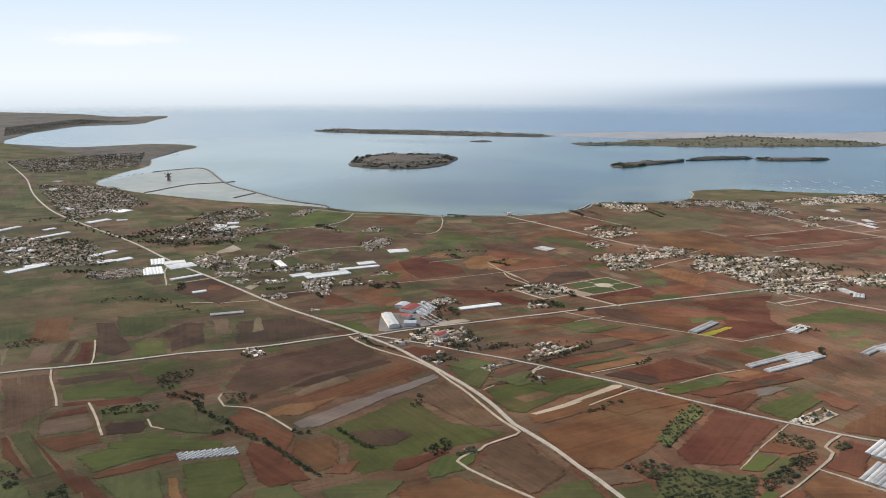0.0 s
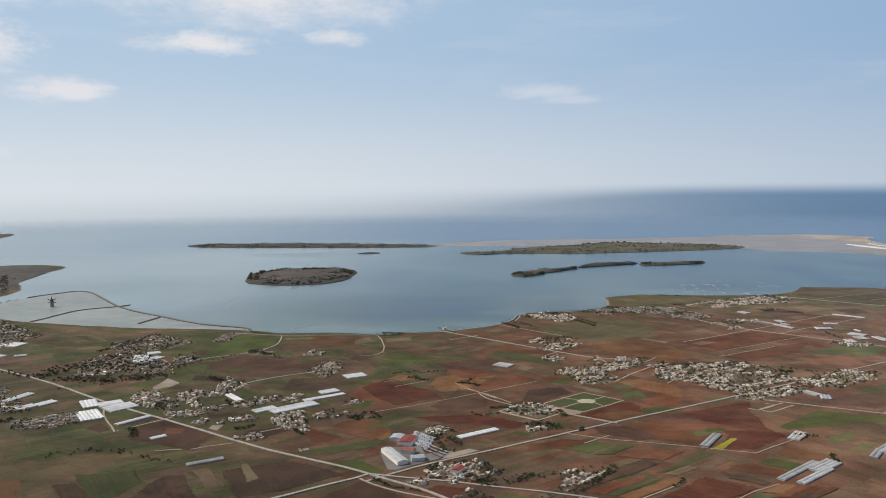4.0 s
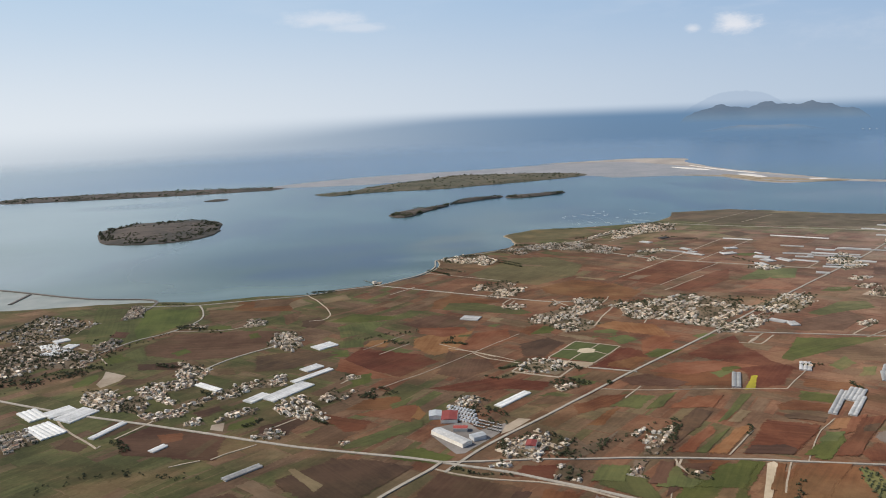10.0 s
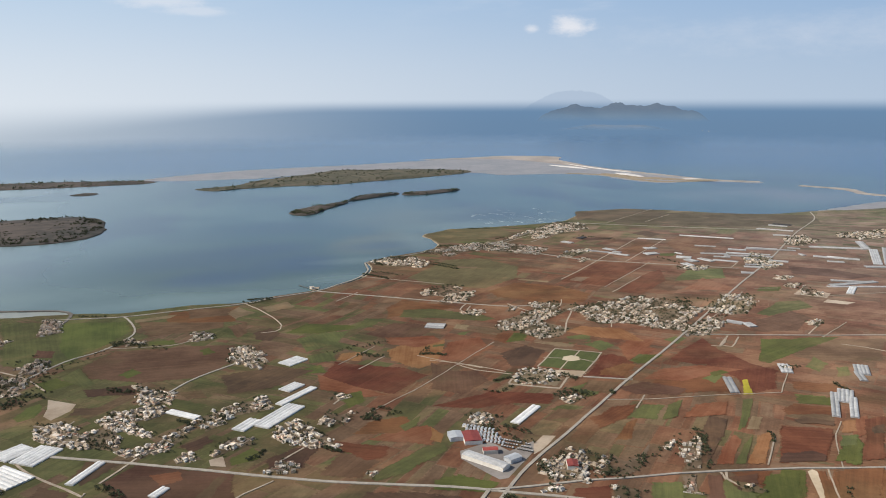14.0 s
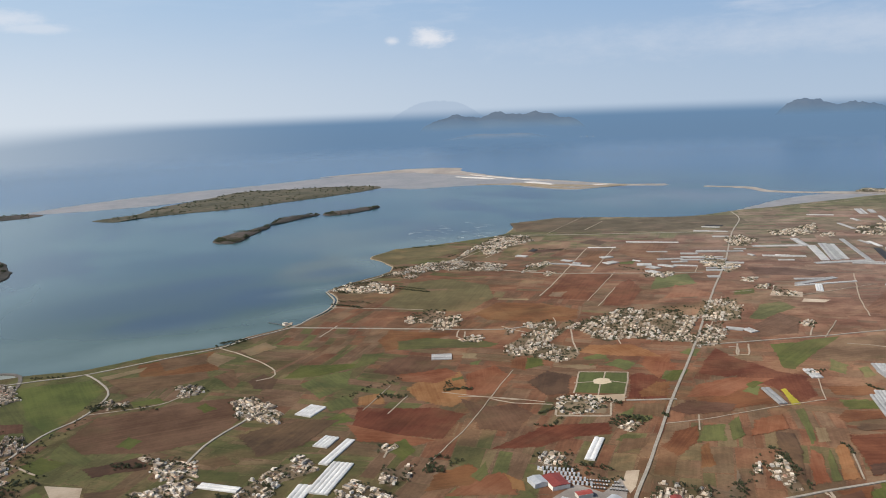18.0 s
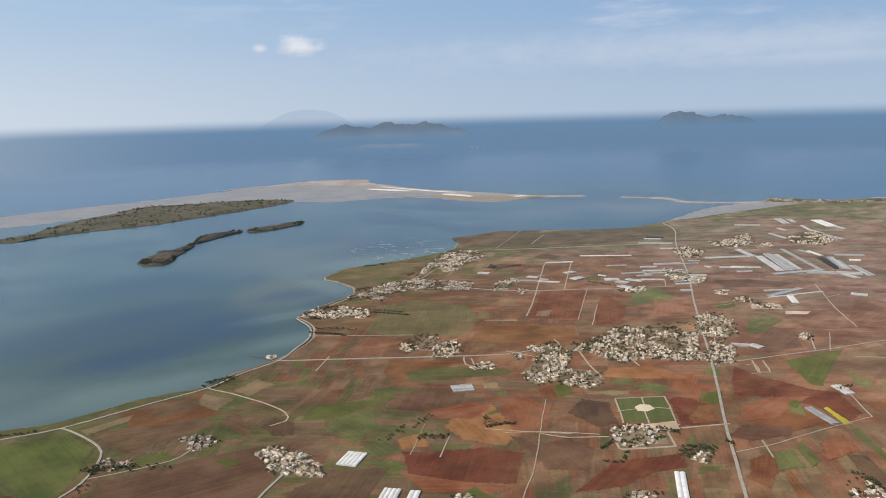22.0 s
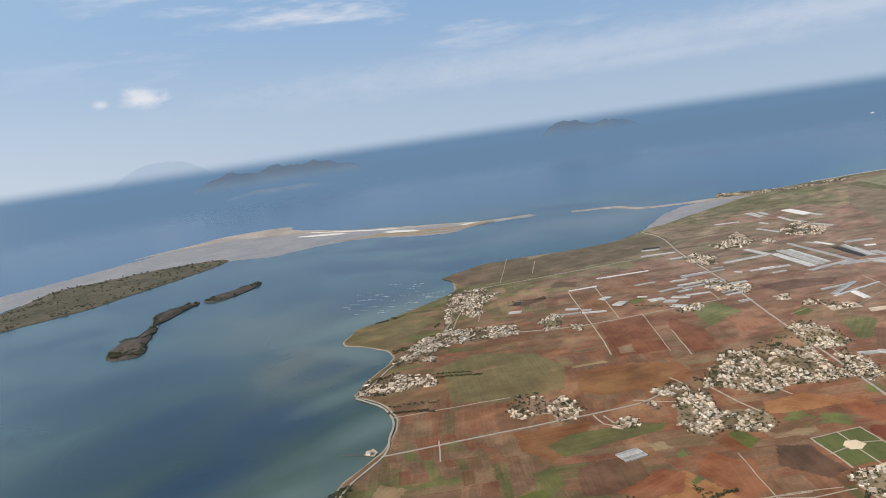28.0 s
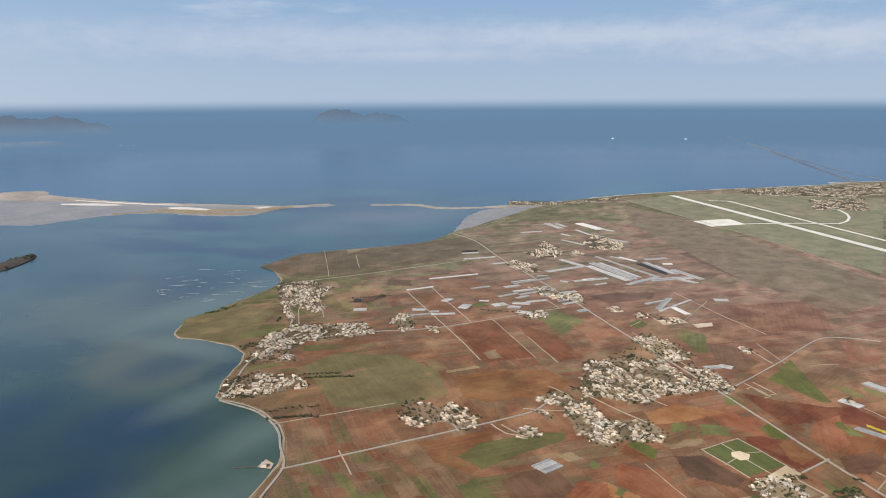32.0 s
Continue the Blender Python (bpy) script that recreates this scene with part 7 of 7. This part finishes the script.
tree_row(12, 5, [(157.3, 1149.9), (171.2, 1147), (183.5, 1147)])
tree_row(8, 4, [(90.3, 1098.3), (105.6, 1094.6), (111.7, 1093.1)])
tree_row(8, 4, [(243.7, 1273.4), (264.9, 1264.2), (288.9, 1264.2)])
tree_row(10, 4, [(58.3, 1091.7), (83, 1098)])
tree_row(12, 4, [(252.7, 1179), (267, 1184.9)])
tree_row(10, 5, [(254.2, 834.3), (266.2, 833)])
tree_row(12, 4, [(287.7, 802.1), (297.5, 800.8)])
tree_row(8, 6, [(21.8, 744.8), (12.8, 733)])
tree_row(16, 3, [(12.8, 733), (21.2, 730.6), (28.8, 725.4)])
tree_row(14, 8, [(-33.3, 747.9), (-18.5, 738.3)])
tree_row(14, 6, [(80.6, 626.2), (94.8, 620.9), (94.6, 617.5)])
tree_row(12, 5, [(102.3, 896.6), (109.9, 893.8)])
tree_row(12, 4, [(115.7, 755.1), (124.7, 749)])
tree_row(14, 5, [(-213.8, 832.4), (-206.1, 842.2), (-198.1, 837.9)])
tree_row(10, 5, [(-267.9, 792.1), (-262.2, 803.2), (-253.2, 793.5)])
tree_row(14, 7, [(-271.6, 715.1), (-266.7, 723.4), (-260.2, 714.2)])
tree_row(12, 4, [(-55.9, 625.8), (-51.2, 630.6), (-49.9, 621)])
tree_row(8, 2, [(-47.9, 637.1), (-41.8, 639.9), (-37.6, 634.6)])
tree_row(10, 5, [(-208, 729.9), (-200.3, 721.8), (-193.1, 719.3)])
tree_row(12, 5, [(43, 512.9), (51.2, 516.7), (52.1, 509.8)])
tree_row(12, 3, [(-127.6, 591), (-122.9, 593), (-119.3, 599.2)])
tree_row(12, 4, [(70.6, 624), (85.8, 629.6), (90.8, 619.3)])
tree_row(16, 6, [(9.8, 590.1), (20, 588.4), (31, 576.1)])
tree_row(12, 4, [(16.1, 531.9), (21.2, 535.8), (19.1, 521)])
tree_row(10, 3, [(94.3, 659.3), (99.4, 647.9)])
tree_row(8, 2, [(43.4, 661.1), (57.6, 664.6)])
tree_row(14, 5, [(-162.6, 659.3), (-156.1, 648.2)])
tree_row(14, 3, [(-85.7, 593.2), (-79.1, 585.6)])
tree_row(14, 4, [(125.5, 548.3), (125.3, 540), (113.1, 520.6)])
tree_row(16, 6, [(-202, 584.6), (-196.2, 577.7), (-191.5, 567.2)])
tree_row(10, 3, [(32.1, 648), (37.3, 640.7), (50.3, 647.3)])
tree_row(10, 4, [(-139.7, 651.5), (-137.6, 660), (-136.6, 646)])
tree_row(12, 4, [(-68.1, 395.3), (-56.9, 395.3), (-47.1, 391.1)])
tree_row(16, 4, [(-47.1, 391.1), (-36.1, 382.7), (-27.1, 378.9), (-21.4, 377.5)])
tree_row(16, 4, [(-21.4, 377.5), (-8.8, 370.2), (-3.1, 368.4), (7.9, 364.9)])
tree_row(22, 1.5, [(7.9, 364.9), (20.8, 357.8), (32.8, 351.1), (40.2, 347.4), (45.4, 345.1)])
tree_row(8, 3, [(-60.6, 400.2), (-55.1, 399.8), (-48.7, 398.1)])
tree_row(10, 3, [(33.9, 386.7), (42.2, 381.4), (54.7, 375.6)])
tree_row(6, 2, [(14.6, 378.8), (18.2, 377.5), (21.9, 378.8)])
tree_row(6, 3, [(139.4, 444), (145.5, 449.6), (154.9, 463.8)])
tree_row(10, 2, [(-10.7, 509.1), (2.8, 500.4), (17.3, 496.8)])
tree_row(6, 4, [(55.8, 437.6), (57.4, 429), (58.1, 423.4)])
tree_row(5, 2, [(-18.9, 364.8), (-16, 369.6)])
tree_row(6, 2, [(156.5, 519.2), (162.2, 526), (163.4, 531.3)])
tree_row(8, 10, [(-294, 690), (-251, 748)])
tree_row(14, 18, [(-319, 681), (-248, 734)])
tree_row(10, 12, [(-324, 738), (-270, 824)])
tree_row(30, 14, [(-329, 713), (-299, 720), (-266, 734), (-253, 731)])
tree_row(12, 8, [(-376, 857), (-351, 871)])
tree_row(14, 10, [(-263, 763), (-246, 783), (-218, 821)])
tree_row(16, 10, [(-223, 525), (-196, 541), (-147, 526)])
tree_row(14, 10, [(-212, 839), (-171, 810)])
tree_row(18, 10, [(24, 603), (11, 586), (26, 565)])
tree_row(14, 8, [(70, 524), (90, 529), (111, 541)])
tree_row(10, 6, [(49, 544), (58, 526)])
tree_row(8, 5, [(-106, 938), (-77, 943)])
tree_row(8, 4, [(-100, 931), (-77, 943)])
tree_row(6, 4, [(-53, 629), (-49, 633)])
tree_row(10, 6, [(39, 1033), (68, 1001)])
tree_row(12, 5, [(-54, 628), (-52, 624), (-34, 629)])
tree_row(14, 6, [(-207, 725), (-175, 717)])
tree_row(16, 8, [(-216, 840), (-190, 825)])
tree_row(10, 4, [(-251, 934), (-226, 925)])
tree_row(18, 4, [(-100, 944), (-80, 946)])
tree_row(14, 8, [(-53, 760), (-4, 774)])
tree_row(14, 6, [(56, 660), (88, 648)])
tree_row(10, 5, [(74, 622), (92, 618)])
tree_row(14, 8, [(122, 543), (103, 507)])
tree_row(8, 4, [(261, 618), (251, 619)])
tree_row(10, 4, [(260, 581), (260, 568)])
tree_row(16, 3, [(34, 1017), (50, 995)])
tree_row(16, 3, [(123, 1054), (140, 1027)])
tree_row(14, 4, [(57, 1084), (62, 1059)])
tree_row(10, 6, [(165, 1155), (177, 1151)])
tree_row(8, 4, [(271, 1271), (271, 1265)])
tree_row(8, 5, [(248, 1272), (256, 1267)])
tree_row(18, 8, [(254, 821), (315, 804), (300, 759)])
tree_row(18, 8, [(189, 829), (187, 786)])
tree_row(16, 8, [(209, 753), (256, 714)])
tree_row(8, 3, [(110, 619), (109, 613)])
tree_row(12, 4, [(75, 677), (98, 645)])
tree_row(30, 10, [(212, 777), (250, 727)])
tree_row(12, 5, [(370, 1159), (402, 1121)])
tree_row(10, 4, [(387, 994), (395, 949)])
# groves
grove(25, [(-85.9, 363.6), (-90.9, 371.1), (-64.7, 385.1), (-60.2, 377.3), (-78, 366.3)])
grove(22, [(78.4, 379.2), (80, 387.2), (85.1, 396.1), (89.8, 385.9), (86.2, 377.4)])
grove(10, [(92, 379.3), (96.9, 388.3), (100, 391.1), (101.3, 387), (95.8, 379.6)])
grove(130, [(163, 392.9), (173.7, 403.5), (185.6, 399.6), (205.8, 397.5), (217, 405.3), (216.1, 381.5), (182.8, 370.2), (175.2, 386)])
grove(40, [(174.6, 423.6), (182.8, 458.8), (190.3, 472.2), (195.9, 464.7), (187.6, 437.2), (180, 416.7)])
grove(26, [(224.2, 437.6), (228.6, 451.2), (240.2, 447.2), (244.3, 441.5), (240.2, 434.4), (227.8, 438.8)])
grove(60, [(219, 401), (231.3, 423.1), (244, 438.6), (241.7, 426.7), (228.5, 399.4), (217.3, 387.3)])
grove(14, [(249.1, 443.2), (255.7, 450.1), (257.3, 444.8), (253.1, 438.8)])
grove(30, [(-88.8, 411.2), (-87.9, 422), (-78.6, 429.7), (-71.9, 423), (-72.4, 401.8), (-76.6, 400.3)])
grove(16, [(-41.2, 404.5), (-33.6, 411), (-22.4, 409.4), (-25.5, 398.5), (-35, 395.3)])
grove(14, [(-83.1, 305.3), (-77.2, 309.8), (-66.8, 298.5), (-67.8, 292.6)])
grove(14, [(-52.9, 297.7), (-48.4, 304.8), (-37.4, 294.9), (-44.7, 292.4)])
grove(14, [(-215.3, 428.2), (-205.7, 442.7), (-194.8, 440.8), (-191.5, 433.1), (-205.2, 420.9)])
TAXI_A = [(1485, 882), (1494, 837)]
TAXI_B = [(1138, 817), (1173, 755), (1214, 677), (1234, 614), (1327, 595), (1423, 609), (1498, 656)]
YARD_AT = [(-2, 596), (12, 584), (-3, 578)]
YARD_TURN = 49
STACKS_AT = [(11, 572), (24, 560), (9, 563)]
SHIPS = [(2584, 3885), (2608, 3866), (4047, 1726), (4122, 1341), (2588, 3944), (4053, 1729)]
FOAM = [(408, 1411), (363, 1366), (291, 1362), (313, 1251), (309, 1198), (384, 1345), (401, 1230), (334, 1312)]
DUNES = [[(863, 1965), (905, 1865), (967, 1772), (1025, 1725), (1008, 1709), (943, 1748), (874, 1830), (842, 1928)]]
JETTY = (-36, 976)
ROWS_AT = [(-17.4, 338.7), (1.8, 350.8), (-21.9, 342.7)]

def thicket(name, label, places, seed, size=1.0, leaf=LEAF[0], clumps=18):
    """Many small crowns joined: hedges, garden trees and bushes."""
    rng = random.Random(seed)
    bm = bmesh.new()
    for x, y in places:
        s = rng.uniform(0.6, 1.25) * size
        crown_mesh(rng, 1.35 * s, 2.3 * s, clumps, bm, (x, y, LAND_Z - 0.4 * s))
    tagged(new(name, mesh_of(name, bm, leaf)), label, "trees", kind="stuff")


for k in range(6):
    thicket("garden_trees", "dark garden trees and hedges among houses", shrubs[k::6], k, 0.72, LEAF[0], 12)


def scatter(points, count, seed):
    rng = random.Random(seed)
    xs, ys = [p[0] for p in points], [p[1] for p in points]
    out = []
    while len(out) < count:
        p = (rng.uniform(min(xs), max(xs)), rng.uniform(min(ys), max(ys)))
        if inside(p, points) and noise.noise((p[0] * 0.02, p[1] * 0.02, seed)) > -0.15:
            out.append(p)
    return out


thicket("island_bushes", "dark bushes and low trees on the round island", scatter(ROUND, 620, 1), 21, 1.9, LEAF[0], 9)
for line, count, seed in ((THIN_A, 260, 2), (THIN_B, 120, 3), (THIN_C, 110, 4)):
    thicket("island_bushes", "dark trees on the narrow islet", scatter(line, count, seed), 22 + seed, 1.7, LEAF[0], 9)
thicket("island_bushes", "low scrub on the long island", scatter(LONG, 420, 5), 31, 2.0, LEAF[1], 8)
thicket("island_bushes", "low scrub on the long green island", scatter(GREEN, 480, 6), 32, 2.0, LEAF[1], 8)

for shape in SHAPES + NEW_SHAPES + TREES:
    for ob in (*shape.children_recursive, shape):
        bpy.data.objects.remove(ob)

# ---- airfield ----
def strip(name, label, width, points, z):
    bm = ribbon(points, width, LAND_Z + z, 0.2, 40)
    return tagged(new(name, mesh_of(name, bm, RUNWAY)), label, name.replace("_", " "), kind="structure")


strip("runway", "long pale concrete runway on green airfield", 15, [(1549, 976), (970, 551), (391, 126)], 0.34)
strip("taxiway", "narrow pale taxiway beside the runway", 7, [(1492, 839), (1069, 546), (646, 253)], 0.28)

strip("taxiway", "pale curved taxiway and apron road", 5, TAXI_A, 0.28)
strip("taxiway", "pale curved taxiway and apron road", 5, TAXI_B, 0.28)

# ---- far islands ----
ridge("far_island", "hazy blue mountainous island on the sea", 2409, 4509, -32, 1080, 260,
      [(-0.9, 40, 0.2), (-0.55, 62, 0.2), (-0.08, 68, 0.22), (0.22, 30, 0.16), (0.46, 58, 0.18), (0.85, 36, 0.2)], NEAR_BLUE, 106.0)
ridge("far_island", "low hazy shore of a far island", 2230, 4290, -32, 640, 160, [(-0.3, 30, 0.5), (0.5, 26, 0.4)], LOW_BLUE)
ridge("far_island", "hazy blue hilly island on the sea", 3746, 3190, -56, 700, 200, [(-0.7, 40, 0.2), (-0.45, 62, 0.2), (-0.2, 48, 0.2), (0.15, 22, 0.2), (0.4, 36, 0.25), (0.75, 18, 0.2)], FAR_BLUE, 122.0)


# ---- small things ----
def container(x, y, turn):
    box_thing = holder("container", "white storage container in a row in a yard", "container", "containers in the yard")
    part("body", box(bmesh.new(), -1.3, -0.55, 0.0, 1.3, 0.55, 1.1), HULL, box_thing)
    part("roof", box(bmesh.new(), -1.33, -0.58, 1.1, 1.33, 0.58, 1.18), METAL, box_thing)
    part("door", box(bmesh.new(), 1.3, -0.45, 0.1, 1.34, 0.45, 1.0), METAL, box_thing)
    box_thing.matrix_world = pose(x, y, LAND_Z + 0.2, 0, 0, turn)
    return box_thing


first = container(*YARD_AT[0], YARD_TURN)
lead, across = (Vector(YARD_AT[1]) - Vector(YARD_AT[0])) / 8, (Vector(YARD_AT[2]) - Vector(YARD_AT[0])) / 3
for row in range(4):
    for k in range(9):
        if row or k:
            p = Vector(YARD_AT[0]) + lead * k + across * row
            copy_thing(first, pose(p.x, p.y, LAND_Z + 0.2, 0, 0, YARD_TURN))


def pallet_stack(x, y, turn):
    stack = holder("pallet_stack", "stack of dark goods on pallets in a yard", "pallet stack", "stacks in the yard")
    part("pallet", box(bmesh.new(), -0.7, -0.5, 0.0, 0.7, 0.5, 0.12), BARK, stack)
    part("load", box(bmesh.new(), -0.65, -0.45, 0.12, 0.65, 0.45, 0.7), STONE, stack)
    part("cover", box(bmesh.new(), -0.68, -0.48, 0.704, 0.68, 0.48, 0.76), GLASS, stack, "dull plastic cover")
    stack.matrix_world = pose(x, y, LAND_Z + 0.2, 0, 0, turn)
    return stack


pile = pallet_stack(*STACKS_AT[0], YARD_TURN)
lead, across = (Vector(STACKS_AT[1]) - Vector(STACKS_AT[0])) / 11, (Vector(STACKS_AT[2]) - Vector(STACKS_AT[0])) / 2
for row in range(3):
    for k in range(12):
        if (row or k) and (row * 5 + k * 7) % 9:
            p = Vector(STACKS_AT[0]) + lead * k + across * row
            copy_thing(pile, pose(p.x, p.y, LAND_Z + 0.2, 0, 0, YARD_TURN))


def boat(x, y, turn, size, label):
    ship = holder("ship", label, "ship", "ships on the sea")
    bm = bmesh.new()
    rows = []
    for u, wide in ((-1, 0.7), (-0.5, 1.0), (0.3, 1.0), (0.75, 0.6), (1.0, 0.05)):
        rows.append([bm.verts.new((u * 5, s * wide * 1.1 * f, z)) for s, f, z in ((-1, 0.7, -0.4), (-1, 1.0, 1.4), (1, 1.0, 1.4), (1, 0.7, -0.4))])
    for p, q in zip(rows, rows[1:]):
        for k in range(3):
            bm.faces.new((p[k], q[k], q[k + 1], p[k + 1]))
    bm.faces.new(rows[0])
    bmesh.ops.recalc_face_normals(bm, faces=bm.faces[:])
    part("hull", bm, HULL, ship)
    part("deckhouse", box(bmesh.new(), -3.4, -0.7, 1.4, 0.4, 0.7, 3.0), HULL, ship)
    part("funnel", box(bmesh.new(), -2.6, -0.25, 3.0, -1.9, 0.25, 4.0), REDROOF, ship)
    ship.matrix_world = pose(x, y, 0, 0, 0, turn)
    ship.scale = (size, size, size)


for (x, y), turn, size in zip(SHIPS, (20, 60, 140, 100, 10, 75), (1.6, 1.3, 1.9, 1.5, 1.2, 1.4)):
    boat(x, y, turn, size, "small white ship far out at sea")


def foam(places):
    """Pale streaks of broken water over the shoals."""
    rng = random.Random(5)
    bm = bmesh.new()
    for x, y in places:
        for k in range(7):
            a, c = radians(rng.uniform(95, 130)), (x + rng.uniform(-45, 45), y + rng.uniform(-45, 45))
            long, wide = rng.uniform(4, 15), rng.uniform(0.25, 0.7)
            d, s = Vector((math.cos(a), math.sin(a))), Vector((-math.sin(a), math.cos(a)))
            pts = [Vector(c) + d * (u * long) + s * (v * wide + 0.8 * noise.noise((c[0], u * 2, 3))) for u, v in ((-1, 0), (-0.4, -1), (0.5, -0.8), (1, 0), (0.4, 1), (-0.5, 0.8))]
            bm.faces.new([bm.verts.new((p.x, p.y, 0.035)) for p in pts])
    for f in bm.faces:
        f.normal_update()
        if f.normal.z < 0:
            f.normal_flip()
    tagged(new("foam", mesh_of("foam", bm, FOAM_WHITE)), "thin pale streaks of foam over the shoals", "foam", kind="stuff")


foam(FOAM)

# a jetty with a hut beside the shore road
jetty = holder("jetty", "narrow jetty with a pale hut at its root", "jetty")
jetty.matrix_world = pose(JETTY[0], JETTY[1], 0, 0, 0, 118)
part("deck", box(bmesh.new(), 0, -0.35, 0.45, 18, 0.35, 0.6), STONE, jetty)
for k in range(6):
    part("pile", box(bmesh.new(), 1.5 + 3 * k, -0.12, -0.6, 1.74 + 3 * k, 0.12, 0.45), BARK, jetty)
part("hut", box(bmesh.new(), -5, -2.2, 0.3, -1.5, 1.2, 2.6), WALLS[0], jetty)
part("roof", box(bmesh.new(), -5.2, -2.4, 2.6, -1.3, 1.4, 2.8), ROOFS[0], jetty)


def row_cover(x, y, turn):
    bed = holder("row_cover", "short white crop cover in a green field", "row cover", "crop covers in rows")
    bm = bmesh.new()
    rows = []
    for k in range(6):
        a = math.pi * k / 5
        rows.append([bm.verts.new((e * 1.2, 0.45 * math.cos(a), 0.55 * math.sin(a))) for e in (-1, 1)])
    for p, q in zip(rows, rows[1:]):
        bm.faces.new((p[0], p[1], q[1], q[0]))
    part("sheet", bm, PLASTIC, bed)
    for e in (-1.2, 1.1):
        part("end", box(bmesh.new(), e, -0.4, 0.0, e + 0.1, 0.4, 0.4), PLASTIC, bed)
    bed.matrix_world = pose(x, y, LAND_Z + 0.1, 0, 0, turn)
    return bed


one = row_cover(*ROWS_AT[0], 70)
lead, across = (Vector(ROWS_AT[1]) - Vector(ROWS_AT[0])) / 9, (Vector(ROWS_AT[2]) - Vector(ROWS_AT[0])) / 3
for k in range(10):
    for j in range(4):
        if k or j:
            p = Vector(ROWS_AT[0]) + lead * k + across * j
            copy_thing(one, pose(p.x, p.y, LAND_Z + 0.1, 0, 0, 70))


def surf():
    """Broken white water along the open coast."""
    line = [q for q in shore if q.x > 1180]
    bm = bmesh.new()
    last = None
    for i in range(1, len(line) - 1):
        side = (line[i + 1] - line[i - 1]).normalized().cross(Vector((0, 0, 1)))
        reach = 5 + 9 * abs(noise.noise((line[i].x * 0.02, line[i].y * 0.02, 2)))
        row = [bm.verts.new((*(line[i] - side * d).xy, 0.05)) for d in (4 + reach, 3.0)]
        if last and noise.noise((line[i].x * 0.012, line[i].y * 0.012, 12)) > -0.25:
            bm.faces.new((last[0], last[1], row[1], row[0]))
        last = row
    tagged(new("surf", mesh_of("surf", bm, FOAM_WHITE)), "thin white line of surf along the open coast", "surf", kind="stuff")


surf()

for line in DUNES:
    shoal("dune", "low dune ridge with brown scrub on the spit", line, 0.9, SHORE, 4)

for line in [[(890, 1963), (916, 1930), (907, 1854), (894, 1853), (889, 1910)],
             [(966, 1784), (999, 1769), (993, 1752), (961, 1762)],
             [(840, 2243), (877, 2177), (886, 2100), (858, 2151)],
             [(902, 2266), (922, 2087), (939, 1968), (914, 2077)]]:
    shoal("white_sand", "streak of bright white sand on the spit", line, 1.15, WHITE_SAND, 5)
